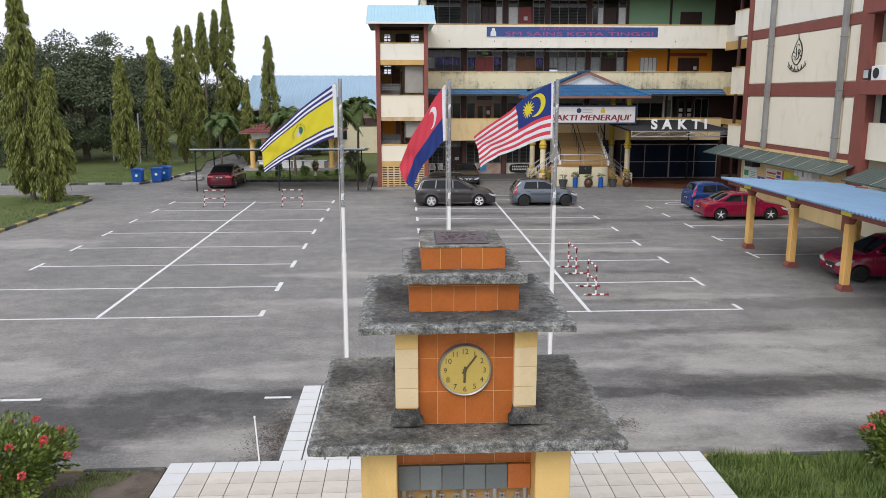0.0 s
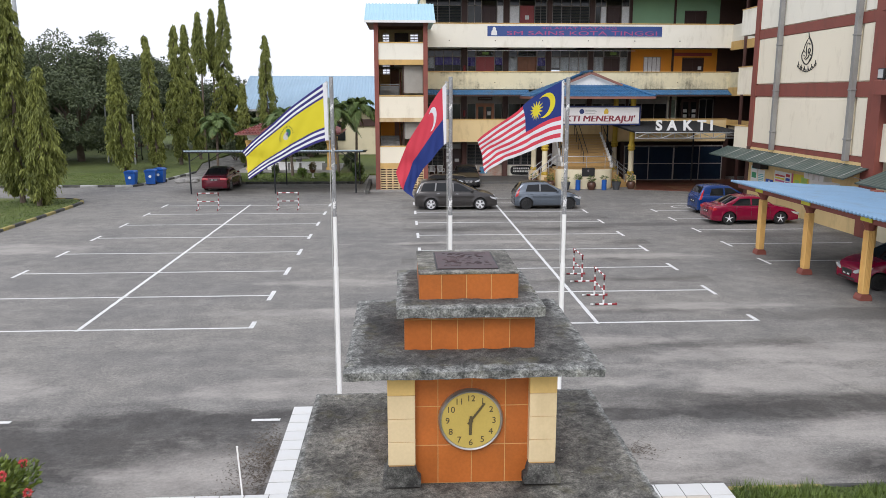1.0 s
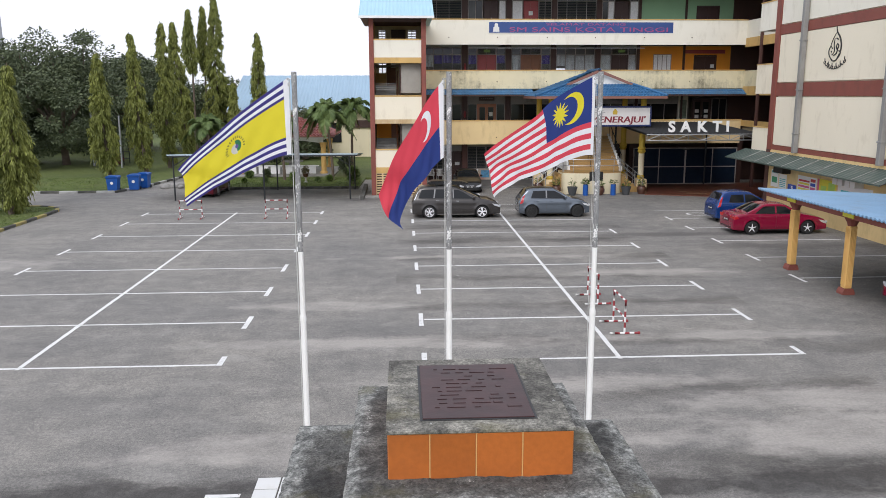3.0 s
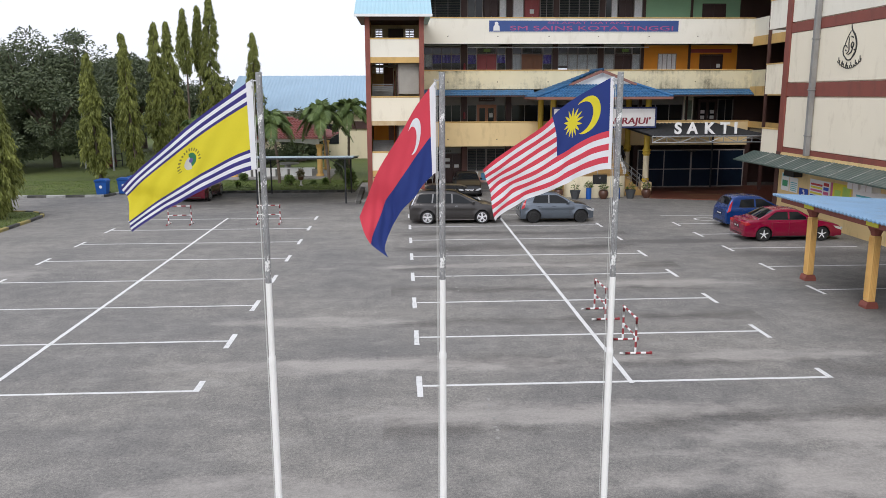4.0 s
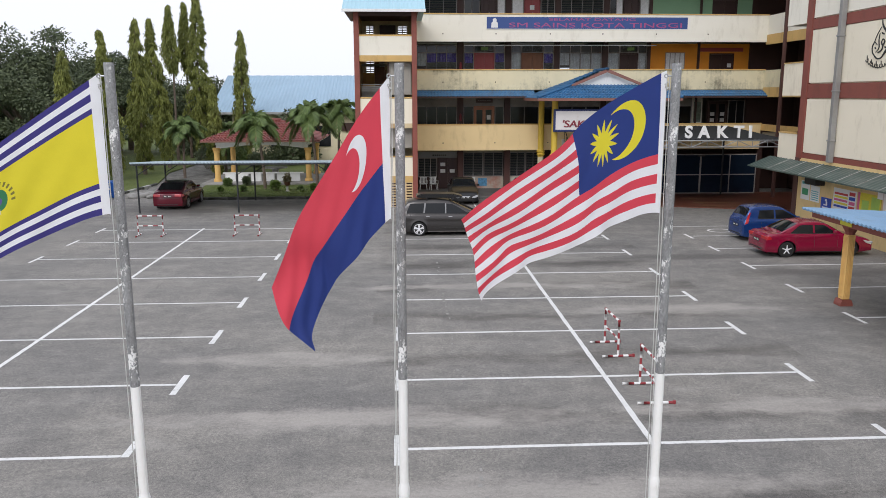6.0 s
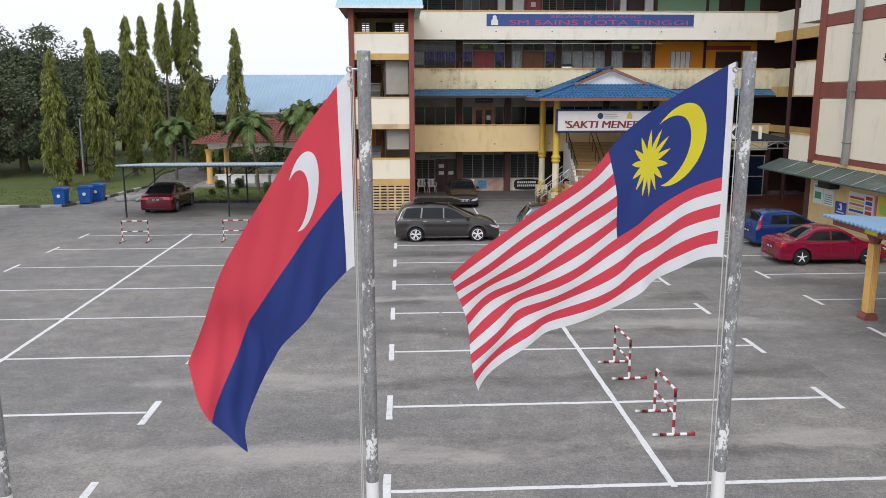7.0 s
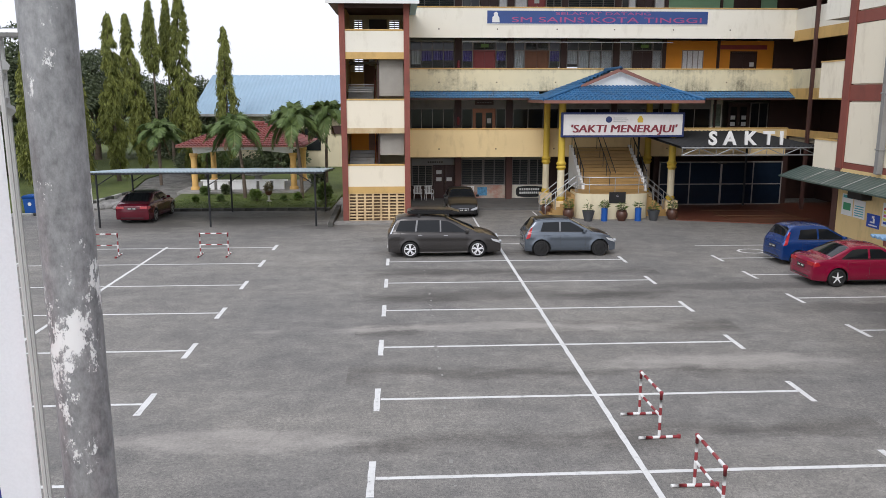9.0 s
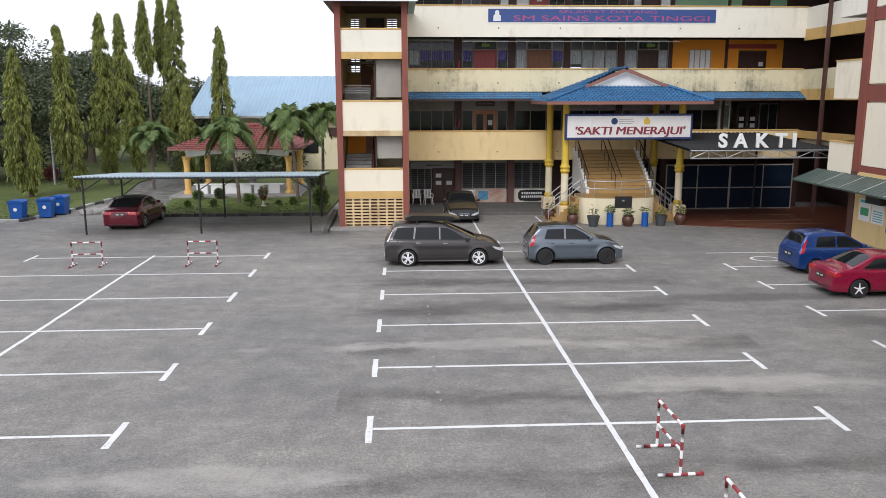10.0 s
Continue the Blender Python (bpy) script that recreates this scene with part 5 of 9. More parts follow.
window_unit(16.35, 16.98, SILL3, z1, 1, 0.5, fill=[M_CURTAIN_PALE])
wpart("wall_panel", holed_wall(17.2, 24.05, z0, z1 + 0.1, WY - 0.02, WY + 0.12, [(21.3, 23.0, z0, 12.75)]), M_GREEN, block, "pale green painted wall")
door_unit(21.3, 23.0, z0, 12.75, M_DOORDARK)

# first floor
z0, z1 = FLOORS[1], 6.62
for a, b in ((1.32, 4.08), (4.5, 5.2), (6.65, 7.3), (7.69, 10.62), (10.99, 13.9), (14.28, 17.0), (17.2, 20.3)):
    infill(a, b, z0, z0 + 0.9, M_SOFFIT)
for a, b in ((1.32, 4.08), (4.5, 7.3), (7.69, 10.62), (10.99, 13.9), (14.28, 17.0), (17.2, 20.3)):
    infill(a, b, 5.75, z1 + 0.05, M_PAVEMENT, "upper_panel")
window_unit(1.35, 4.06, z0 + 0.9, 5.75, 4)
window_unit(4.52, 5.2, z0 + 0.9, 5.75, 1)
door_unit(5.22, 6.62, z0, 5.75, M_DOORORANGE, glazed=True, papers=((0.32, 1.35, 0.26, 0.3),))
window_unit(6.65, 7.28, z0 + 0.9, 5.75, 1)
window_unit(7.72, 10.6, z0 + 0.9, 5.75, 3)
window_unit(11.0, 13.88, z0 + 0.9, 5.75, 3)
window_unit(14.3, 16.98, z0 + 0.9, 5.75, 3)
window_unit(17.22, 20.28, z0 + 0.9, 5.75, 3)
wpart("poster_column", box(20.31, WY - 0.1, z0, 21.0, WY + 0.1, z1), M_WHITEWALL, block, "white pier with a faded poster")
wpart("poster", box(20.4, WY - 0.108, 4.65, 20.92, WY - 0.102, 6.0), surf("green_poster", (0.16, 0.2, 0.15), 0.6, var=0.5, scale=6), block, "greenish faded poster")
infill(21.0, 24.05, z0, z0 + 0.9, M_SOFFIT)
door_unit(21.4, 22.8, z0, 6.1, M_DOORDARK, glazed=True, papers=((-0.35, 1.15, 0.3, 0.25), (0.35, 1.15, 0.3, 0.25), (-0.35, 1.55, 0.3, 0.25), (0.35, 1.55, 0.3, 0.25)))
window_unit(22.85, 24.0, z0 + 0.9, 6.1, 2)
wpart("door_sign", box(5.35, WY - 0.1, 5.98, 6.5, WY - 0.06, 6.26, 0.01), M_DOORDARK, block, "dark name board over the door")
for k in range(6):
    wpart("lettering_bar", box(5.48 + 0.155 * k, WY - 0.105, 6.09, 5.59 + 0.155 * k, WY - 0.1, 6.15), M_PIPE, block)
ext = root("fire_extinguisher", (4.3, WY - 0.25, 4.75), "red fire extinguisher hung on the corridor wall", "extinguisher", "extinguishers")
part("cylinder", lathe([(0.02, 0), (0.075, 0.02), (0.08, 0.08), (0.08, 0.4), (0.05, 0.48), (0.025, 0.52)], 16), M_REDPAINT, ext, "", True)
part("valve", box(-0.03, -0.02, 0.5, 0.05, 0.02, 0.56, 0.005), M_BLACKTRIM, ext)
part("bracket", box(-0.04, 0.07, 0.1, 0.04, 0.12, 0.3), M_GREYSTEEL, ext)
copy_thing(ext, pose(4.3, WY - 0.25, 8.15))

# ground floor
z0 = 0.15
wpart("shop_sign", box(1.4, WY - 0.1, 2.28, 4.16, WY + 0.05, 2.68, 0.01), surf("grey_sign_board", (0.3, 0.31, 0.31), 0.7), block, "grey sign board with worn lettering")
for k in range(7):
    wpart("lettering_bar", box(2.4 + k * 0.14, WY - 0.106, 2.4, 2.5 + k * 0.14, WY - 0.102, 2.5), M_KERBBLACK, block)
infill(1.32, 4.16, 2.68, 3.3, M_SOFFIT)
window_unit(1.4, 2.7, 0.95, 2.27, 3, kind="louvre")
infill(1.32, 2.72, z0, 0.95, M_DARKBROWN)
door_unit(2.75, 4.16, z0, 2.27, M_DOORDARK, papers=((-0.35, 1.55, 0.34, 0.24), (-0.35, 1.1, 0.34, 0.24), (0.3, 1.1, 0.34, 0.24)))
mural = surf("faded_mural_paint", (0.52, 0.44, 0.36), 0.8, var=0.2, scale=3.0, dirt=(0.45, 0.1, 0.06), dirt_amount=0.55)
for a, b in ((4.5, 7.3), (7.69, 9.9)):
    infill(a, b, z0, 0.97, mural if a < 5 else M_WHITEWALL, "dado_wall")
    infill(a, b, 2.62, 3.32, M_SOFFIT)
    n = 2 if a < 5 else 2
    for q in range(n):
        window_unit(a + (b - a) * q / n + 0.03, a + (b - a) * (q + 1) / n - 0.03, 0.98, 2.62, 2, kind="louvre")
wpart("notice_board", box(5.55, WY - 0.05, 0.32, 6.15, WY - 0.022, 0.85), surf("blue_poster", (0.1, 0.3, 0.5), 0.6, var=0.5, scale=9), block, "small blue poster")
bsign = root("black_name_board", (8.88, WY - 0.06, 0.22), "black name board with a curly outline and pale lettering", "sign")
outline = []
for k in range(40):
    a = 2 * math.pi * k / 40
    outline.append((0.86 * math.copysign(abs(math.cos(a)) ** 0.35, math.cos(a)) * (1 + 0.03 * math.cos(6 * a)), 0.34 + 0.34 * math.copysign(abs(math.sin(a)) ** 0.4, math.sin(a)) * (1 + 0.05 * math.cos(8 * a))))
part("board", prism(outline, -0.02, 0.02), M_PLATE, bsign)
for r, n in ((0.42, 9), (0.2, 10)):
    for k in range(n):
        part("lettering_bar", box(-0.66 + k * 1.3 / n, -0.026, r, -0.66 + (k + 0.72) * 1.3 / n, -0.021, r + 0.13), M_PAPER, bsign)
# dark sheet standing for the shade under the block
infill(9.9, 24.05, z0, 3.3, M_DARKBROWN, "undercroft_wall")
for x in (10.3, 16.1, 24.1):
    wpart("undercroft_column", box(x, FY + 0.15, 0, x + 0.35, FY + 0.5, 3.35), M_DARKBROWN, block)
for x in (4.1, 7.3):
    wpart("undercroft_column", box(x, WY - 0.5, 0.15, x + 0.38, WY - 0.15, 3.3), M_DULLBROWN, block)

# sloping tiled canopy along the first floor parapet
aw = root("corridor_awning", (5, 67.4, 6.4), "narrow blue tiled awning fixed under the corridor parapet", "awning")
wpart("tiles", sheet_roof((1.3, 66.9, 6.42), (7.6, 0, 0), (0, 0.75, 0.36), 38, 0.018, 3, 0.03), M_AWNTILE, aw, "", True)
wpart("fascia", box(1.3, 66.92, 6.3, 8.9, 66.96, 6.4), M_DARKBROWN, aw)
aw2 = root("corridor_awning", (20, 67.4, 6.4), "narrow blue tiled awning fixed under the corridor parapet", "awning")
wpart("tiles", sheet_roof((16.2, 66.9, 6.42), (8.2, 0, 0), (0, 0.75, 0.36), 41, 0.018, 3, 0.03), M_AWNTILE, aw2, "", True)
wpart("fascia", box(16.2, 66.92, 6.3, 24.4, 66.96, 6.4), M_DARKBROWN, aw2)

# banner on the top parapet
ban = root("banner", (12.3, FY - 0.02, 10.65), "long blue vinyl welcome banner with red lettering", "banner")
wpart("cloth", box(5.8, FY - 0.03, 10.64, 18.8, FY - 0.015, 11.36), M_BANNER, ban)
wpart("edge", box(5.76, FY - 0.028, 10.6, 18.84, FY - 0.012, 10.64), M_PAPER, ban)
split_letters(letters("lettering", "SM SAINS KOTA TINGGI", 0.42, 0.004, M_BANNERTEXT, FRONT(12.85, FY - 0.035, 10.72), ban, "faded red lettering", width=11.2))
split_letters(letters("lettering", "SELAMAT DATANG", 0.22, 0.004, M_BANNERTEXT, FRONT(12.6, FY - 0.035, 11.14), ban, "faded red lettering", width=5.6))
emb = prism([(-0.22, 0), (0.22, 0), (0.2, 0.3), (0.12, 0.36), (0.12, 0.5), (0.06, 0.58), (-0.06, 0.58), (-0.12, 0.5), (-0.12, 0.36), (-0.2, 0.3)], -0.004, 0.0)
bmesh.ops.translate(emb, verts=emb.verts, vec=(6.3, FY - 0.033, 10.7))
wpart("emblem", emb, M_PAPER, ban, "white emblem shape")

# ---- stair tower ----
TX0, TX1, TY = -2.32, 1.22, 61.8
tower = root("stair_tower", (-0.55, 64, 0), "cream stair tower with oxide red corner posts and open landings", "building", kind="structure")
for a, b in ((TX0, TX0 + 0.29), (TX1 - 0.29, TX1)):
    wpart("corner_post", box(a, TY - 0.06, 0, b, TY + 0.3, 11.1), M_BROWNRED, tower)
TI0, TI1 = TX0 + 0.29, TX1 - 0.29
for a, b in ((TX0 + 0.02, TX0 + 0.2), (TX1 - 0.2, TX1 - 0.02)):
    for z0, z1 in ((0, 11.1),):
        wpart("side_wall", box(a, TY + 0.3, z0, b, 67.55, z1), M_LOWERWALL, tower)
wpart("back_wall", holed_wall(TX0 + 0.2, TX1 - 0.2, 0, 11.1, 67.3, 67.5, [(-1.85, -1.4, 10.2, 10.75), (0.15, 0.7, 10.2, 10.75), (-1.88, -1.39, 7.9, 8.6)]), M_CREAM, tower)
for xa, xb, za, zb in ((-1.85, -1.4, 10.2, 10.75), (0.15, 0.7, 10.2, 10.75), (-1.88, -1.39, 7.9, 8.6)):
    lv = bmesh.new()
    for k in range(5):
        z = za + (zb - za) * (k + 0.5) / 5
        box(xa, 67.34, z - 0.028, xb, 67.4, z + 0.028, bm=lv)
    box((xa + xb) / 2 - 0.02, 67.33, za, (xa + xb) / 2 + 0.02, 67.42, zb, bm=lv)
    wpart("louvre", lv, M_DULLBROWN, tower, "brown window louvres")
for z0, z1, m, nm in ((1.5, 2.95, M_PALE, "landing_parapet"), (4.89, 6.3, M_PALE, "landing_parapet"), (8.7, 9.75, M_WHITEWALL, "landing_parapet")):
    lp = wpart(nm, box(TI0, TY + 0.02, z0 + 0.36 if z0 < 2 else z0, TI1, TY + 0.17, z1), m, tower, "cream landing parapet")
    wpart("coping", box(TI0, TY - 0.01, z1, TI1, TY + 0.2, z1 + 0.08, 0.01), M_YELLOWBAND, lp, "ochre coping")
wpart("ochre_band", box(TI0, TY + 0.01, 8.36, TI1, TY + 0.18, 8.7), M_YELLOWBAND, tower)
wpart("ochre_band", box(TI0, TY + 0.01, 1.5, TI1, TY + 0.18, 1.86), M_YELLOWBAND, tower)
wpart("stained_band", box(TI0, TY + 0.012, 4.62, TI1, TY + 0.18, 4.89), surf("rust_stained_cream", (0.62, 0.5, 0.3), 0.85, dirt=(0.4, 0.22, 0.08), dirt_amount=0.5, streak=True), tower)
wpart("eave_beam", box(TX0, TY - 0.05, 10.86, TX1, TY + 0.25, 11.1), M_DARKBROWN, tower)
for z in (3.0 - 0.1, 6.4 - 0.1, 9.85 - 0.1):
    wpart("landing", box(TI0 - 0.1, TY + 0.17, z - 0.12, TI1 + 0.1, TY + 1.5, z), M_FLOORSLAB, tower)
for z in (1.6, 5.0, 8.4):
    wpart("half_landing", box(TI0 - 0.1, 65.9, z - 0.12, TI1 + 0.1, 67.3, z), M_FLOORSLAB, tower)
for z, nn in ((0.15, 0), (3.0, 1), (6.4, 2)):
    fl = bmesh.new()
    for k in range(4):
        zz = z - 0.1 + 0.17 * (k + 1)
        box(TI0, TY + 1.5 + 0.3 * k, z - 0.3, -0.7, TY + 1.8 + 0.3 * k, zz, bm=fl)
    wpart("stair_flight", fl, M_PIPE, tower, "grey concrete stair flight")
    if nn == 1:
        wpart("inner_wall", box(TI0, 65.2, z - 0.2, -0.65, 65.3, z + 3.2), M_ORANGE, tower, "orange stair wall")
        wpart("inner_door", box(-1.05, 65.14, z - 0.1, -0.7, 65.195, z + 1.95), M_DOORBROWN, tower)
    rail = bmesh.new()
    tube((-0.6, TY + 1.5, z + 0.9), (-0.6, TY + 2.7, z + 1.55), 0.03, n=8, bm=rail)
    for k in range(3):
        yy = TY + 1.55 + 0.55 * k
        zz = z - 0.1 + 0.3 * k
        tube((-0.6, yy, zz), (-0.6, yy, zz + 0.95), 0.018, n=6, bm=rail)
    wpart("stair_rail", rail, M_BROWNRED, tower)
for z0, z1 in ((3.85, 4.85), (6.9, 8.33)):
    wpart("roller_screen", box(-0.35, TY + 0.5, z0 - 0.38, 0.9, TY + 0.53, z1), surf("grey_canvas", (0.34, 0.32, 0.28), 0.9), tower, "grey canvas screen")
    wpart("screen_post", box(-0.45, TY + 0.45, z0 - 0.9, -0.38, TY + 0.52, z1), M_DARKBROWN, tower)
wpart("inner_door", box(-1.34, 67.24, 6.3, -0.72, 67.29, 8.55), M_DOORBROWN, tower)
wpart("inner_dado", box(-2.1, 67.25, 6.3, -1.36, 67.29, 7.88), M_YELLOWBAND, tower)
wpart("notice", box(-1.05, 67.2, 8.25, -0.72, 67.23, 8.6), M_PAPER, tower)
for q in range(4):
    wpart("bench_board", box(-2.0, TY + 0.6 + 0.16 * q, 6.72 + 0.12 * q, -0.65, TY + 0.74 + 0.16 * q, 6.76 + 0.12 * q), M_PIPE, tower)
wpart("inner_door", box(-1.0, 67.24, 9.9, 0.0, 67.29, 10.8), M_DOORDARK, tower)
wpart("tower_soffit", box(-2.8, 61.2, 11.05, 1.3, 67.6, 11.09), M_DULLBROWN, tower)
wpart("room_screen", box(TX0 + 0.25, 67.1, 9.8, -1.2, 67.15, 10.1), M_YELLOWBAND, tower)
wpart("inner_wall_paint", box(TX0 + 0.22, 67.2, 5.0, -1.3, 67.28, 6.2), M_ORANGE, tower)
vent = bmesh.new()
NV, NR = 7, 9
for r in range(NR + 1):
    z = 0.05 + 1.45 * r / NR
    box(TI0, TY + 0.02, z - 0.036, TI1, TY + 0.16, z + 0.036, bm=vent)
for k in range(NV + 1):
    x = TI0 + (TI1 - TI0) * k / NV
    for r in range(NR):
        z = 0.05 + 1.45 * r / NR
        box(max(TI0, x - 0.05), TY + 0.028, z + 0.035, min(TI1, x + 0.05), TY + 0.152, z + 1.45 / NR - 0.035, bm=vent)
wpart("vent_blocks", vent, M_BLOCK, tower, "ochre pierced vent blocks")
# added sheet whose brown stands for the darkness inside the holes
wpart("vent_back", box(TI0, TY + 0.3, 0, TI1, TY + 0.35, 1.5), M_DULLBROWN, tower)
wpart("ground_stain", box(TX0 - 0.8, TY - 0.9, -0.05, TX1 + 0.6, TY - 0.06, 0.08, 0.01), M_PAVEMENT, tower, "cement plinth")
# hipped metal roof
for o, u, v, cuts in (((-2.9, 61.15, 11.12), (4.6, 0, 0), (0, 3.1, 1.4), 1),):
    wpart("roof_slope", sheet_roof(o, u, v, 20, 0.02), M_PALESHEET, tower, "pale blue metal roof", True)
wpart("roof_back", prism([(61.2, 11.1), (67.6, 11.1), (64.25, 12.5)], -2.85, 1.65, "x"), M_PALESHEET, tower)
wpart("roof_fascia", box(-2.92, 61.08, 11.0, 1.72, 61.14, 11.15), M_WHITEPAINT, tower)

# low drain wall at the tower's foot
structure("ramp_kerb", prism([(60.2, 0), (66.0, 0), (66.0, 0.35), (60.2, 0.2)], -3.0, -2.75, "x"), M_KERBBLACK, "dark stained concrete drain edge", "kerb")

# ---- entrance porch ----
porch = root("entrance_porch", (12.6, 64, 0), "entrance porch with a blue tiled roof and yellow columns", "porch", kind="structure")


def porch_column(x, y, full=True):
    pr = [(0.26, 0.0), (0.26, 0.0), (0.2, 0.9), (0.24, 0.95), (0.24, 1.02), (0.19, 1.1), (0.185, 2.55), (0.2, 2.6), (0.26, 2.66), (0.26, 2.72), (0.21, 2.78), (0.27, 2.86),
          (0.27, 2.92), (0.2, 3.0), (0.185, 3.1), (0.185, 6.1), (0.24, 6.2), (0.24, 6.3)]
    c = wpart("column", lathe(pr, 24, centre=(x, y, 0)), M_YELLOWPAINT, porch, "yellow painted round column", True)
    wpart("lower_shaft", lathe([(0.19, 1.1), (0.192, 2.54)], 24, centre=(x, y, 0)), M_CREAM, c, "pale lower shaft", True)
    wpart("pedestal", box(x - 0.34, y - 0.34, 0, x + 0.34, y + 0.34, 0.85, 0.03), M_PALETILE, c, "cream square pedestal")


for x, y in ((9.48, 63.3), (15.64, 63.3), (9.35, 67.1), (15.46, 67.1)):
    porch_column(x, y)
EX0, EX1, EY0, EY1, EZ = 8.22, 16.78, 62.05, 67.58, 6.3
RX = 12.82
GX0, GX1, GY, GZ, RZ = 10.85, 14.98, 64.5, 7.1, 7.98
# front hip slope, cut to the hips
sl = sheet_roof((EX0, EY0, EZ), (EX1 - EX0, 0, 0), (0, GY - EY0, GZ - EZ), 40, 0.022, 8, 0.03)
clip_poly(sl, (EX0, EY0, EZ), Vector((-(GY - EY0), GX0 - EX0, 0)))
clip_poly(sl, (EX1, EY0, EZ), Vector(((GY - EY0), EX1 - GX1, 0)))
wpart("front_slope", sl, M_BLUETILE, porch, "blue tiled slope", True)
for sgn, ex, gx in ((-1, EX0, GX0), (1, EX1, GX1)):
    ln = EY1 - EY0
    sl = sheet_roof((ex, EY0, EZ), (0, ln, 0), (RX - ex, 0, RZ - EZ), 23, 0.022, 14, 0.03)
    # keep what lies behind the hip line
    hip = Vector(((GY - EY0), -(gx - ex), 0)) if sgn < 0 else Vector((-(GY - EY0), (gx - ex), 0))
    if hip.y > 0:
        hip = -hip
    clip_poly(sl, (ex, EY0, EZ), hip)
    wpart("side_slope", sl, M_BLUETILE, porch, "blue tiled slope", True)
gab = prism([(GX0 + 0.1, GZ - 0.02), (GX1 - 0.1, GZ - 0.02), (RX, RZ - 0.12)], GY + 0.02, GY + 0.12)
wpart("gable", gab, M_WHITEPAINT, porch, "white gablet face")
for sx, gx in ((-1, GX0 - 0.35), (1, GX1 + 0.35)):
    bb = bmesh.new()
    a, b = Vector((gx, 0, GZ - 0.06)), Vector((RX, 0, RZ + 0.06))
    prism([(a.x, a.z), (b.x, b.z), (b.x, b.z - 0.2), (a.x - sx * -0.02, a.z - 0.16)], GY - 0.3, GY - 0.2, bm=bb)
    wpart("barge_board", bb, M_FACIA, porch, "oxide red barge board")
for ex, gx in ((EX0, GX0), (EX1, GX1)):
    wpart("hip_ridge", tube((ex, EY0, EZ + 0.05), (gx, GY, GZ + 0.06), 0.085, n=10), M_BLUETILE, porch, "", True)
wpart("ridge", tube((RX, GY - 0.3, RZ + 0.04), (RX, EY1, RZ + 0.04), 0.1, n=12), M_BLUETILE, porch, "", True)
wpart("eave_board", box(EX0, EY0 - 0.03, EZ - 0.16, EX1, EY0 + 0.03, EZ + 0.0), M_FACIA, porch)
for x in (EX0, EX1 - 0.06):
    wpart("eave_board", box(x, EY0 + 0.03, EZ - 0.16, x + 0.06, EY1, EZ), M_FACIA, porch)
wpart("porch_ceiling", box(EX0 + 0.1, EY0 + 0.05, EZ - 0.1, EX1 - 0.1, EY1, EZ - 0.04), M_SOFFIT, porch)
sign = root("entrance_sign", (12.85, 62.85, 4.35), "white entrance sign in a navy frame with maroon letters", "sign")
wpart("frame", box(9.48, 62.84, 4.33, 16.2, 63.0, 5.66, 0.02), M_SIGNBLUE, sign, "navy frame")
wpart("face", box(9.6, 62.82, 4.45, 16.08, 62.85, 5.55), M_SIGNFACE, sign)
letters("lettering", "'SAKTI MENERAJUI'", 0.58, 0.02, M_SIGNTEXT, FRONT(12.84, 62.81, 4.6), sign, "maroon raised letters", width=5.75, shear=0.12, heavy=0.022)
wpart("logo", tube((12.05, 62.815, 5.28), (12.05, 62.8, 5.28), 0.17, n=24), M_SIGNBLUE, sign, "round navy logo shape")
wpart("logo", prism([(13.62, 5.12), (13.9, 5.12), (13.92, 5.3), (13.8, 5.48), (13.72, 5.48), (13.6, 5.3)], 62.806, 62.815), M_YELLOWPAINT, sign, "small yellow crest shape")
for k in range(3):
    wpart("lettering_bar", box(12.3, 62.808, 5.34 - k * 0.1, 13.0 + 0.1 * (k % 2), 62.815, 5.38 - k * 0.1), M_KERBWHITE, sign)
# stair: curved landing, flight, side flights, rails
stair = root("entrance_stair", (12.6, 64, 0), "mustard tiled entrance stair with a curved landing wall", "stair", kind="structure")
LX, LR = 12.3, 2.1
pts = [(10.35, 64.1)] + [(LX - 1.95 * math.cos(a), 62.6 - 0.7 * math.sin(a)) for a in [math.pi * k / 16 for k in range(17)]] + [(14.25, 64.1)]
wpart("landing_wall", prism(pts, 0, 1.36, "z"), M_CREAM, stair, "curved cream landing wall")
wpart("landing_floor", prism([(x, y) for x, y in pts], 1.364, 1.4, "z"), M_STEPYELLOW, stair)
for k in range(12):
    y0 = 63.9 + 0.3 * k
    st = box(11.1, y0, 1.3, 14.5, 67.7, 1.4 + 0.175 * (k + 1), 0.01)
    wpart("step", st, M_STEPYELLOW, stair)
for x in (10.95, 14.5):
    stp = bmesh.new()
    for k in range(12):
        box(x, 63.9 + 0.3 * k, 1.3, x + 0.16, 64.2 + 0.3 * k, 1.55 + 0.175 * (k + 1), bm=stp)
    wpart("string", stp, M_WHITEPAINT, stair, "white stepped string")
for sgn in (-1, 1):
    for k in range(8):
        xa = 10.35 - 0.2 * k if sgn < 0 else 14.25 + 0.2 * k
        wpart("side_step", box(min(xa, xa + sgn * 0.2), 62.9, 0, max(xa, xa + sgn * 0.2), 64.9, 1.4 - 0.17 * (k + 1), 0.008), M_STEPYELLOW, stair)
rail = bmesh.new()
for x in (12.55, 12.85):
    tube((x, 63.9, 2.3), (x, 67.4, 4.4), 0.025, n=8, bm=rail)
for k in range(5):
    y = 64 + 0.8 * k
    tube((12.55, y, 1.5 + 0.58 * (y - 63.9)), (12.55, y, 2.3 + 0.6 * (y - 63.9)), 0.02, n=8, bm=rail)
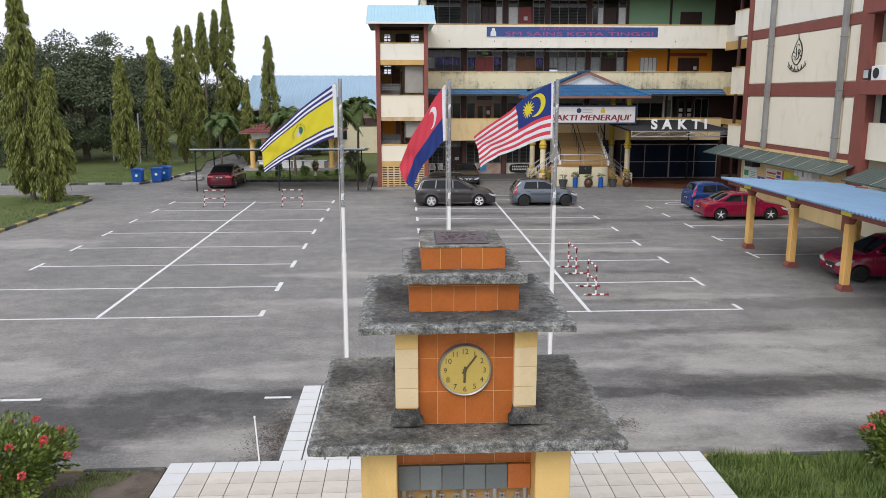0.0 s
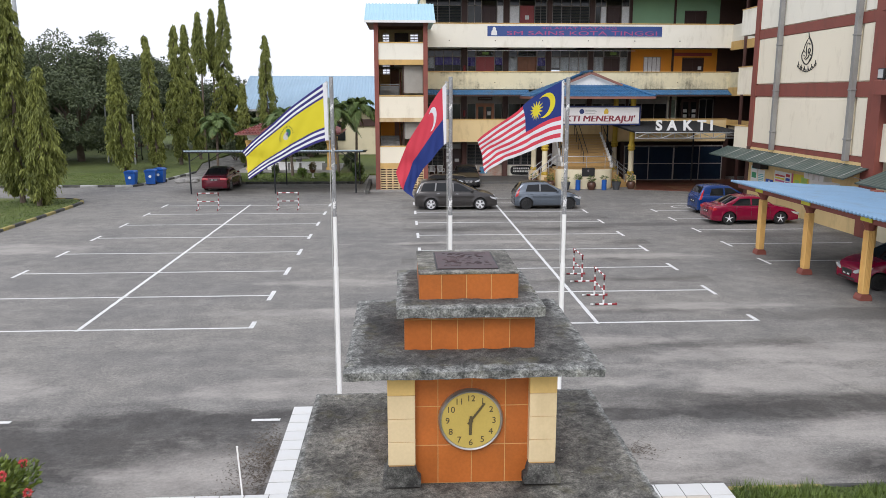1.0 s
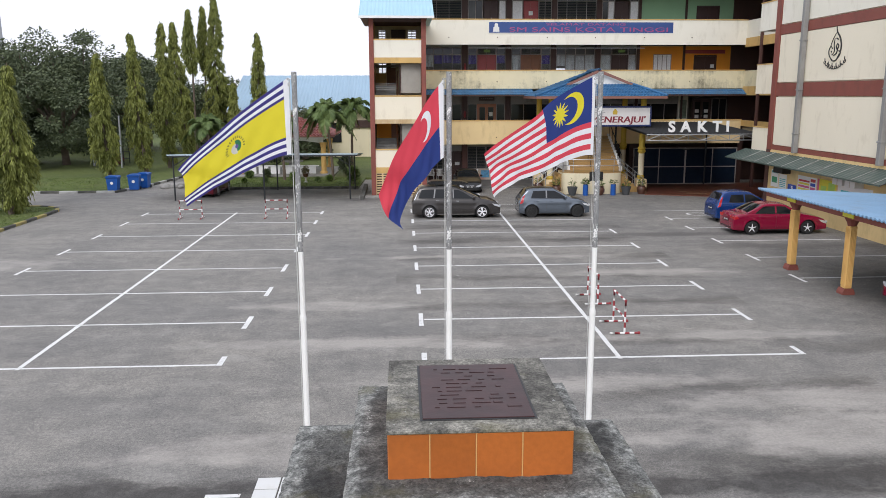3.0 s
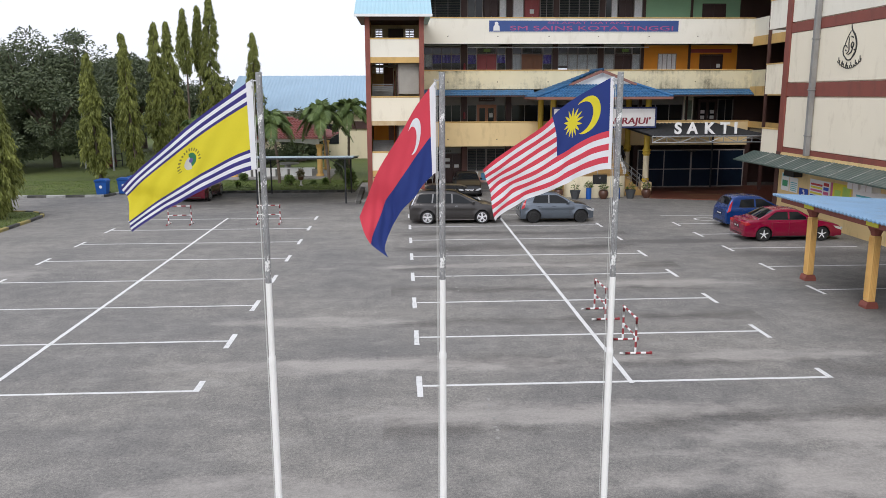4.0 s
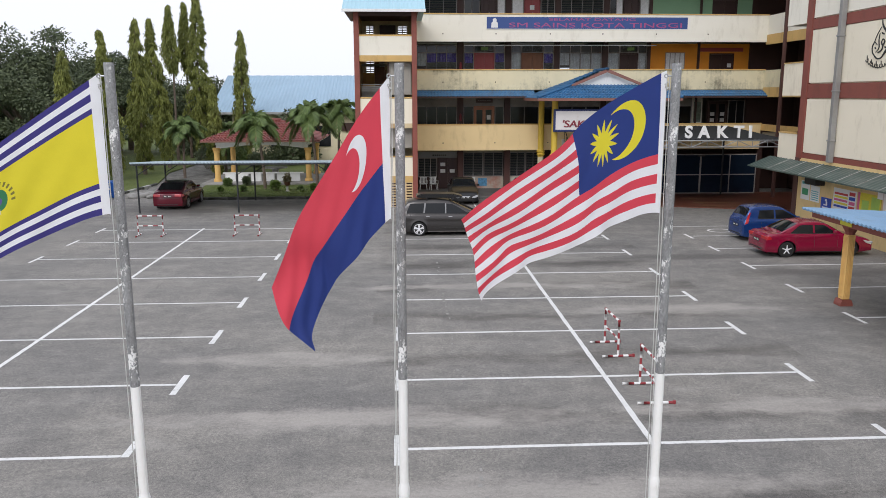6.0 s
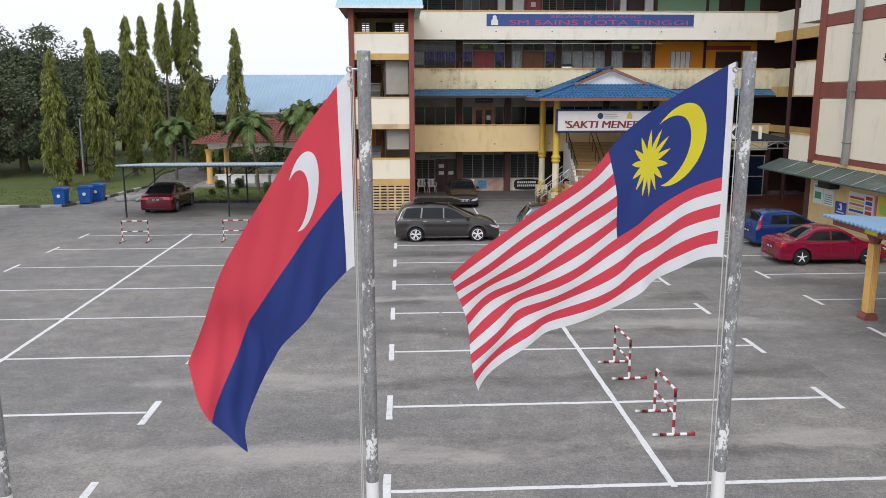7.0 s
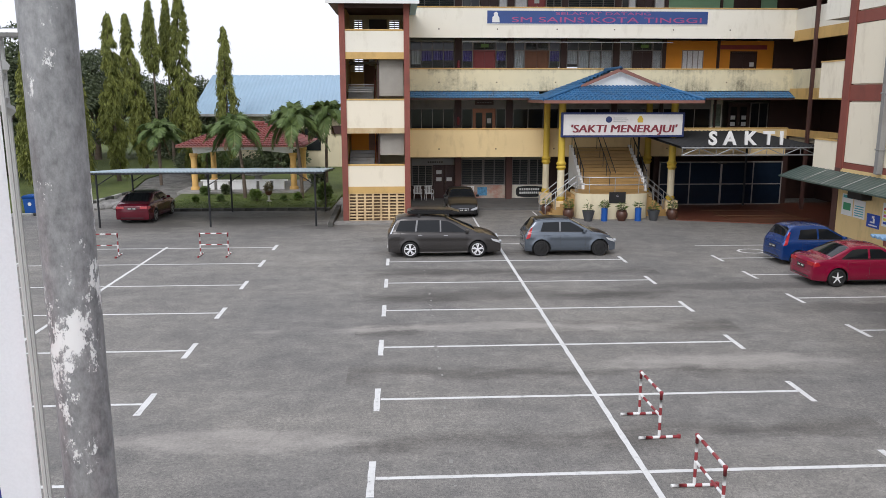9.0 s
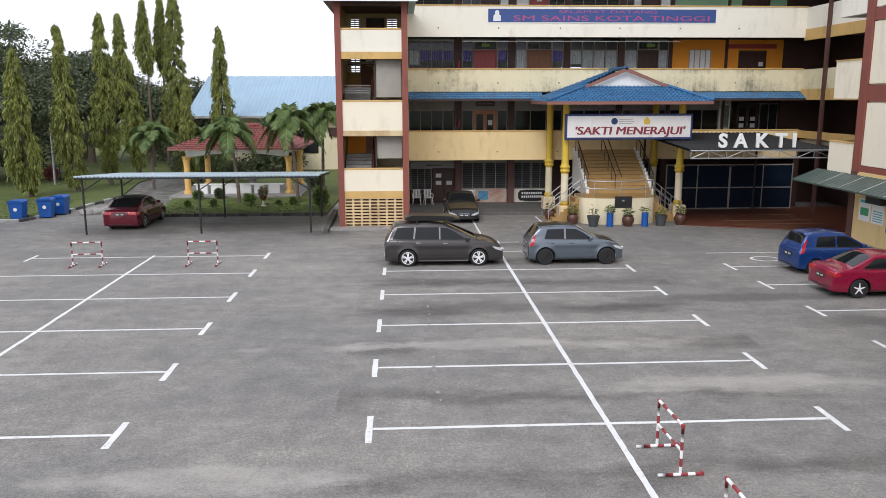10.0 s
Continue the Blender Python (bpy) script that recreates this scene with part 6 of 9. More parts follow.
for x in (11.05, 14.6):
    tube((x, 63.9, 2.4), (x, 67.4, 4.5), 0.03, n=8, bm=rail)
    for k in range(5):
        y = 64 + 0.8 * k
        tube((x, y, 1.5 + 0.58 * (y - 63.9)), (x, y, 2.4 + 0.6 * (y - 63.9)), 0.02, n=8, bm=rail)
wpart("stair_rail", rail, M_BLACKSTEEL, stair, "dark steel handrails")
rail = bmesh.new()
prev = None
for k in range(17):
    a = math.pi * k / 16
    p = (LX - 1.9 * math.cos(a), 62.6 - 0.65 * math.sin(a))
    if k % 4 == 0:
        tube((*p, 1.4), (*p, 2.25), 0.022, n=8, bm=rail)
    if prev:
        for z in (2.25, 1.85):
            tube((*prev, z), (*p, z), 0.024, n=8, bm=rail)
    prev = p
for sgn, x0 in ((-1, 10.4), (1, 14.2)):
    for y in (62.95, 64.85):
        for dz in (0.85, 0.5):
            tube((x0, y, 1.4 + dz), (x0 + sgn * 1.7, y, 0.05 + dz), 0.022, n=8, bm=rail)
        for k in range(4):
            tube((x0 + sgn * 0.55 * k, y, 0), (x0 + sgn * 0.55 * k, y, 1.4 + 0.85 - 0.44 * k), 0.02, n=8, bm=rail)
wpart("landing_rail", rail, M_GREYSTEEL, stair, "stainless steel landing rails")
plq2 = root("wall_plaque", (12.43, 61.9, 0.88), "small black plaque on the landing wall", "plaque")
part("board", box(-0.45, -0.03, 0, 0.45, 0.02, 0.6, 0.01), M_PLATE, plq2)
part("crest", lathe([(0.07, 0), (0.07, 0.01), (0.001, 0.012)], 12), M_CHROME, plq2).matrix_local = pose(0, -0.03, 0.4, 90, 0, 0)

for ob in (sign, stair, plq2):
    ob.location.x -= 0.15

# ---- steel canopy with standing letters ----
can = root("steel_canopy", (18, 63, 0), "dark steel canopy with a white truss and standing letters", "canopy", kind="structure")
wpart("roof_sheet", sheet_roof((14.5, 59.0, 4.06), (7.0, 0, 0), (0, 8.0, 0.42), 28, 0.025), surf("dark_roof_sheet", (0.014, 0.0145, 0.015), 0.85, 0.0, var=0.3), can, "dark ribbed roof sheet", True)
tr = bmesh.new()
for z in (3.64, 4.0):
    tube((14.57, 58.98, z), (21.46, 58.98, z), 0.035, n=8, bm=tr)
for k in range(9):
    xa = 14.6 + 0.857 * k
    tube((xa, 58.98, 3.64), (xa, 58.98, 4.0), 0.022, n=6, bm=tr)
    if k < 8:
        up = k % 2 == 0
        tube((xa, 58.98, 3.64 if up else 4.0), (xa + 0.857, 58.98, 4.0 if up else 3.64), 0.022, n=6, bm=tr)
wpart("truss", tr, M_GREYSTEEL, can, "pale steel truss")
for x in (14.75, 21.3):
    wpart("post", tube((x, 66.6, 0), (x, 66.6, 4.36), 0.06, n=10), M_BLACKSTEEL, can)
    wpart("side_beam", tube((x, 58.98, 3.95), (x, 66.6, 4.32), 0.05, n=8), M_BLACKSTEEL, can)
for n, ch in enumerate("SAKTI"):
    x = (16.09, 16.95, 17.96, 18.9, 19.56)[n]
    letters("letter", ch, 0.9, 0.09, M_WHITEPAINT, FRONT(x, 58.95, 4.17), can, "white standing letter", bold=0.03)
gw = root("glass_screen", (20.2, 67.0, 0.1), "blue tinted glass screen in steel frames", "glass wall", kind="structure")
SCREEN_X, SCREEN_Z = (16.22, 18.07, 19.99, 21.96, 23.72), (0.08, 1.3, 2.62)
for x, w in zip(SCREEN_X, (0.03, 0.03, 0.055, 0.03, 0.03)):
    wpart("mullion", box(x - w, 66.96, 0.04, x + w, 67.06, 2.66), M_FRAME, gw)
for z in SCREEN_Z:
    wpart("rail", box(16.19, 66.95, z - 0.03, 23.75, 67.05, z + 0.03), M_FRAME, gw)
for xa, xb in zip(SCREEN_X, SCREEN_X[1:]):
    for z0, z1 in zip(SCREEN_Z, SCREEN_Z[1:]):
        wpart("pane", box(xa + 0.03, 66.99, z0 + 0.03, xb - 0.03, 67.0, z1 - 0.03), M_WINDOWBLUE, gw)
wpart("door_closer", box(19.75, 66.88, 2.5, 20.25, 66.95, 2.58, 0.01), M_BLACKTRIM, gw)
structure("red_forecourt", prism([(15.4, 61.4), (22.6, 59.0), (30, 58.6), (30, 67.6), (15.4, 67.6)], -0.1, 0.04, "z"), M_REDFLOOR, "red tiled forecourt under the canopy", "forecourt")
tl = bmesh.new()
for x in (18.4, 22.2):
    box(x, 61.4, 0.03, x + 0.09, 64.6, 0.046, bm=tl)
for y in (61.4, 62.6, 64.5):
    box(18.0, y, 0.032, 22.8, y + 0.08, 0.048, bm=tl)
structure("forecourt_bands", tl, M_BANDTILE, "ochre bands in the red tiled forecourt", "floor band")

# ---- east wing ----
EXW = 19.8
wing = root("east_wing", (25, 48, 0), "cream school wing with oxide red bands and drain pipes", "building", kind="structure")
wpart("body", box(EXW + 0.12, 41.4, 0, 34, 53.9, 14.5), M_PALE, wing)
YW0, YW1 = 41.3, 54.0
for z0, z1, m in ((3.7, 6.3, M_PALE), (7.0, 9.5, M_PALE), (10.0, 12.5, M_WHITEWALL), (13.0, 14.5, M_WHITEWALL)):
    for ya, yb in ((42.3, 43.3), (43.5, 50.7), (50.9, 53.5)):
        wpart("wall_panel", box(EXW + 0.02, ya + 0.03, z0 + 0.03, EXW + 0.13, yb - 0.03, z1 - 0.03), m, wing, "cream plaster panel")
for z0, z1 in ((3.45, 3.7), (6.32, 6.98), (9.5, 9.98), (12.5, 13.0)):
    wpart("band", box(EXW, YW0 + 0.9, z0, EXW + 0.14, YW1 - 0.45, z1), M_BROWNRED, wing, "oxide red band")
wpart("corner_post", box(EXW - 0.05, 53.5, 3.4, EXW + 0.4, 54.0, 14.5), M_BROWNRED, wing)
wpart("corner_post", box(EXW - 0.12, YW0, 0.0, EXW + 0.3, 42.25, 14.5), M_BROWNRED, wing)
for y in (50.75, 43.5):
    pp = bmesh.new()
    box(EXW - 0.25, y - 0.12, 3.45, EXW - 0.01, y + 0.12, 14.5, 0.015, bm=pp)
    for z in (4.4, 6.6, 9.0, 11.6):
        box(EXW - 0.27, y - 0.16, z, EXW - 0.005, y + 0.16, z + 0.06, 0.008, bm=pp)
    wpart("drain_pipe", pp, M_PIPE, wing, "square grey stained drain pipe")
for z0, z1 in ((0, 3.45),):
    wpart("lower_wall", box(EXW - 0.02, 42.25, z0, EXW + 0.12, 53.6, z1), M_LOWERWALL, wing, "yellow-cream lower wall")
wpart("lower_pillar", box(EXW - 0.06, 53.6, 0, EXW + 0.35, 54.0, 3.45), M_DULLBROWN, wing)
wpart("south_body", box(EXW + 1.4, 20, 0, 34, 41.3, 14.5), M_PALE, wing)
for z0, z1, m in ((0, 2.5, M_CREAM), (3.6, 5.2, M_PALE), (7.0, 8.6, M_PALE), (10.3, 12.0, M_WHITEWALL)):
    wpart("corridor_wall", box(EXW + 0.1, 24, z0, EXW + 0.25, 41.3, z1), m, wing)
for z in (6.4, 9.8):
    wpart("ledge", box(EXW - 0.5, 24, z, EXW + 1.4, 41.3, z + 0.6, 0.02), M_BROWNRED, wing, "oxide red ledge")
for z0, z1 in ((5.2, 6.4), (8.6, 9.8), (12.0, 13.4)):
    for k in range(5):
        y = 41.2 - 3.3 * (k + 1)
        wpart("window_pane", box(EXW + 0.5, y + 0.05, z0, EXW + 0.52, y + 3.25, z1), M_WINDOWDARK, wing)
        wpart("mullion", box(EXW + 0.4, y - 0.05, z0, EXW + 0.5, y + 0.05, z1), M_DARKBROWN, wing)
acu = root("air_conditioner", (EXW - 0.2, 40.2, 7.0), "white outdoor air conditioner on a ledge", "air conditioner")
part("casing", box(-0.25, -0.4, 0, 0.15, 0.4, 0.6, 0.02), M_WHITEPAINT, acu)
part("fan_grille", lathe([(0.22, 0), (0.22, 0.015), (0.02, 0.02)], 20), M_BLACKTRIM, acu).matrix_local = pose(-0.25, 0.05, 0.3, 0, -90, 0)
fl = root("floodlight", (EXW - 0.35, 41.0, 7.0), "white framed floodlight on a ledge", "floodlight")
part("housing", box(-0.08, -0.22, 0.05, 0.06, 0.22, 0.5, 0.02), M_BLACKTRIM, fl)
part("lens", box(-0.1, -0.17, 0.1, -0.081, 0.17, 0.45, 0.01), M_HEADLIGHT, fl)
part("bracket", box(-0.02, -0.03, 0, 0.02, 0.03, 0.06), M_GREYSTEEL, fl)
# calligraphic wall emblem, as plain strokes
embl = root("wall_emblem", (EXW, 48.0, 7.3), "dark metal calligraphic emblem on the wall", "emblem")


def stroke(parent, pts, w):
    """A swelling brush stroke lying on the wall, in (y, z) of the wall."""
    bm = bmesh.new()
    n = len(pts)
    L, R = [], []
    for i, (y, z) in enumerate(pts):
        a, b = pts[max(0, i - 1)], pts[min(n - 1, i + 1)]
        d = Vector((b[0] - a[0], b[1] - a[1])).normalized()
        h = 0.46 * w * (0.15 + math.sin(math.pi * i / (n - 1)) ** 0.7) / 2
        L.append((y - d.y * h, z + d.x * h))
        R.append((y + d.y * h, z - d.x * h))
    vs = [(bm.verts.new((-0.012, *a)), bm.verts.new((-0.012, *b))) for a, b in zip(L, R)]
    for (a, b), (c, d) in zip(vs, vs[1:]):
        bm.faces.new((a, c, d, b))
    r = bmesh.ops.extrude_face_region(bm, geom=list(bm.faces))
    bmesh.ops.translate(bm, verts=[v for v in r["geom"] if isinstance(v, bmesh.types.BMVert)], vec=(0.03, 0, 0))
    bmesh.ops.recalc_face_normals(bm, faces=bm.faces)
    part("brush_stroke", bm, M_BLACKTRIM, parent)


def curve(pts, n=8):
    """A smooth line through a few points, given as (sideways, up) seen from the car park."""
    out = []
    for i in range(len(pts) - 1):
        p0, p1, p2, p3 = pts[max(0, i - 1)], pts[i], pts[i + 1], pts[min(len(pts) - 1, i + 2)]
        for k in range(n):
            t = k / n
            out.append(tuple(0.5 * (2 * b + (c - a) * t + (2 * a - 5 * b + 4 * c - d) * t * t + (3 * b - a - 3 * c + d) * t ** 3) for a, b, c, d in zip(p0, p1, p2, p3)))
    return [(-0.8 * p, 0.25 + 0.8 * z) for p, z in out + [pts[-1]]]


stroke(embl, curve([(-0.02, 2.4), (0.08, 2.1), (0.42, 1.75), (0.6, 1.3), (0.5, 0.8), (0.15, 0.5)]), 0.15)
stroke(embl, curve([(0.45, 0.85), (0.15, 0.5), (-0.25, 0.5), (-0.55, 0.75)]), 0.1)
stroke(embl, curve([(-0.15, 0.48), (-0.55, 0.72), (-0.68, 1.05), (-0.5, 1.3), (-0.25, 1.15)]), 0.08)
stroke(embl, curve([(-0.55, 1.25), (-0.35, 1.65), (-0.02, 2.05)]), 0.05)
stroke(embl, curve([(-0.12, 1.75), (-0.16, 1.4), (-0.1, 1.0), (-0.35, 0.8)]), 0.07)
stroke(embl, curve([(0.2, 1.45), (0.34, 1.3), (0.2, 1.12), (0.08, 1.28), (0.2, 1.45)]), 0.11)
stroke(embl, curve([(0.26, 1.2), (0.15, 0.9), (-0.2, 0.75)]), 0.1)
for p, z in ((0.08, 1.72), (0.2, 1.68), (-0.4, 1.0), (0.42, 1.0)):
    stroke(embl, curve([(p - 0.04, z + 0.05), (p + 0.05, z - 0.04)]), 0.09)
for k in range(11):
    p = -1.05 + 0.21 * k
    z = 0.02 + 0.3 * p * p
    stroke(embl, curve([(p - 0.1, z + 0.1), (p - 0.02, z - 0.02), (p + 0.1, z + 0.03), (p + 0.12, z + 0.16)]), 0.055)
    if k % 2 == 0:
        stroke(embl, curve([(p, z + 0.32), (p + 0.03, z + 0.08)]), 0.045)

# green metal awnings on the wing
AX = 20.48
for ya, yb, za, zb, xo in ((42.7, 58.3, 3.2, 2.71, 19.27), (24.4, 41.5, 3.2, 2.66, 19.1)):
    a = root("metal_awning", (AX, (ya + yb) / 2, za), "grey-green metal awning on steel brackets", "awning", "awnings")
    wpart("sheet", sheet_roof((xo, ya, zb), (0, yb - ya, 0), (AX - xo, 0, za - zb), int((yb - ya) * 3.3), 0.01), M_GREENSHEET, a, "grey-green sheet", True)
    wpart("edge_flashing", box(xo - 0.03, ya, zb - 0.05, xo, yb, zb + 0.02), M_GREENSHEET, a)
    for k in range(int((yb - ya) / 2.6) + 1):
        y = ya + 0.1 + 2.6 * k
        br = bmesh.new()
        tube((xo + 0.05, y, zb - 0.03), (AX - 0.03, y, za - 0.07), 0.022, n=6, bm=br)
        tube((xo + 0.4, y, zb + 0.1), (AX - 0.03, y, zb - 0.15), 0.018, n=6, bm=br)
        wpart("bracket", br, M_GREYSTEEL, a)
    for k in range(int((yb - ya) / 1.6)):
        y = ya + 0.5 + 1.6 * k
        wpart("seam", prism([(xo, zb + 0.012), (AX, za + 0.012), (AX, za + 0.035), (xo, zb + 0.035)], y - 0.014, y + 0.014), M_KERBWHITE, a, "pale folded seam")

# link corridor between block and wing
link = root("link_corridor", (26, 61, 0), "open link corridor with cream parapets and ochre soffit edges", "building", kind="structure")
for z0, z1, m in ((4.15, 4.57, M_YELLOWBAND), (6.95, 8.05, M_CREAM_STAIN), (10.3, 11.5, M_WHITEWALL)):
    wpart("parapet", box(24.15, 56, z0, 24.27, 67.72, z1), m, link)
    if z0 > 5:
        wpart("soffit_edge", box(24.12, 56, z0 - 0.62, 24.3, 67.7, z0), M_YELLOWBAND, link, "ochre slab edge")
    wpart("slab", box(24.3, 54, z0 - 0.3, 33, 67.6, z0 - 0.1), M_SOFFIT, link)
# back wall coloured dark in place of the open corridor's shade
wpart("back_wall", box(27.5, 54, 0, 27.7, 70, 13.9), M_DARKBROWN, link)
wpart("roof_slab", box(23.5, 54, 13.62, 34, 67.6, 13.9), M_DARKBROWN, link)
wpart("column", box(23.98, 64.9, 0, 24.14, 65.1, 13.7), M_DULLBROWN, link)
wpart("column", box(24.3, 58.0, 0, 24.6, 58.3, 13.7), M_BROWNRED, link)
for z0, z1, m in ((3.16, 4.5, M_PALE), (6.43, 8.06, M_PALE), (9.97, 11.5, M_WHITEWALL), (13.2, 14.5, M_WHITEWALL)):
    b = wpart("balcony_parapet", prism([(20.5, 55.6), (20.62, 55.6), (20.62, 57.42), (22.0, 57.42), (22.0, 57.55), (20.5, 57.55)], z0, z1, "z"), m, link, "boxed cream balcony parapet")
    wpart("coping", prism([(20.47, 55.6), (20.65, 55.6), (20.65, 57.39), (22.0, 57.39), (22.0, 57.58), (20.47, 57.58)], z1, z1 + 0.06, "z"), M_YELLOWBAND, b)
# dark sheet painting the shaded corridor behind the balconies
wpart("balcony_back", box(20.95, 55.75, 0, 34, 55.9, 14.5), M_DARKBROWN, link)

# ---- car shelters ----
WING = [wing, acu, fl, embl]


def set_back(things, k, centre):
    """Moves things away from a centre and enlarges them by the same measure."""
    for o in things:
        o.location = Vector(centre) + (o.location - Vector(centre)) * k
        o.scale = (k, k, k)


set_back(WING, 1.035, (-0.4, 10.95, 6.42))

M_YELLOWPLATE = surf("yellow_plate", (0.6, 0.55, 0.05), 0.6, var=0.1)
sh = root("car_shelter", (-9, 63, 0), "long car shelter with a thin pale roof on black posts", "car shelter")
wpart("roof_sheet", sheet_roof((-14.75, 60.4, 2.84), (11.65, 0, 0), (0, 6.4, -0.44), 60, 0.02), M_SHELTERSHEET, sh, "pale blue corrugated roof sheet", True)
for x in (-14.42, -8.93, -3.62):
    for y in (60.55, 65.75):
        zt = 2.76 - 0.069 * (y - 60.1)
        wpart("post", tube((x, y, 0), (x, y, zt), 0.05, n=10), M_BLACKSTEEL, sh)
        wpart("brace", tube((x, y, zt - 0.6), (x + (0.9 if x < -4 else -0.9), y, zt - 0.04), 0.028, n=6), M_BLACKSTEEL, sh)
    wpart("rafter", tube((x, 60.2, 2.72), (x, 66.4, 2.3), 0.04, n=6), M_BLACKSTEEL, sh)
for y in (60.3, 62.4, 64.4, 66.3):
    wpart("purlin", box(-14.68, y - 0.03, 2.72 - 0.069 * (y - 60.1), -3.18, y + 0.03, 2.785 - 0.069 * (y - 60.1)), M_BLACKSTEEL, sh)

cp = root("car_shelter", (16, 35, 0), "car shelter with a blue metal roof on fluted yellow posts", "car shelter")
wpart("roof_sheet", sheet_roof((13.45, 20.0, 2.84), (0, 21.2, 0), (5.5, 0, -0.32), 100, 0.022), M_BLUESHEET, cp, "blue ribbed roof sheet", True)
wpart("fascia_beam", box(13.7, 20.2, 2.56, 13.85, 41.0, 2.8), M_BROWNRED, cp, "brown fascia beam")
for y in (39.42, 35.77, 32.1, 28.45, 24.8, 21.2):
    for x in (14.1, 18.8):
        c = wpart("post", box(x - 0.125, y - 0.125, 0.2, x + 0.125, y + 0.125, 2.25, 0.02), M_YELLOWPOST, cp, "fluted yellow post")
        for k in range(5):
            o = -0.092 + 0.046 * k
            wpart("flute", box(x + o - 0.012, y - 0.14, 0.3, x + o + 0.012, y - 0.12, 2.2, 0.004), M_YELLOWPOST, c)
            wpart("flute", box(x - 0.14, y + o - 0.012, 0.3, x - 0.12, y + o + 0.012, 2.2, 0.004), M_YELLOWPOST, c)
        wpart("base", prism([(-0.2, 0), (0.2, 0), (0.2, 0.08), (0.145, 0.2), (-0.145, 0.2), (-0.2, 0.08)], -0.19, 0.19), M_BROWNRED, c, "oxide red foot").location += Vector((x, y, 0))
        cap = lathe([(0.14, 2.25), (0.16, 2.34), (0.22, 2.44), (0.26, 2.51), (0.26, 2.58)], 8, centre=(x, y, 0))
        wpart("capital", cap, M_BROWNRED, c, "oxide red capital")
    wpart("rafter", prism([(13.8, 2.6), (19.0, 2.3), (19.0, 2.46), (13.8, 2.76)], y - 0.06, y + 0.06), M_BROWNRED, cp)
    wpart("bay_label", box(13.66, y - 0.75, 2.6, 13.69, y - 0.15, 2.74), M_YELLOWPLATE, cp, "small yellow bay label")
for k in range(8):
    wpart("purlin", box(13.8 + 0.7 * k, 20.2, 2.74 - 0.041 * k, 13.86 + 0.7 * k, 41.1, 2.785 - 0.041 * k), M_BLACKSTEEL, cp)

# ---- hurdles ----
hurdle = root("hurdle", (5.67, 32.45, 0), "red and white banded metal hurdle", "hurdle", "practice hurdles", rz=90)


def banded(name, p0, p1, r, bands, parent, first=0):
    p0, p1 = Vector(p0), Vector(p1)
    bm = bmesh.new()
    for k in range(bands):
        tube(p0.lerp(p1, k / bands), p0.lerp(p1, (k + 1) / bands), r, n=10, bm=bm, mi=(k + first) % 2, caps=k in (0, bands - 1))
    bmesh.ops.remove_doubles(bm, verts=bm.verts, dist=0.0005)
    return part(name, bm, [M_WHITEPAINT, M_REDPAINT], parent, "", True)


for s in (-0.575, 0.575):
    banded("upright", (s, 0, 0.03), (s, 0, 0.95), 0.028, 6, hurdle)
    banded("foot", (s, -0.4, 0.03), (s, 0.4, 0.03), 0.03, 6, hurdle, 1)
    part("foot_cap", lathe([(0.036, 0), (0.036, 0.07)], 8), M_REDPAINT, hurdle).location = (s, -0.4, 0)
banded("top_bar", (-0.575, 0, 0.94), (0.575, 0, 0.94), 0.028, 5, hurdle)
banded("middle_bar", (-0.575, 0, 0.47), (0.575, 0, 0.47), 0.024, 5, hurdle)
for s in (-0.575, 0.575):
    part("joint", lathe([(0.02, 0), (0.038, 0.012), (0.038, 0.05), (0.02, 0.062)], 10), M_REDPAINT, hurdle).location = (s, 0, 0.91)
copy_thing(hurdle, pose(5.67, 35.5, 0, 0, 0, 92))
copy_thing(hurdle, pose(-11.56, 53.3, 0, 0, 0, 1))
copy_thing(hurdle, pose(-7.05, 53.25, 0, 0, 0, -1))

# ---- bins ----
wb = root("wheelie_bin", (-19.9, 65.45, 0), "blue plastic wheelie bin with its lid closed", "bin", "bins on the kerb")
body = prism([(-0.3, 0.06), (0.3, 0.06), (0.37, 1.0), (-0.37, 1.0)], -0.34, 0.34)
for v in body.verts:
    if v.co.z < 0.5:
        v.co.y *= 0.85
part("body", body, M_PLASTICBLUE, wb)
part("lid", prism([(-0.4, 1.0), (0.4, 1.0), (0.4, 1.04), (0.27, 1.11), (-0.27, 1.11), (-0.4, 1.04)], -0.4, 0.38), M_PLASTICBLUE, wb)
part("rim", box(-0.41, -0.38, 0.94, 0.41, 0.38, 1.0, 0.02), M_PLASTICBLUE, wb)
part("sticker", lathe([(0.1, 0), (0.1, 0.008), (0.04, 0.012), (0.001, 0.012)], 18), M_PAPER, wb, "pale round sticker").matrix_local = pose(0, -0.34, 0.62, 90, 0, 0)
for s in (-0.3, 0.3):
    w = part("wheel", lathe([(0.11, 0), (0.12, 0.02), (0.12, 0.06), (0.11, 0.08)], 14), M_TYRE, wb)
    w.matrix_local = pose(s - 0.04, 0.33, 0.12, 0, 90, 0)
copy_thing(wb, pose(-18.8, 66.35, 0, 0, 0, 6))
copy_thing(wb, pose(-18.5, 67.5, 0, 0, 0, -4))
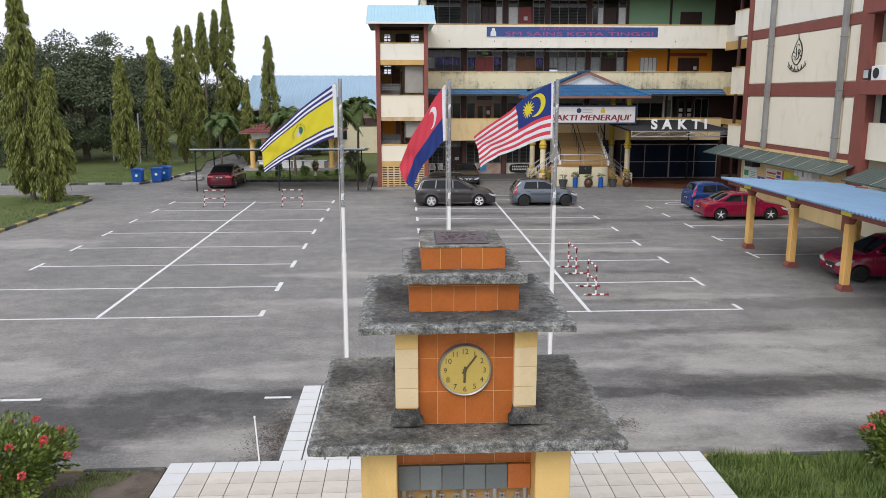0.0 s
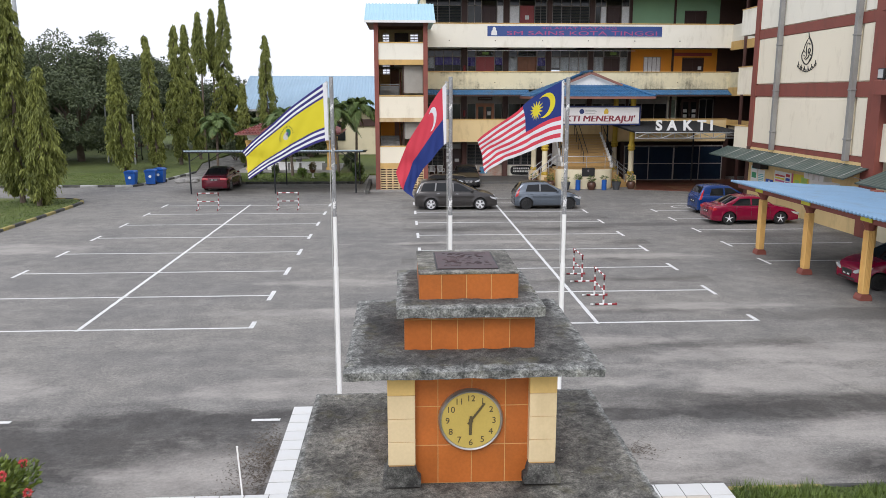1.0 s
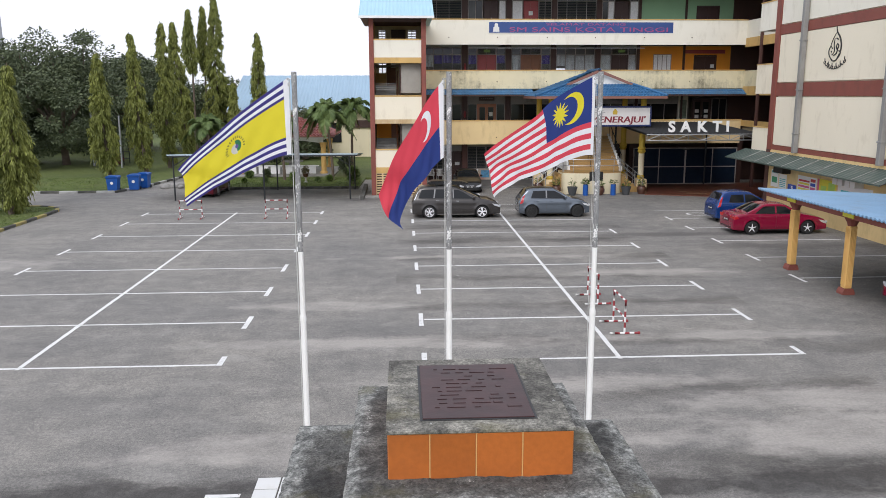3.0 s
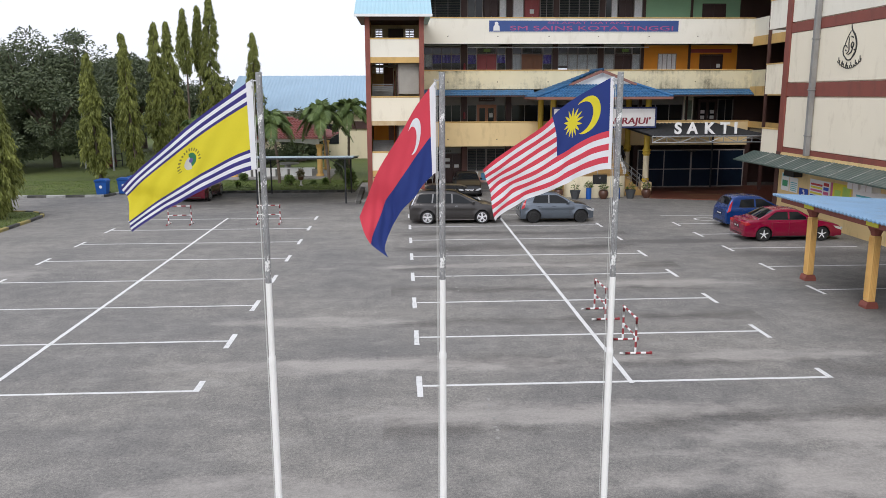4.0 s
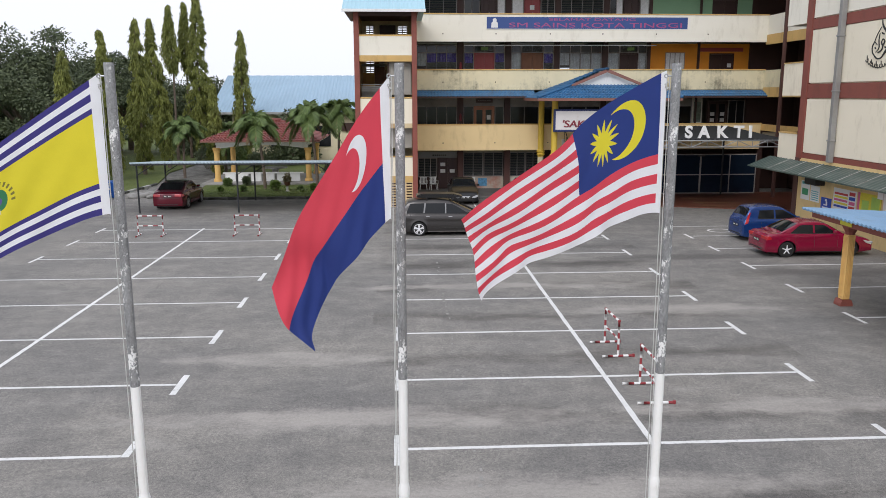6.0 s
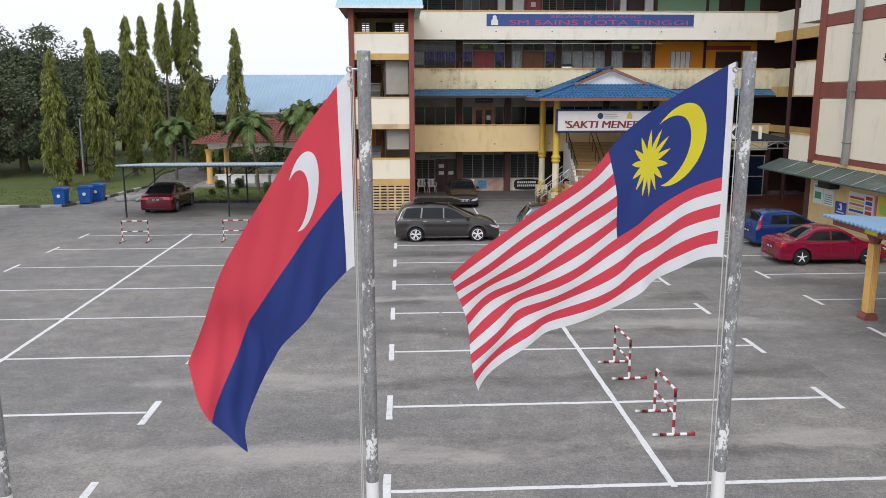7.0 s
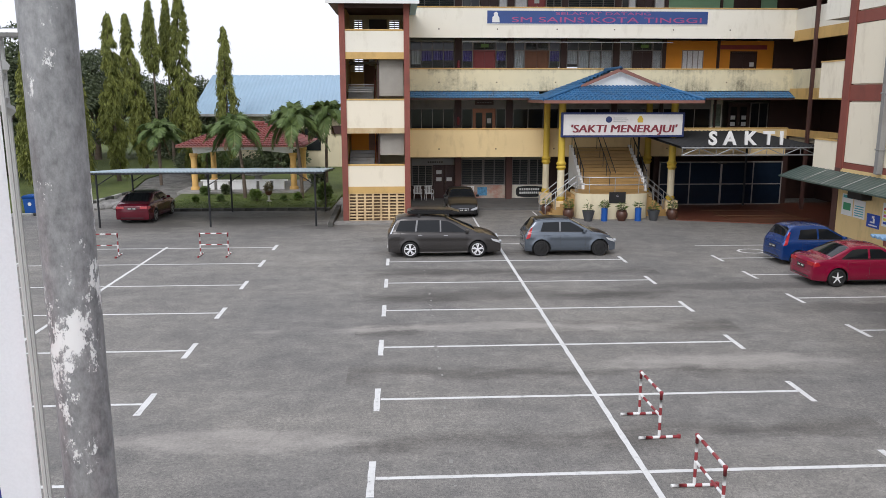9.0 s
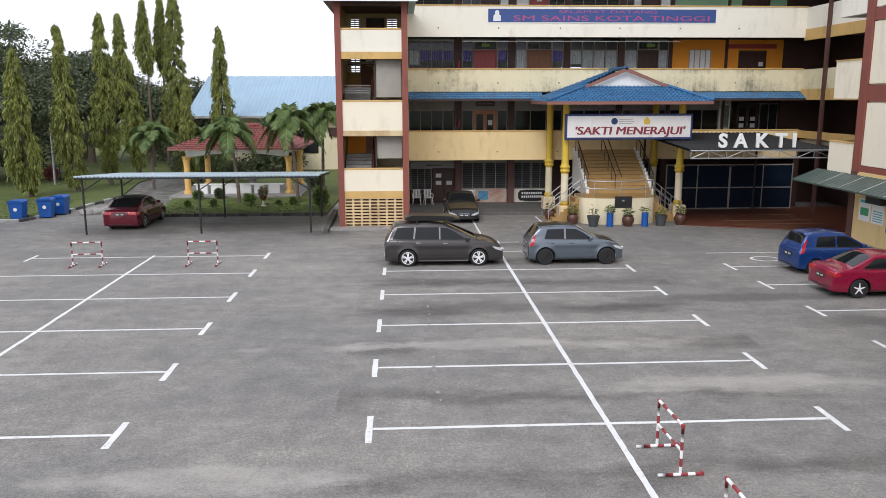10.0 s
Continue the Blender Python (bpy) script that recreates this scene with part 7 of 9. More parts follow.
for k, (x, y, s) in enumerate(((-17.0, 67.3, 0.4), (-16.5, 67.6, 0.32), (-16.2, 68.1, 0.42), (-16.9, 68.2, 0.3), (-15.9, 67.2, 0.25))):
    bm = bmesh.new()
    bmesh.ops.create_icosphere(bm, subdivisions=2, radius=s)
    for v in bm.verts:
        v.co *= 1 + 0.35 * noise.noise(v.co * 3 + Vector((k * 9, 0, 0)))
        v.co.z = max(-0.05, v.co.z * 0.6 + 0.1)
    ob = to_object("boulder", bm, M_PAVEMENT)
    ob.location = (x, y, 0.0)
    tagged(ob, "rough grey lump of rubble on the drive", "rubble", "rubble by the bins")

# ---- cars ----
def car_paint(name, col, rough=0.25, metal=0.3, coat=0.6):
    return surf(name, col, rough, metal, var=0.05, scale=0.8, fine=300.0, bump=0.0, coat=coat, rough_var=0.05)


def wheel_mesh(parent, x, y, r, style, rim_mat):
    w = part("wheel", lathe([(r * 0.7, -0.1), (r * 0.9, -0.11), (r * 0.985, -0.085), (r, -0.04), (r, 0.04), (r * 0.985, 0.085), (r * 0.9, 0.11), (r * 0.7, 0.1)], 28), M_TYRE, parent, "black tyre", True)
    sgn = -1 if y < 0 else 1
    w.matrix_local = pose(x, y, r, -90 * sgn, 0, 0)
    rim = bmesh.new()
    ring = lathe([(r * 0.72, 0.05), (r * 0.735, 0.108), (r * 0.68, 0.114), (r * 0.63, 0.08)], 28)
    part("rim_ring", ring, M_BLACKRIM if style == "thin" else rim_mat, w, "", True)
    for k in range(5):
        a = 2 * math.pi * (k + 0.25) / 5
        for off in ((-0.17, 0.17) if style == "double" else (0,)):
            b = bmesh.new()
            w0, w1 = {"double": (0.02, 0.026), "thin": (0.034, 0.017)}.get(style, (0.05, 0.034))
            lo = [b.verts.new((px, py, 0.06)) for px, py in ((0.02, -w0), (r * 0.69, -w1), (r * 0.69, w1), (0.02, w0))]
            hi = [b.verts.new((v.co.x, v.co.y * 0.8, 0.112 if v.co.x < 0.1 else 0.1)) for v in lo]
            b.faces.new(hi)
            for i in range(4):
                b.faces.new((lo[i], lo[(i + 1) % 4], hi[(i + 1) % 4], hi[i]))
            bmesh.ops.rotate(b, verts=b.verts, cent=(0, 0, 0), matrix=Matrix.Rotation(a + off, 3, "Z"))
            bmesh.ops.recalc_face_normals(b, faces=b.faces)
            me = bpy.data.meshes.new("tmp")
            b.to_mesh(me)
            b.free()
            rim.from_mesh(me)
            bpy.data.meshes.remove(me)
    lathe([(0.06, 0.06), (0.06, 0.112), (0.03, 0.12), (0.001, 0.12)], 14, bm=rim)
    part("rim", rim, rim_mat, w, "", False)
    # black plate behind the spokes stands for the wheel's dark inside
    part("brake_disc", lathe([(r * 0.68, 0.03), (r * 0.68, 0.045), (0.01, 0.045)], 20), M_BLACKTRIM, w)


def eased(points, x, half=0.05):
    """Height along a broken line, its corners rounded."""
    def at(q):
        if q <= points[0][0]:
            return points[0][1]
        for (xa, za), (xb, zb) in zip(points, points[1:]):
            if q <= xb:
                return za + (zb - za) * (q - xa) / max(1e-6, xb - xa)
        return points[-1][1]
    return (at(x - half) + at(x - half / 2) + at(x) + at(x + half / 2) + at(x + half)) / 5


def car(name, loc, rz, label, paint_mat, shape, rim_style="spoke", rim_mat=None, roof_mat=None, chrome=False, window_trim=False, bonnet_mat=None, pillar_mat=None):
    """A parked car, heading along its own x; shape: its length, width, belt line, roof line, axles, windows (all from the tail)."""
    c = root(name, loc, label, "car", "parked cars", rz=rz)
    L, W, belt_pts, roof_pts = shape["L"], shape["W"], shape["belt"], shape["roof"]
    wheels, wr, hw, ox = shape["wheels"], shape["wheel_r"], shape["W"] / 2, -shape["L"] / 2
    belt = lambda x: eased(belt_pts, x, 0.04)
    roof = lambda x: max(belt(x), eased(roof_pts, x, 0.06)) if x < roof_pts[-1][0] + 0.05 else belt(x)
    lower = ((0.0, 0.945), (0.12, 0.982), (0.28, 1.0), (0.42, 1.0), (0.55, 0.99), (0.66, 0.986), (0.7, 0.994), (0.82, 0.976), (0.92, 0.955), (0.97, 0.93), (1.0, 0.9))

    def plan(x):
        nose, tail = max(0.0, (x - 0.74 * L) / (0.26 * L)), max(0.0, (0.2 * L - x) / (0.2 * L))
        return hw * (1 - 0.13 * nose ** 2.2 - 0.075 * tail ** 2.0)

    def sill(x):
        z = 0.2 + 0.1 * max(0.0, 0.35 - x) + 0.1 * max(0.0, x - L + 0.4)
        for wx in wheels:
            d, R = abs(x - wx), wr + 0.06
            if d < R:
                z = max(z, wr + math.sqrt(R * R - d * d))
        return z

    def side(x, z):
        """Half width of the car at a height, flank or glasshouse."""
        p, zb, zs = plan(x), belt(x), 0.2
        if z <= zb:
            k = max(0.0, min(1.0, (z - zs) / (zb - zs)))
            for (ka, ya), (kb, yb) in zip(lower, lower[1:]):
                if k <= kb:
                    y = p * (ya + (yb - ya) * (k - ka) / (kb - ka))
                    break
        else:
            y = p * 0.9 - 0.27 * (z - zb) - 0.1 * (z - zb) ** 2
        near = min(math.hypot(x - wx, z - wr) for wx in wheels)
        if z < zb - 0.1 and near < wr + 0.17:
            y += 0.022 * (1 - max(0.0, near - wr - 0.06) / 0.11)
        return y

    stations = sorted(set([round(0.0125 * k, 4) for k in range(12)] + [round(0.15 + 0.045 * k, 4) for k in range(int((L - 0.2) / 0.045))] + [L - 0.05, L - 0.025, L]
                          + [round(wx + s * (wr + 0.06 + e), 4) for wx in wheels for s in (-1, 1) for e in (0.001, -0.001, -0.02)]))
    bm = bmesh.new()
    rows = []
    for x in stations:
        zs, zb, zr = sill(x), belt(x), roof(x)
        hc = zr - zb
        right = []
        for k, _ in lower:
            z = zs + (zb - zs) * k
            right.append((side(x, z), z))
        yb = right[-1][0]
        e = min(1.0, hc / 0.12)
        for f in (0.3, 0.6, 0.86):
            z = zb + f * hc
            right.append((min(yb - 0.012, side(x, z)) if hc > 0.002 else yb - 0.02 * f, z + (1 - e) * 0.008 * f))
        yt = min(right[-1][0] - 0.03, yb - 0.03)
        right.append((yt, zb + 0.95 * hc + 0.008))
        right.append((yt - 0.06, zr + 0.012))
        right.append((yt * 0.5, zr + 0.028))
        pts = [(y, z) for y, z in right] + [(0.0, zr + 0.034)] + [(-y, z) for y, z in right[::-1]]
        rows.append([bm.verts.new((x + ox, y, z)) for y, z in pts])
    n = len(rows[0])
    for a, b in zip(rows, rows[1:]):
        for i in range(n - 1):
            bm.faces.new((a[i], a[i + 1], b[i + 1], b[i]))
    for row, sx in ((rows[0], -1), (rows[-1], 1)):        # rounded tail and nose
        ring = row
        for shrink, out in ((0.93, 0.018), (0.8, 0.028)):
            mid = sum((v.co for v in row), Vector()) / n
            inner = [bm.verts.new((v.co.x + sx * out, mid.y + (v.co.y - mid.y) * shrink, mid.z + (v.co.z - mid.z) * shrink)) for v in row]
            for i in range(n):
                bm.faces.new((ring[i], ring[(i + 1) % n], inner[(i + 1) % n], inner[i]))
            ring = inner
        bm.faces.new(ring)
    bmesh.ops.recalc_face_normals(bm, faces=bm.faces)
    part("body", bm, paint_mat, c, "", True)
    part("underbody", box(ox + 0.2, -hw + 0.22, 0.17, -ox - 0.25, hw - 0.22, 0.62), M_BLACKTRIM, c)

    def patch(name, mat, xz, s, lift=0.006, nu=10, nv=5, lab="", parent=None):
        """A panel lying on the car's side; xz: low tail, low nose, high nose, high tail."""
        g = bmesh.new()
        (xa, za), (xb, zb_), (xc, zc), (xd, zd) = xz
        net = []
        for i in range(nu + 1):
            u = i / nu
            row = []
            for j in range(nv + 1):
                v = j / nv
                x = (xa + (xb - xa) * u) * (1 - v) + (xd + (xc - xd) * u) * v
                z = (za + (zb_ - za) * u) * (1 - v) + (zd + (zc - zd) * u) * v
                z = min(z, roof(x) - 0.075) if z > belt(x) else z
                row.append((x, z))
            net.append(row)
        front = [[g.verts.new((x + ox, s * (side(x, z) + lift), z)) for x, z in row] for row in net]
        back = [[g.verts.new((x + ox, s * (side(x, z) - 0.02), z)) for x, z in row] for row in net]
        for i in range(nu):
            for j in range(nv):
                g.faces.new((front[i][j], front[i + 1][j], front[i + 1][j + 1], front[i][j + 1]))
        rim_f = [r[0] for r in front] + front[-1][1:] + [r[-1] for r in front[-2::-1]] + front[0][-2:0:-1]
        rim_b = [r[0] for r in back] + back[-1][1:] + [r[-1] for r in back[-2::-1]] + back[0][-2:0:-1]
        for i in range(len(rim_f)):
            j = (i + 1) % len(rim_f)
            g.faces.new((rim_f[i], rim_f[j], rim_b[j], rim_b[i]))
        bmesh.ops.delete(g, geom=[v for v in g.verts if not v.link_faces], context="VERTS")
        bmesh.ops.recalc_face_normals(g, faces=g.faces)
        return part(name, g, mat, parent or c, lab, False)

    def top_patch(name, mat, xa, xb, inset0, inset1, lift=0.006, lab="", nu=12, nv=8):
        """A panel lying on the roof line between two stations: windscreen, rear window, bonnet or roof skin."""
        g = bmesh.new()
        net = []
        for i in range(nu + 1):
            u = i / nu
            x = xa + (xb - xa) * u
            zb, zr = belt(x), roof(x)
            hc = zr - zb
            yb = side(x, zb)
            yt = min(min(yb - 0.012, side(x, zb + 0.86 * hc)) - 0.03, yb - 0.03) if hc > 0.002 else yb - 0.05
            ye = yt - (inset0 + (inset1 - inset0) * u)
            row = []
            for j in range(nv + 1):
                v = 2 * j / nv - 1
                y = v * ye
                z = zr + (0.034 - 0.022 * min(1.0, abs(y) / max(0.1, yt - 0.06)) ** 2) + lift
                if abs(y) > yt - 0.06:
                    z -= (0.05 * hc + 0.004) * (abs(y) - yt + 0.06) / 0.06
                row.append((x + ox, y, z))
            net.append(row)
        front = [[g.verts.new(p) for p in row] for row in net]
        back = [[g.verts.new((p[0], p[1], p[2] - 0.03)) for p in row] for row in net]
        for i in range(nu):
            for j in range(nv):
                g.faces.new((front[i][j], front[i + 1][j], front[i + 1][j + 1], front[i][j + 1]))
        rim_f = [r[0] for r in front] + front[-1][1:] + [r[-1] for r in front[-2::-1]] + front[0][-2:0:-1]
        rim_b = [r[0] for r in back] + back[-1][1:] + [r[-1] for r in back[-2::-1]] + back[0][-2:0:-1]
        for i in range(len(rim_f)):
            j = (i + 1) % len(rim_f)
            g.faces.new((rim_f[i], rim_f[j], rim_b[j], rim_b[i]))
        bmesh.ops.delete(g, geom=[v for v in g.verts if not v.link_faces], context="VERTS")
        bmesh.ops.recalc_face_normals(g, faces=g.faces)
        return part(name, g, mat, c, lab, True)

    (s0, s1), (r0, r1) = shape["screen"], shape["rear"]
    top_patch("windscreen", M_CARGLASS, s0, s1, 0.015, 0.05, lab="dark tinted glass")
    top_patch("rear_window", M_CARGLASS, r0, r1, 0.06, 0.03, lab="dark tinted glass")
    if roof_mat:
        top_patch("roof_skin", roof_mat, r1 + 0.06, s0 - 0.02, 0.01, 0.01)
    if bonnet_mat:
        top_patch("bonnet", bonnet_mat, s1 + 0.1, L - 0.3, 0.1, 0.2)
    for s in (-1, 1):
        for quad in shape["windows"]:
            w = patch("side_window", M_CARGLASS, quad, s, lab="dark tinted glass")
            if window_trim:
                (xa, za), (xb, zb_) = quad[0], quad[1]
                patch("window_trim", M_CHROME, [(xa, za - 0.025), (xb, zb_ - 0.025), (xb, zb_ - 0.003), (xa, za - 0.003)], s, 0.007, 8, 1)
        if pillar_mat:
            for qa, qb in zip(shape["windows"], shape["windows"][1:]):
                patch("pillar", pillar_mat, [(qa[1][0] + 0.008, qa[1][1]), (qb[0][0] - 0.008, qb[0][1]), (qb[3][0] - 0.008, qb[3][1]), (qa[2][0] + 0.008, qa[2][1])], s, 0.005, 2, 5)
        a, b = wheels[0] + wr + 0.1, wheels[1] - wr - 0.1
        patch("side_crease", paint_mat, [(a, 0.36), (b, 0.36), (b, 0.4), (a, 0.39)], s, 0.016, 10, 1)
        patch("belt_trim", M_BLACKTRIM, [(shape["windows"][0][0][0], shape["windows"][0][0][1] - 0.03), (shape["windows"][-1][1][0], shape["windows"][-1][1][1] - 0.03),
                                         (shape["windows"][-1][1][0], shape["windows"][-1][1][1] - 0.008), (shape["windows"][0][0][0], shape["windows"][0][0][1] - 0.008)], s, 0.008, 12, 1)
        for x in shape["seams"]:
            patch("door_seam", M_BLACKTRIM, [(x - 0.006, 0.3), (x + 0.006, 0.3), (x + 0.006, belt(x) - 0.01), (x - 0.006, belt(x) - 0.01)], s, 0.0015, 1, 8)
        for x in shape["handles"]:
            z = belt(x) - 0.13
            y = side(x, z)
            part("door_handle", box(x + ox - 0.09, s * y - 0.016, z, x + ox + 0.09, s * y + 0.016, z + 0.035, 0.01), M_CHROME if chrome else paint_mat, c)
        x3 = shape["screen"][1] - 0.32
        zm = belt(x3)
        part("mirror", box(x3 + ox - 0.07, s * (hw + 0.04) - 0.1, zm + 0.03, x3 + ox + 0.07, s * (hw + 0.04) + 0.08, zm + 0.16, 0.035, seg=2), paint_mat, c)
        a, b = wheels[0] + wr + 0.09, wheels[1] - wr - 0.09
        patch("sill_trim", M_CHROME if chrome else M_BLACKTRIM, [(a, 0.205), (b, 0.205), (b, 0.25 if not chrome else 0.235), (a, 0.25 if not chrome else 0.235)], s, 0.012, 8, 1)
        for wx in wheels:
            wheel_mesh(c, ox + wx, s * (hw - 0.11), wr, rim_style, rim_mat or M_ALLOY)
        zl = belt(L - 0.25) - 0.03
        patch("headlight", M_HEADLIGHT, [(L - 0.3, zl - 0.13), (L - 0.02, zl - 0.22), (L - 0.03, zl - 0.1), (L - 0.42, zl - 0.015)], s, 0.006, 8, 3)
        lamp = prism([(s * y * hw, zl - d) for y, d in ((0.42, 0.26), (0.5, 0.18), (0.8, 0.09), (0.88, 0.13), (0.8, 0.22), (0.6, 0.27))], -ox - 0.06, -ox + 0.03, "x")
        part("headlight_front", lamp, M_HEADLIGHT, c)
        tl0, tl1, tw = shape["tail_light"]
        patch("tail_light", shape.get("lens") or M_TAILLIGHT, [(0.015, tl0), (0.015 + tw, tl0 + 0.05), (shape["tail_top"] + tw * 0.6, tl1), (shape["tail_top"], tl1)], s, 0.009, 6, 8, "red tail light")
        if shape["flat_tail"]:
            part("tail_lamp", box(ox - 0.03, s * 0.66 * hw - 0.2, tl0 + 0.02, ox + 0.04, s * 0.66 * hw + 0.2, tl1, 0.02, seg=2), shape.get("lens") or M_TAILLIGHT, c, "red tail light")
    zg = belt(L - 0.1)
    g = part("grille", box(-ox - 0.05, -0.32, zg - 0.3, -ox + 0.034, 0.32, zg - 0.1, 0.05, seg=3), M_CHROME if chrome else M_BLACKTRIM, c)
    if chrome:
        for k in range(3):
            part("grille_slot", box(-ox + 0.02, -0.29, zg - 0.26 + 0.045 * k, -ox + 0.036, 0.29, zg - 0.235 + 0.045 * k), M_BLACKTRIM, g)
    part("front_bumper_vent", box(-ox - 0.06, -0.5, 0.26, -ox + 0.031, 0.5, 0.36, 0.02), M_BLACKTRIM, c)
    part("rear_bumper_trim", box(ox - 0.031, -hw + 0.3, 0.28, ox + 0.06, hw - 0.3, 0.36, 0.02), M_BLACKTRIM, c)
    for z in (shape["plate"] - 0.06, shape["plate"] + 0.2):
        part("tail_seam", box(ox - 0.0295, -hw * 0.72, z - 0.005, ox + 0.02, hw * 0.72, z + 0.005), M_BLACKTRIM, c)
    for sx, xx in ((1, -ox + 0.036), (-1, ox - 0.034)):
        zp = 0.39 if sx > 0 else shape["plate"]
        pl = part("number_plate", box(xx - 0.012, -0.24, zp, xx + 0.012, 0.24, zp + 0.115), M_PLATE, c, "black plate with pale bars")
        for k in range(5):
            if k != 2:
                part("plate_bar", box(xx + sx * 0.012 - 0.002, -0.19 + 0.08 * k, zp + 0.035, xx + sx * 0.012 + 0.002, -0.13 + 0.08 * k, zp + 0.085), M_PAPER, pl)
    return c


M_PILLAR = surf("pale_grey_pillar_film", (0.2, 0.2, 0.205), 0.35, 0.2, var=0.08)
GREYCAR, SILVERCAR = car_paint("charcoal_car_paint", (0.045, 0.041, 0.039), 0.3, 0.4, 0.35), car_paint("steel_blue_grey_car_paint", (0.12, 0.142, 0.17), 0.24, 0.5)
REDCAR, DARKRED = car_paint("bright_red_car_paint", (0.23, 0.001, 0.03), 0.25, 0.1), car_paint("deep_red_car_paint", (0.12, 0.004, 0.016))
BLUECAR, BLACKCAR = car_paint("blue_car_paint", (0.008, 0.045, 0.19)), car_paint("black_car_paint", (0.008, 0.008, 0.009), 0.3, 0.0, 0.15)

def scaled(pts, k):
    return [(x * k, z) for x, z in pts]


HATCH = dict(L=3.76, W=1.67, wheels=(0.66, 3.1), wheel_r=0.33,
             belt=[(0, 0.86), (0.06, 0.96), (0.2, 1.0), (1.6, 0.97), (2.85, 0.98), (3.2, 0.93), (3.5, 0.83), (3.68, 0.72), (3.76, 0.6)],
             roof=[(0, 0.86), (0.05, 1.0), (0.42, 1.46), (0.7, 1.5), (1.3, 1.525), (1.85, 1.49), (2.86, 0.97)],
             screen=(1.98, 2.76), rear=(0.14, 0.4),
             windows=[[(0.62, 1.05), (1.4, 1.02), (1.4, 1.41), (0.74, 1.39)], [(1.48, 1.02), (2.5, 1.02), (1.98, 1.4), (1.48, 1.41)]],
             seams=(0.78, 1.44, 2.5), handles=(0.95, 1.7), tail_light=(0.72, 1.2, 0.17), tail_top=0.2, flat_tail=False, plate=0.64)
SMALL_HATCH = dict(HATCH, L=3.64, W=1.62, wheels=(0.62, 3.0), wheel_r=0.29, tail_light=(0.78, 1.3, 0.14), tail_top=0.24,
                   belt=scaled(HATCH["belt"], 0.97), roof=[(0, 0.86), (0.05, 1.0), (0.32, 1.47), (0.6, 1.53), (1.3, 1.545), (1.8, 1.5), (2.75, 0.97)], rear=(0.12, 0.32))
SEDAN = dict(L=4.45, W=1.73, wheels=(0.86, 3.5), wheel_r=0.315,
             belt=[(0, 0.8), (0.05, 0.9), (0.2, 0.945), (0.7, 0.96), (3.2, 0.93), (3.7, 0.85), (4.15, 0.75), (4.36, 0.66), (4.45, 0.55)],
             roof=[(0, 0.8), (0.5, 0.955), (0.62, 0.98), (1.3, 1.34), (1.7, 1.395), (2.2, 1.395), (2.5, 1.35), (3.22, 0.93)],
             screen=(2.46, 3.1), rear=(0.68, 1.3),
             windows=[[(1.0, 0.99), (1.94, 0.98), (1.94, 1.3), (1.42, 1.3)], [(2.02, 0.98), (2.9, 0.98), (2.42, 1.29), (2.02, 1.3)]],
             seams=(1.2, 1.98, 2.95), handles=(1.4, 2.2), tail_light=(0.7, 0.86, 0.22), tail_top=0.03, flat_tail=True, plate=0.58)
HIGH_SEDAN = dict(SEDAN, L=4.5, W=1.82, wheels=(0.9, 3.58), wheel_r=0.34,
                  belt=[(0, 0.9), (0.05, 1.0), (0.2, 1.04), (0.8, 1.04), (3.2, 1.0), (3.75, 0.92), (4.2, 0.82), (4.4, 0.7), (4.5, 0.58)],
                  roof=[(0, 0.9), (0.3, 1.05), (0.42, 1.08), (1.2, 1.44), (1.7, 1.5), (2.3, 1.5), (2.6, 1.44), (3.3, 1.0)],
                  screen=(2.56, 3.2), rear=(0.44, 1.2),
                  windows=[[(1.0, 1.09), (2.0, 1.06), (2.0, 1.4), (1.42, 1.39)], [(2.08, 1.06), (3.0, 1.05), (2.5, 1.37), (2.08, 1.4)]],
                  seams=(1.2, 2.04, 3.05), handles=(1.4, 2.25), tail_light=(0.76, 0.92, 0.3), tail_top=0.03, plate=0.74, lens=surf("pale_red_lamp_lens", (0.55, 0.09, 0.1), 0.15, var=0.1, bump=0))
VAN = dict(L=4.62, W=1.8, wheels=(0.88, 3.66), wheel_r=0.335,
           belt=[(0, 0.9), (0.06, 1.0), (0.2, 1.06), (2.0, 1.03), (3.5, 1.01), (3.95, 0.97), (4.3, 0.86), (4.54, 0.72), (4.62, 0.58)],
           roof=[(0, 0.9), (0.05, 1.05), (0.32, 1.56), (0.6, 1.63), (1.6, 1.665), (2.3, 1.61), (3.7, 1.0)],
           screen=(2.5, 3.55), rear=(0.1, 0.3),
           windows=[[(0.3, 1.1), (1.08, 1.08), (1.14, 1.52), (0.48, 1.5)], [(1.16, 1.08), (2.1, 1.06), (2.1, 1.52), (1.22, 1.52)], [(2.17, 1.06), (3.2, 1.05), (2.5, 1.48), (2.17, 1.5)]],
           seams=(1.12, 2.13, 3.2), handles=(1.3, 2.35), tail_light=(0.95, 1.45, 0.12), tail_top=0.24, flat_tail=False, plate=0.7, lens=M_HEADLIGHT)
car("minivan", (2.5, 53.25, 0), 0, "charcoal minivan with silver alloy wheels parked in a bay", GREYCAR, VAN, "double", M_ALLOY, chrome=True, pillar_mat=M_PILLAR)
rb = root("roof_box", (2.05, 53.2, 1.72), "flat black roof box on the charcoal minivan", "roof box")
rbm = prism([(-1.0, 0.02), (0.95, 0.02), (1.12, 0.08), (0.7, 0.2), (-0.8, 0.23), (-1.12, 0.12)], -0.42, 0.42)
bmesh.ops.bevel(rbm, geom=list(rbm.edges), offset=0.04, segments=2, affect="EDGES")
part("shell", rbm, BLACKCAR, rb, "", True)
for s in (-0.6, 0.6):
    part("crossbar", box(s - 0.03, -0.6, -0.06, s + 0.03, 0.6, 0.03, 0.01), M_BLACKTRIM, rb)
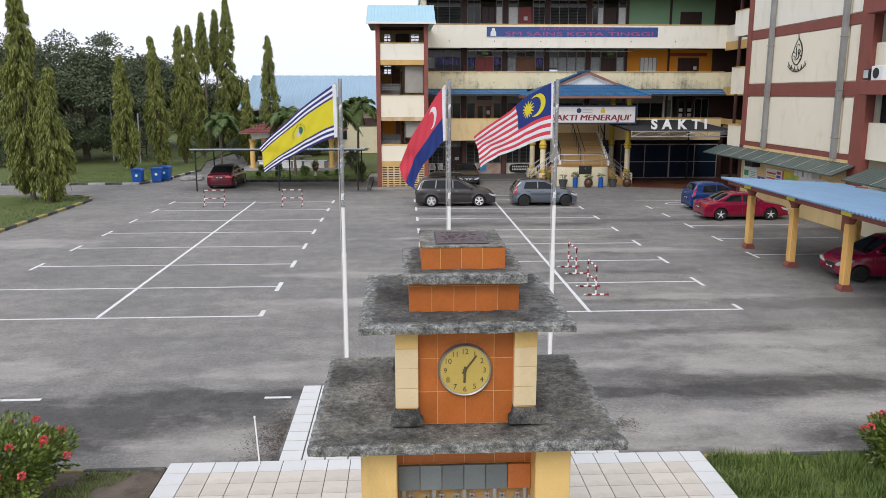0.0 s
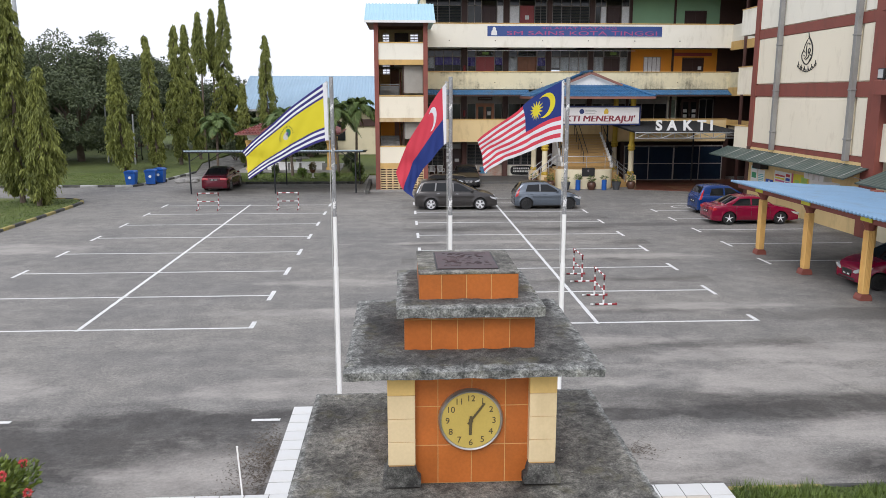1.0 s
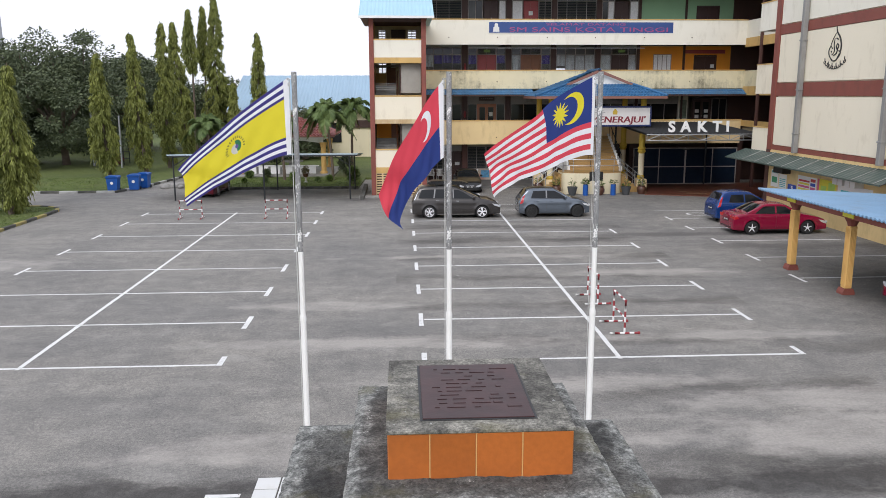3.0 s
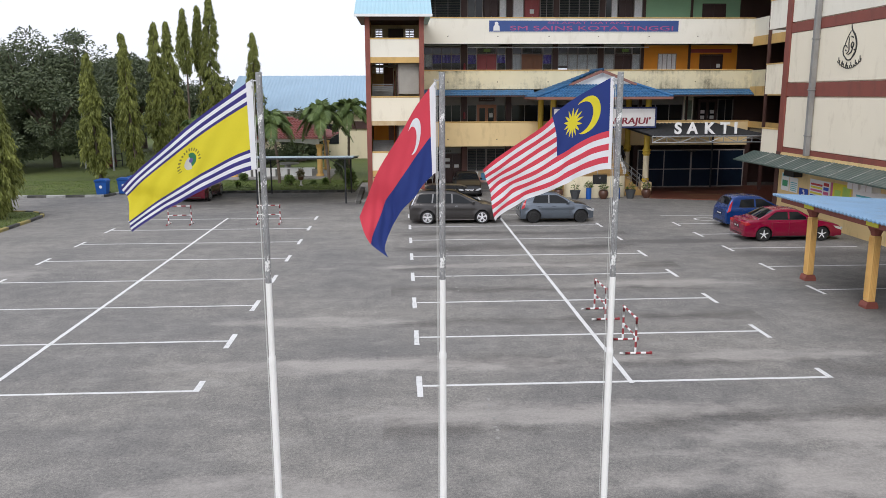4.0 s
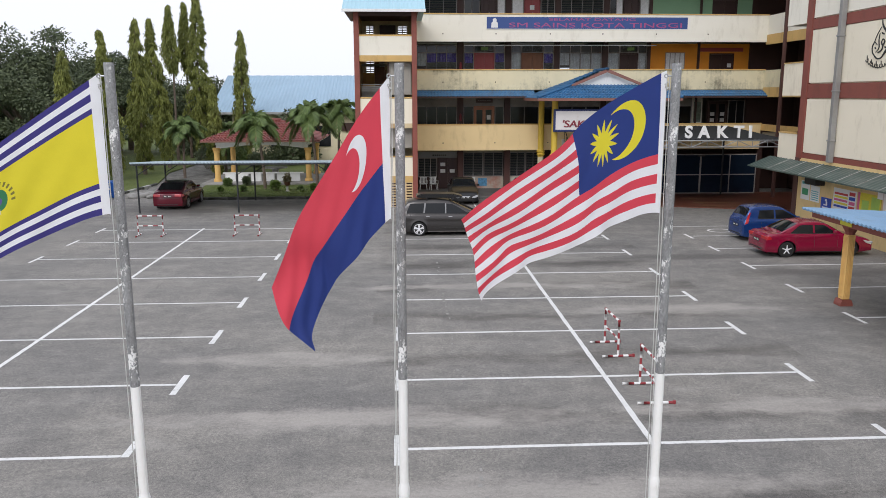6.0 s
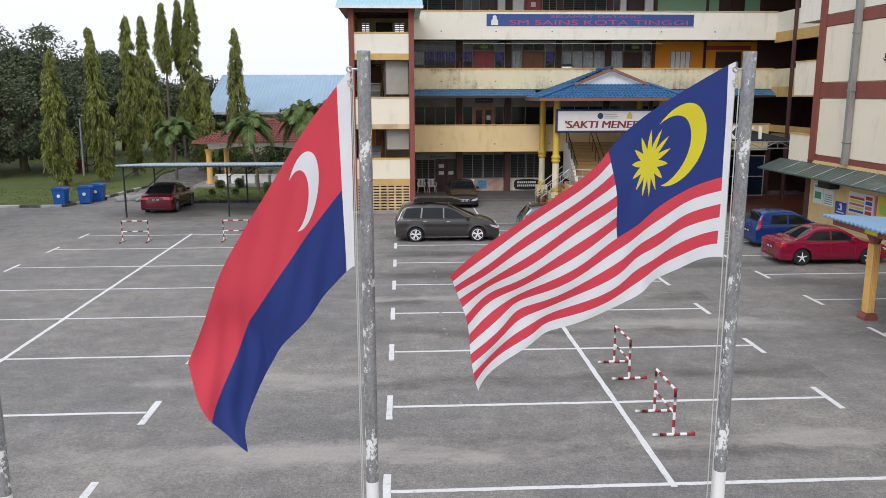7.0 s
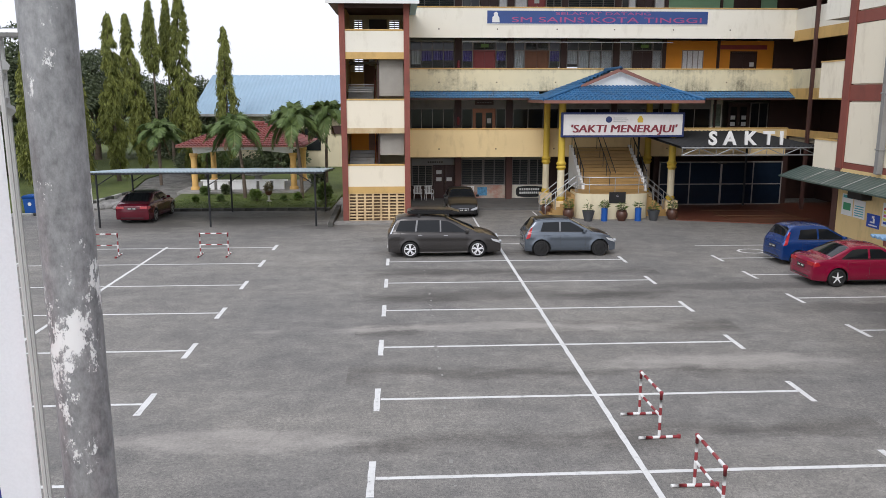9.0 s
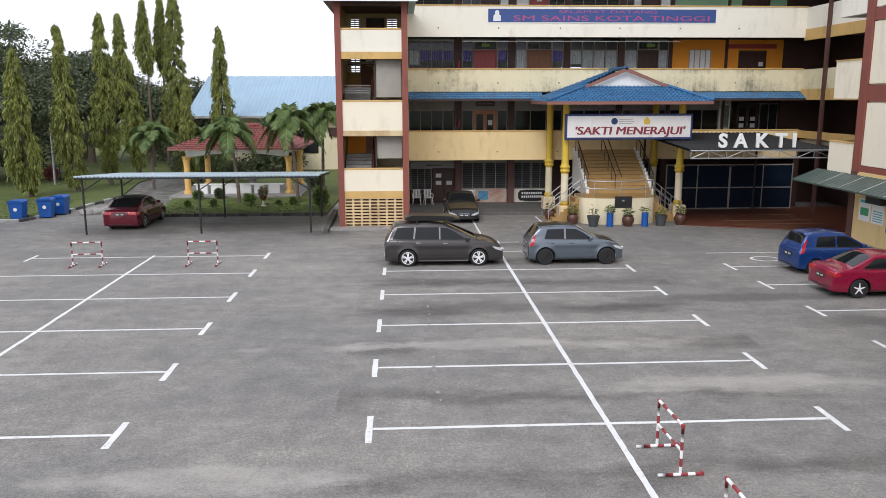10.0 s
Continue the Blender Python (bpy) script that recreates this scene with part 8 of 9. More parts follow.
car("hatchback", (7.72, 53.2, 0), 0, "blue-grey hatchback with black wheels, roof and bonnet", SILVERCAR, HATCH, "spoke", M_BLACKRIM, BLACKCAR, bonnet_mat=BLACKCAR, pillar_mat=M_PILLAR)
car("sedan", (4.1, 64.95, 0), -90, "black saloon parked nose out by the walkway", BLACKCAR, SEDAN, "spoke", M_ALLOY, chrome=True, window_trim=True)
car("sedan", (17.2, 47.45, 0), 0, "bright red saloon with dark five-spoke wheels", REDCAR, SEDAN, "thin", M_ALLOY)
car("hatchback", (17.35, 50.9, 0), 3, "small blue hatchback parked by the wing wall", BLUECAR, SMALL_HATCH, "spoke", M_ALLOY)
car("sedan", (-13.1, 63.95, 0), 88, "deep red high-tailed saloon under the black steel shelter", DARKRED, HIGH_SEDAN, "spoke", M_GREYSTEEL, roof_mat=BLACKCAR)
car("hatchback", (16.45, 33.95, 0), 180, "red hatchback parked nose out under the blue shelter", REDCAR, SMALL_HATCH, "spoke", M_BLACKRIM)


# ---- pavilion ----
pv = root("pavilion", (-10, 77.5, 0.1), "open garden pavilion with red tiled hip roof and yellow pillars", "pavilion", kind="structure")
PX0, PX1, PY0, PY1 = -13.35, -6.65, 75.0, 80.6
wpart("floor", box(PX0 - 0.9, PY0 - 1.4, -0.1, PX1 + 0.9, PY1 + 0.6, 0.22, 0.02), M_PAVEMENT, pv)
for x in (PX0, PX1):
    for y in (PY0, PY1):
        pil = wpart("pillar", lathe([(0.3, 0.2), (0.3, 0.2), (0.3, 0.38), (0.29, 0.4), (0.21, 0.41), (0.21, 0.44), (0.205, 2.3), (0.21, 2.36), (0.25, 2.37), (0.25, 2.44), (0.22, 2.46), (0.27, 2.52), (0.29, 2.6), (0.29, 2.7)], 18, centre=(x, y, 0)), M_YELLOWPOST, pv, "yellow round pillar", True)
for y in (PY0, PY1):
    arch = [(PX0, 3.25), (PX1, 3.25)] + [(PX1 - (PX1 - PX0) * k / 14, 2.62 + 0.3 * math.sin(math.pi * k / 14)) for k in range(15)]
    wpart("arched_beam", prism(arch, y - 0.1, y + 0.1), M_WHITEPAINT, pv, "white arched beam")
for x in (PX0, PX1):
    wpart("side_beam", box(x - 0.1, PY0 + 0.1, 2.9, x + 0.1, PY1 - 0.1, 3.25), M_WHITEPAINT, pv)
ex0, ex1, ey0, ey1, ez, rz_ = PX0 - 0.9, PX1 + 1.0, PY0 - 1.0, PY1 + 1.0, 3.25, 4.62
mid, rx0, rx1 = (ey0 + ey1) / 2, PX0 + 2.4, PX1 - 2.3
for y0, dy in ((ey0, mid - ey0), (ey1, mid - ey1)):
    s_ = sheet_roof((ex0, y0, ez), (ex1 - ex0, 0, 0), (0, dy, rz_ - ez), 34, 0.03, 12, 0.045)
    k = 1 if dy > 0 else -1
    clip_poly(s_, (ex0, y0, ez), Vector((-abs(dy), k * (rx0 - ex0), 0)))
    clip_poly(s_, (ex1, y0, ez), Vector((abs(dy), k * (ex1 - rx1), 0)))
    wpart("roof_slope", s_, M_REDTILE, pv, "dark red tiled slope", True)
for x0_, dx in ((ex0, rx0 - ex0), (ex1, rx1 - ex1)):
    s_ = sheet_roof((x0_, ey0, ez), (0, ey1 - ey0, 0), (dx, 0, rz_ - ez), 28, 0.03, 10, 0.045)
    k = 1 if dx > 0 else -1
    clip_poly(s_, (x0_, ey0, ez), Vector((k * (mid - ey0), -abs(dx), 0)))
    clip_poly(s_, (x0_, ey1, ez), Vector((k * (ey1 - mid), abs(dx), 0)))
    wpart("roof_slope", s_, M_REDTILE, pv, "dark red tiled slope", True)
wpart("ridge", tube((rx0, mid, rz_ + 0.03), (rx1, mid, rz_ + 0.03), 0.12, n=10), M_REDTILE, pv, "", True)
wpart("fascia", box(ex0, ey0 - 0.04, ez - 0.1, ex1, ey0 + 0.02, ez - 0.01), M_FACIA, pv)
wpart("ceiling", box(ex0 + 0.1, ey0 + 0.1, ez - 0.1, ex1 - 0.1, ey1 - 0.1, ez - 0.06), M_WHITEPAINT, pv)
for k in range(6):
    xa = PX0 + 0.55 + 0.95 * k
    wpart("low_wall", box(xa, PY0 - 0.1, 0.2, xa + 0.75, PY0 + 0.08, 0.8, 0.02), M_WHITEPAINT, pv)
wpart("wall_coping", box(PX0 + 0.4, PY0 - 0.16, 0.8, PX1 - 0.4, PY0 + 0.14, 0.88, 0.01), M_WHITEPAINT, pv)
tb = root("garden_table", (-9.6, 78, 0.22), "pale concrete table inside the pavilion", "table")
part("tabletop", lathe([(0.9, 0.7), (0.95, 0.73), (0.95, 0.78), (0.9, 0.8)], 24), M_KERBWHITE, tb, "", True)
part("pedestal", lathe([(0.4, 0), (0.3, 0.1), (0.25, 0.7)], 16), M_KERBWHITE, tb, "", True)

# ---- hall behind the trees ----
hall = root("hall", (2, 100, 0), "long hall with a pale blue metal roof behind the trees", "building", kind="structure")
wpart("wall", box(-16, 93.5, 0, 22, 110, 5.2), M_CREAM, hall)
wpart("roof_slope", sheet_roof((-18.0, 92.5, 4.9), (42, 0, 0), (0, 9.5, 3.65), 120, 0.03), M_HALLSHEET, hall, "pale blue ribbed roof", True)
wpart("roof_slope", sheet_roof((-18.0, 111.5, 4.9), (42, 0, 0), (0, -9.5, 3.65), 40, 0.03), M_HALLSHEET, hall, "pale blue ribbed roof", True)
wpart("eave_board", box(-18.0, 92.4, 4.72, 24, 92.48, 4.92), M_KERBWHITE, hall)
for k in range(2):
    wpart("window", box(-12.4 + 3.4 * k, 93.42, 1.6, -10 + 3.4 * k, 93.5, 3.6), M_WINDOWDARK, hall)
# brown box painting the darkness of an opening below the eave
wpart("dark_louvre", box(-5.6, 93.3, 3.1, -3.2, 93.48, 3.85), M_DARKBROWN, hall)

# ---- posters on the wing wall ----
POST_COL = {"white": M_PAPER, "green": surf("poster_green", (0.06, 0.3, 0.14), 0.6), "pink": surf("poster_pink", (0.6, 0.12, 0.25), 0.6), "yellow": surf("poster_yellow", (0.7, 0.62, 0.05), 0.6),
            "lime": surf("poster_lime", (0.4, 0.6, 0.12), 0.6), "blue": surf("poster_blue", (0.02, 0.07, 0.4), 0.5), "red": surf("poster_red", (0.5, 0.05, 0.05), 0.6), "teal": surf("poster_teal", (0.1, 0.4, 0.42), 0.6)}


def poster(y0, y1, z0, z1, base, bars, label):
    p = root("poster", (EXW - 0.03, (y0 + y1) / 2, z0), label, "poster", "posters on the wing wall")
    w, h = (y1 - y0) / 2, z1 - z0
    part("sheet", box(-0.012, -w, 0, 0.008, w, h), POST_COL[base], p)
    for (a, b, c, d, col) in bars:
        part("printed_block", box(-0.016, -w + 2 * w * a, h * c, -0.013, -w + 2 * w * b, h * d), POST_COL[col], p)


rows6 = lambda col, a=0.1, b=0.9: [(a, b, 0.1 + 0.13 * k, 0.16 + 0.13 * k, col) for k in range(5)]
poster(52.4, 53.2, 1.5, 2.4, "white", [(0.1, 0.9, 0.82, 0.95, "teal"), (0.15, 0.85, 0.25, 0.6, "green")], "white notice with a green panel")
poster(51.5, 52.3, 1.5, 2.25, "white", rows6("teal"), "white notice with teal lines")
poster(50.45, 51.3, 1.27, 1.82, "blue", [(0.4, 0.6, 0.7, 0.88, "white"), (0.35, 0.5, 0.35, 0.7, "white"), (0.5, 0.72, 0.35, 0.45, "white"), (0.15, 0.85, 0.12, 0.22, "white")], "blue parking sign with a white wheelchair symbol")
poster(48.5, 50.3, 1.45, 2.38, "white", [(0.05, 0.3, 0.1 + 0.22 * k, 0.26 + 0.22 * k, ("red", "pink", "blue", "red")[k]) for k in range(4)] + [(0.36, 0.95, 0.1 + 0.15 * k, 0.2 + 0.15 * k, ("blue", "yellow", "pink", "yellow", "red")[k]) for k in range(5)], "colourful printed timetable poster")
poster(46.75, 48.4, 1.4, 2.4, "yellow", [(0.05, 0.4, 0.1, 0.9, "lime"), (0.9, 1.0, 0.0, 1.0, "pink"), (0.5, 0.8, 0.3, 0.7, "lime")], "yellow and green poster")
poster(43.9, 46.6, 1.5, 2.35, "white", [(0.1, 0.3, 0.2, 0.6, "teal"), (0.5, 0.9, 0.3, 0.42, "teal"), (0.5, 0.9, 0.6, 0.7, "teal")], "wide pale board with grey printing")
sh2 = root("wall_speaker", (EXW - 0.25, 51.6, 2.35), "black box fixed high on the wing wall", "wall box")
part("box", box(-0.25, -0.5, 0, 0.22, 0.5, 0.3, 0.02), M_BLACKTRIM, sh2)
for y in (46.0, 45.0):
    b_ = root("stored_carton", (EXW - 0.25, y, 2.36), "white carton on the shelf below the awning", "carton", "cartons below the awning")
    part("carton_body", box(-0.2, -0.4, 0, 0.22, 0.4, 0.28, 0.01), M_PAPER, b_)
    part("tape", box(-0.201, -0.03, 0.0, 0.221, 0.03, 0.283), M_BEIGETILE, b_)

set_back([o for o in scene.objects if o.parent is None and o.name.split(".")[0] in ("poster", "wall_speaker", "stored_carton")], 1.035, (-0.4, 10.95, 6.42))

# ---- pots by the stair ----
def leaf_clump(n, r, h, seed, length=0.22, width=0.05, droop=0.4, up=0.5):
    """Loose narrow leaves springing from a base, each bent once."""
    rnd = random.Random(seed)
    bm = bmesh.new()
    for k in range(n):
        a, t = rnd.uniform(0, 2 * math.pi), rnd.uniform(0, 1) ** 0.6
        base = Vector((r * t * math.cos(a), r * t * math.sin(a), h * rnd.uniform(0.0, 1.0) * (1 - 0.6 * t)))
        d = Vector((math.cos(a), math.sin(a), up * rnd.uniform(0.2, 1.6))).normalized()
        sd = d.cross(Vector((0, 0, 1))).normalized() * width * rnd.uniform(0.6, 1.2) / 2
        L = length * rnd.uniform(0.6, 1.3)
        m, e = base + d * L * 0.5, base + d * L + Vector((0, 0, -droop * L))
        v = [bm.verts.new(p) for p in (base, m + sd, e, m - sd)]
        bm.faces.new((v[0], v[1], v[2]))
        bm.faces.new((v[0], v[2], v[3]))
    return bm


M_LEAFPOT = leaf_material("pot_plant_leaf", (0.04, 0.085, 0.015), (0.17, 0.24, 0.05))
M_CLAY = surf("brown_glazed_pot", (0.09, 0.04, 0.025), 0.4, var=0.2)
M_GREYPOT = surf("grey_plastic_pot", (0.07, 0.075, 0.08), 0.6, var=0.1)
for k, (x, y, style, ph, n) in enumerate(((10.75, 61.45, "grey", 0.8, 40), (11.6, 61.4, "blue", 0.6, 110), (12.55, 61.45, "clay", 0.7, 90), (13.4, 61.35, "blue", 0.5, 50), (14.28, 61.5, "grey", 0.75, 70),
                                          (15.38, 61.75, "clay", 0.85, 110), (9.85, 62.2, "clay", 0.9, 120), (8.96, 63.8, "clay", 0.6, 70))):
    p = root("potted_plant", (x - 0.12, y, 0), {"grey": "leafy plant in a wide grey pot", "blue": "small plant in a tall blue cylinder pot", "clay": "bushy plant in a brown glazed pot"}[style], "plant", "potted plants by the stair")
    if style == "blue":
        pot, hh, m = [(0.17, 0), (0.17, 0.7), (0.155, 0.7), (0.15, 0.6)], 0.62, M_PLASTICBLUE
    elif style == "grey":
        pot, hh, m = [(0.2, 0), (0.32, 0.5), (0.34, 0.55), (0.3, 0.55), (0.28, 0.45)], 0.45, M_GREYPOT
    else:
        pot, hh, m = [(0.18, 0), (0.3, 0.22), (0.31, 0.4), (0.24, 0.52), (0.27, 0.56), (0.23, 0.56), (0.2, 0.46)], 0.46, M_CLAY
    part("pot", lathe(pot, 20), m, p, "", True)
    part("soil", lathe([(0.15, hh - 0.03), (0.14, hh)], 14), M_SOIL, p)
    st_ = bmesh.new()
    for q in range(3):
        a = q * 2.1 + k
        tube((0.03 * math.cos(a), 0.03 * math.sin(a), hh), (0.12 * math.cos(a), 0.12 * math.sin(a), hh + ph * 0.6), 0.012, 0.006, n=5, bm=st_)
    part("stem", st_, M_TRUNK, p)
    lf = leaf_clump(int(n * 0.8), 0.17, ph * 0.75, 50 + k, 0.2, 0.06, 0.35, 0.8)
    bmesh.ops.translate(lf, verts=lf.verts, vec=(0, 0, hh + 0.1))
    part("leaves", lf, M_LEAFPOT, p)

# ---- plastic chairs by the ground floor door ----
pc = root("plastic_chair", (1.75, 69.3, 0.15), "white plastic armchair on the walkway", "chair", "chairs on the walkway")
for sx in (-1, 1):
    for sy in (-1, 1):
        part("leg", tube((sx * 0.24, sy * 0.22, 0), (sx * 0.2, sy * 0.19, 0.42), 0.025, n=8), M_WHITEPAINT, pc)
    part("armrest", box(sx * 0.25 - 0.025, -0.22, 0.62, sx * 0.25 + 0.025, 0.22, 0.65, 0.01), M_WHITEPAINT, pc)
    part("arm_post", tube((sx * 0.25, -0.2, 0.42), (sx * 0.25, -0.2, 0.63), 0.02, n=8), M_WHITEPAINT, pc)
part("seat", box(-0.24, -0.23, 0.4, 0.24, 0.22, 0.44, 0.015), M_WHITEPAINT, pc)
for k in range(5):
    part("back_slat", box(-0.22 + 0.095 * k, 0.2, 0.44, -0.16 + 0.095 * k, 0.23, 0.84, 0.008), M_WHITEPAINT, pc)
part("back_rail", box(-0.24, 0.19, 0.82, 0.24, 0.24, 0.88, 0.012), M_WHITEPAINT, pc)
copy_thing(pc, pose(2.45, 69.25, 0.15, 0, 0, 12))
copy_thing(pc, pose(4.95, 68.9, 0.15, 0, 0, -20))

# ---- thin white rods at the plaza ----
rod = root("marker_rod", (-3.1, 20.25, 0.1), "thin white rod standing at the plaza edge", "rod", "white rods")
part("rod_tube", tube((0, 0, 0), (-0.07, 0.1, 0.85), 0.014, n=8), M_WHITEPAINT, rod)
part("rod_cap", tube((-0.07, 0.1, 0.85), (-0.073, 0.104, 0.88), 0.018, n=8), M_WHITEPAINT, rod)
copy_thing(rod, pose(7.75, 19.2, 0.06, 0, 0, 150))

# ---- trees and planting ----
M_MAST = leaf_material("mast_tree_leaf", (0.072, 0.09, 0.016), (0.22, 0.24, 0.045), 0.65)
M_BROAD = leaf_material("broad_tree_leaf", (0.042, 0.062, 0.03), (0.12, 0.145, 0.07), 0.65)
M_PALM = leaf_material("palm_leaf", (0.04, 0.08, 0.02), (0.15, 0.21, 0.06), 0.6)
M_IXORA = leaf_material("ixora_leaf", (0.04, 0.075, 0.014), (0.18, 0.23, 0.04), 0.4)
M_FLOWER = leaf_material("ixora_flower", (0.5, 0.05, 0.06), (0.75, 0.12, 0.12))
M_DEAD = leaf_material("dry_palm_leaf", (0.16, 0.1, 0.05), (0.28, 0.2, 0.1))
M_REDLEAF = leaf_material("red_shrub_leaf", (0.08, 0.02, 0.025), (0.2, 0.06, 0.05))


def leaf_mesh(leaves, name):
    """Leaves as (base, direction, side, length, width), each a bent kite of two triangles with its own middle fold."""
    verts, faces = [], []
    for b, d, s, L, w in leaves:
        k = len(verts)
        m = b + d * (L * 0.45)
        fold = d.cross(s) * (w * 0.18)
        verts += [b, m + s * (w / 2) + fold, b + d * L, m - s * (w / 2) + fold]
        faces += [(k, k + 1, k + 2), (k, k + 2, k + 3)]
    me = bpy.data.meshes.new(name)
    me.from_pydata(verts, [], faces)
    return me


def crown_part(name, leaves, mat, parent, label=""):
    me = leaf_mesh(leaves, name)
    me.materials.append(mat)
    ob = new(name, me)
    ob.parent = parent
    ob["kind"] = "stuff"
    return tagged(ob, label)


def mast_tree(x, y, h, w, seed, n=5200, top=0.0, skirt=0.12, droop=1.0):
    """A columnar tree with short drooping branches and long hanging leaves; top: how far the tip leans aside from the foot."""
    rnd = random.Random(seed)
    t = root("mast_tree", (x, y, 0.05), "tall narrow columnar tree with drooping green leaves", "tree", "mast trees")
    tr = bmesh.new()
    pts = [Vector((top * (k / 6) ** 0.8 + rnd.uniform(-0.03, 0.03) * k, rnd.uniform(-0.03, 0.03) * k, h * 0.97 * k / 6)) for k in range(7)]
    pts[6].x = top
    for k in range(6):
        tube(pts[k], pts[k + 1], 0.17 * (1 - k / 6.5), 0.17 * (1 - (k + 1) / 6.5), n=8, bm=tr, caps=k in (0, 5))
    part("trunk", tr, M_TRUNK, t)
    axis = lambda f: pts[min(5, int(f * 6))].lerp(pts[min(5, int(f * 6)) + 1], f * 6 - min(5, int(f * 6)))
    limbs = bmesh.new()
    leaves = []
    nb = int(h * 17)
    per = int(n * 1.8) // nb
    for q in range(nb):
        f = skirt + (1.0 - skirt) * ((q + rnd.random()) / nb)
        a = rnd.uniform(0, 2 * math.pi)
        big = noise.noise(Vector((math.cos(a) * 0.9, math.sin(a) * 0.9, f * h * 0.42 + seed * 3.1)))
        small = noise.noise(Vector((math.cos(a) * 2.2, math.sin(a) * 2.2, f * h * 1.3 + seed)))
        lump = 0.86 + 0.55 * big + 0.3 * small
        g = (f - skirt) / (1 - skirt)
        prof = min(1.0, 0.38 + g * 1.7) * min(1.0, (1 - g) * 1.45) ** 0.75 * 0.9 + 0.05
        r = w / 2 * prof * max(0.25, lump) * rnd.uniform(0.8, 1.12)
        o = axis(min(0.999, f))
        out = Vector((math.cos(a), math.sin(a), 0))
        tip = o + out * r + Vector((0, 0, -r * rnd.uniform(0.3, 0.9) - 0.08))
        if q % 4 == 0:
            tube(o, o.lerp(tip, 0.8), 0.02, 0.006, n=4, bm=limbs, caps=False)
        fall = droop * rnd.uniform(0.25, 0.8) * min(1.0, 0.35 + prof)
        for _ in range(per):
            u = rnd.uniform(0.2, 1.0) ** 0.7
            hang = rnd.random()
            p = o.lerp(tip, u) + Vector((rnd.gauss(0, 0.06), rnd.gauss(0, 0.06), rnd.gauss(0, 0.05) - fall * hang * u))
            d = (out * rnd.uniform(0.0, 0.7) * (1 - 0.6 * hang) + Vector((rnd.gauss(0, 0.28), rnd.gauss(0, 0.28), -1))).normalized()
            s = d.cross(Vector((rnd.gauss(0, 1), rnd.gauss(0, 1), 0.2))).normalized()
            leaves.append((p, d, s, rnd.uniform(0.2, 0.4), rnd.uniform(0.055, 0.1)))
    part("branchwork", limbs, M_TRUNK, t)["kind"] = "stuff"
    crown_part("crown", leaves, M_MAST, t)
    return t


def broad_tree(x, y, h, w, seed, n=16000, label="dark broad-crowned tree on the lawn", low=True):
    """A forked trunk, limbs, and a crown of many leaf clumps with gaps between them."""
    rnd = random.Random(seed)
    t = root("broad_tree", (x, y, 0.05), label, "tree", "broad trees")
    tr = bmesh.new()
    fork = Vector((rnd.uniform(-0.3, 0.3), rnd.uniform(-0.3, 0.3), h * 0.22))
    tube((0, 0, 0), fork, 0.38, 0.27, n=10, bm=tr)
    clumps = []
    for k in range(8):
        a = 2 * math.pi * k / 8 + rnd.uniform(-0.3, 0.3)
        el = rnd.uniform(0.45, 0.95)
        mid = fork + Vector((math.cos(a) * w * 0.17, math.sin(a) * w * 0.17, h * 0.25 * el + 0.8))
        tube(fork, mid, 0.2, 0.11, n=7, bm=tr, caps=False)
        for j in range(5):
            b = a + rnd.uniform(-0.7, 0.7)
            rr = w * rnd.uniform(0.2, 0.48)
            top = h * (0.95 - 0.75 * (rr / (w / 2)) ** 2 * 0.5) * rnd.uniform(0.62, 1.0)
            end = Vector((math.cos(b) * rr, math.sin(b) * rr, max(h * 0.2, top)))
            tube(mid, end, 0.09, 0.03, n=5, bm=tr, caps=False)
            clumps.append((end, w * rnd.uniform(0.07, 0.14)))
            clumps.append((mid.lerp(end, 0.55) + Vector((0, 0, 0.4)), w * rnd.uniform(0.06, 0.1)))
    for k in range(26):
        a, rr = rnd.uniform(0, 2 * math.pi), w * 0.5 * math.sqrt(rnd.random())
        zt = h * (0.97 - 0.45 * (rr / (w / 2)) ** 2)
        clumps.append((Vector((math.cos(a) * rr, math.sin(a) * rr, zt * rnd.uniform(0.75, 0.97))), w * rnd.uniform(0.05, 0.1)))
        if not low:
            continue
        clumps.append((Vector((math.cos(a) * rr, math.sin(a) * rr, h * rnd.uniform(0.12, 0.5))), w * rnd.uniform(0.06, 0.1)))
        clumps.append((Vector((math.cos(a + 2) * rr, math.sin(a + 2) * rr, h * rnd.uniform(0.1, 0.34))), w * rnd.uniform(0.05, 0.09)))
    part("trunk", tr, M_TRUNK, t, "", True)
    leaves = []
    per = int(n * 1.7) // len(clumps)
    for c, r in clumps:
        for _ in range(per):
            d = Vector((rnd.gauss(0, 1), rnd.gauss(0, 1), rnd.gauss(0, 0.8))).normalized()
            p = c + Vector((d.x * r, d.y * r, d.z * r * 0.7)) * (rnd.random() ** 0.4)
            ld = (d + Vector((rnd.gauss(0, 0.5), rnd.gauss(0, 0.5), -0.25))).normalized()
            s = ld.cross(Vector((rnd.gauss(0, 1), rnd.gauss(0, 1), rnd.gauss(0, 1)))).normalized()
            leaves.append((p, ld, s, rnd.uniform(0.2, 0.36), rnd.uniform(0.12, 0.2)))
    crown_part("crown", leaves, M_BROAD, t)
    return t


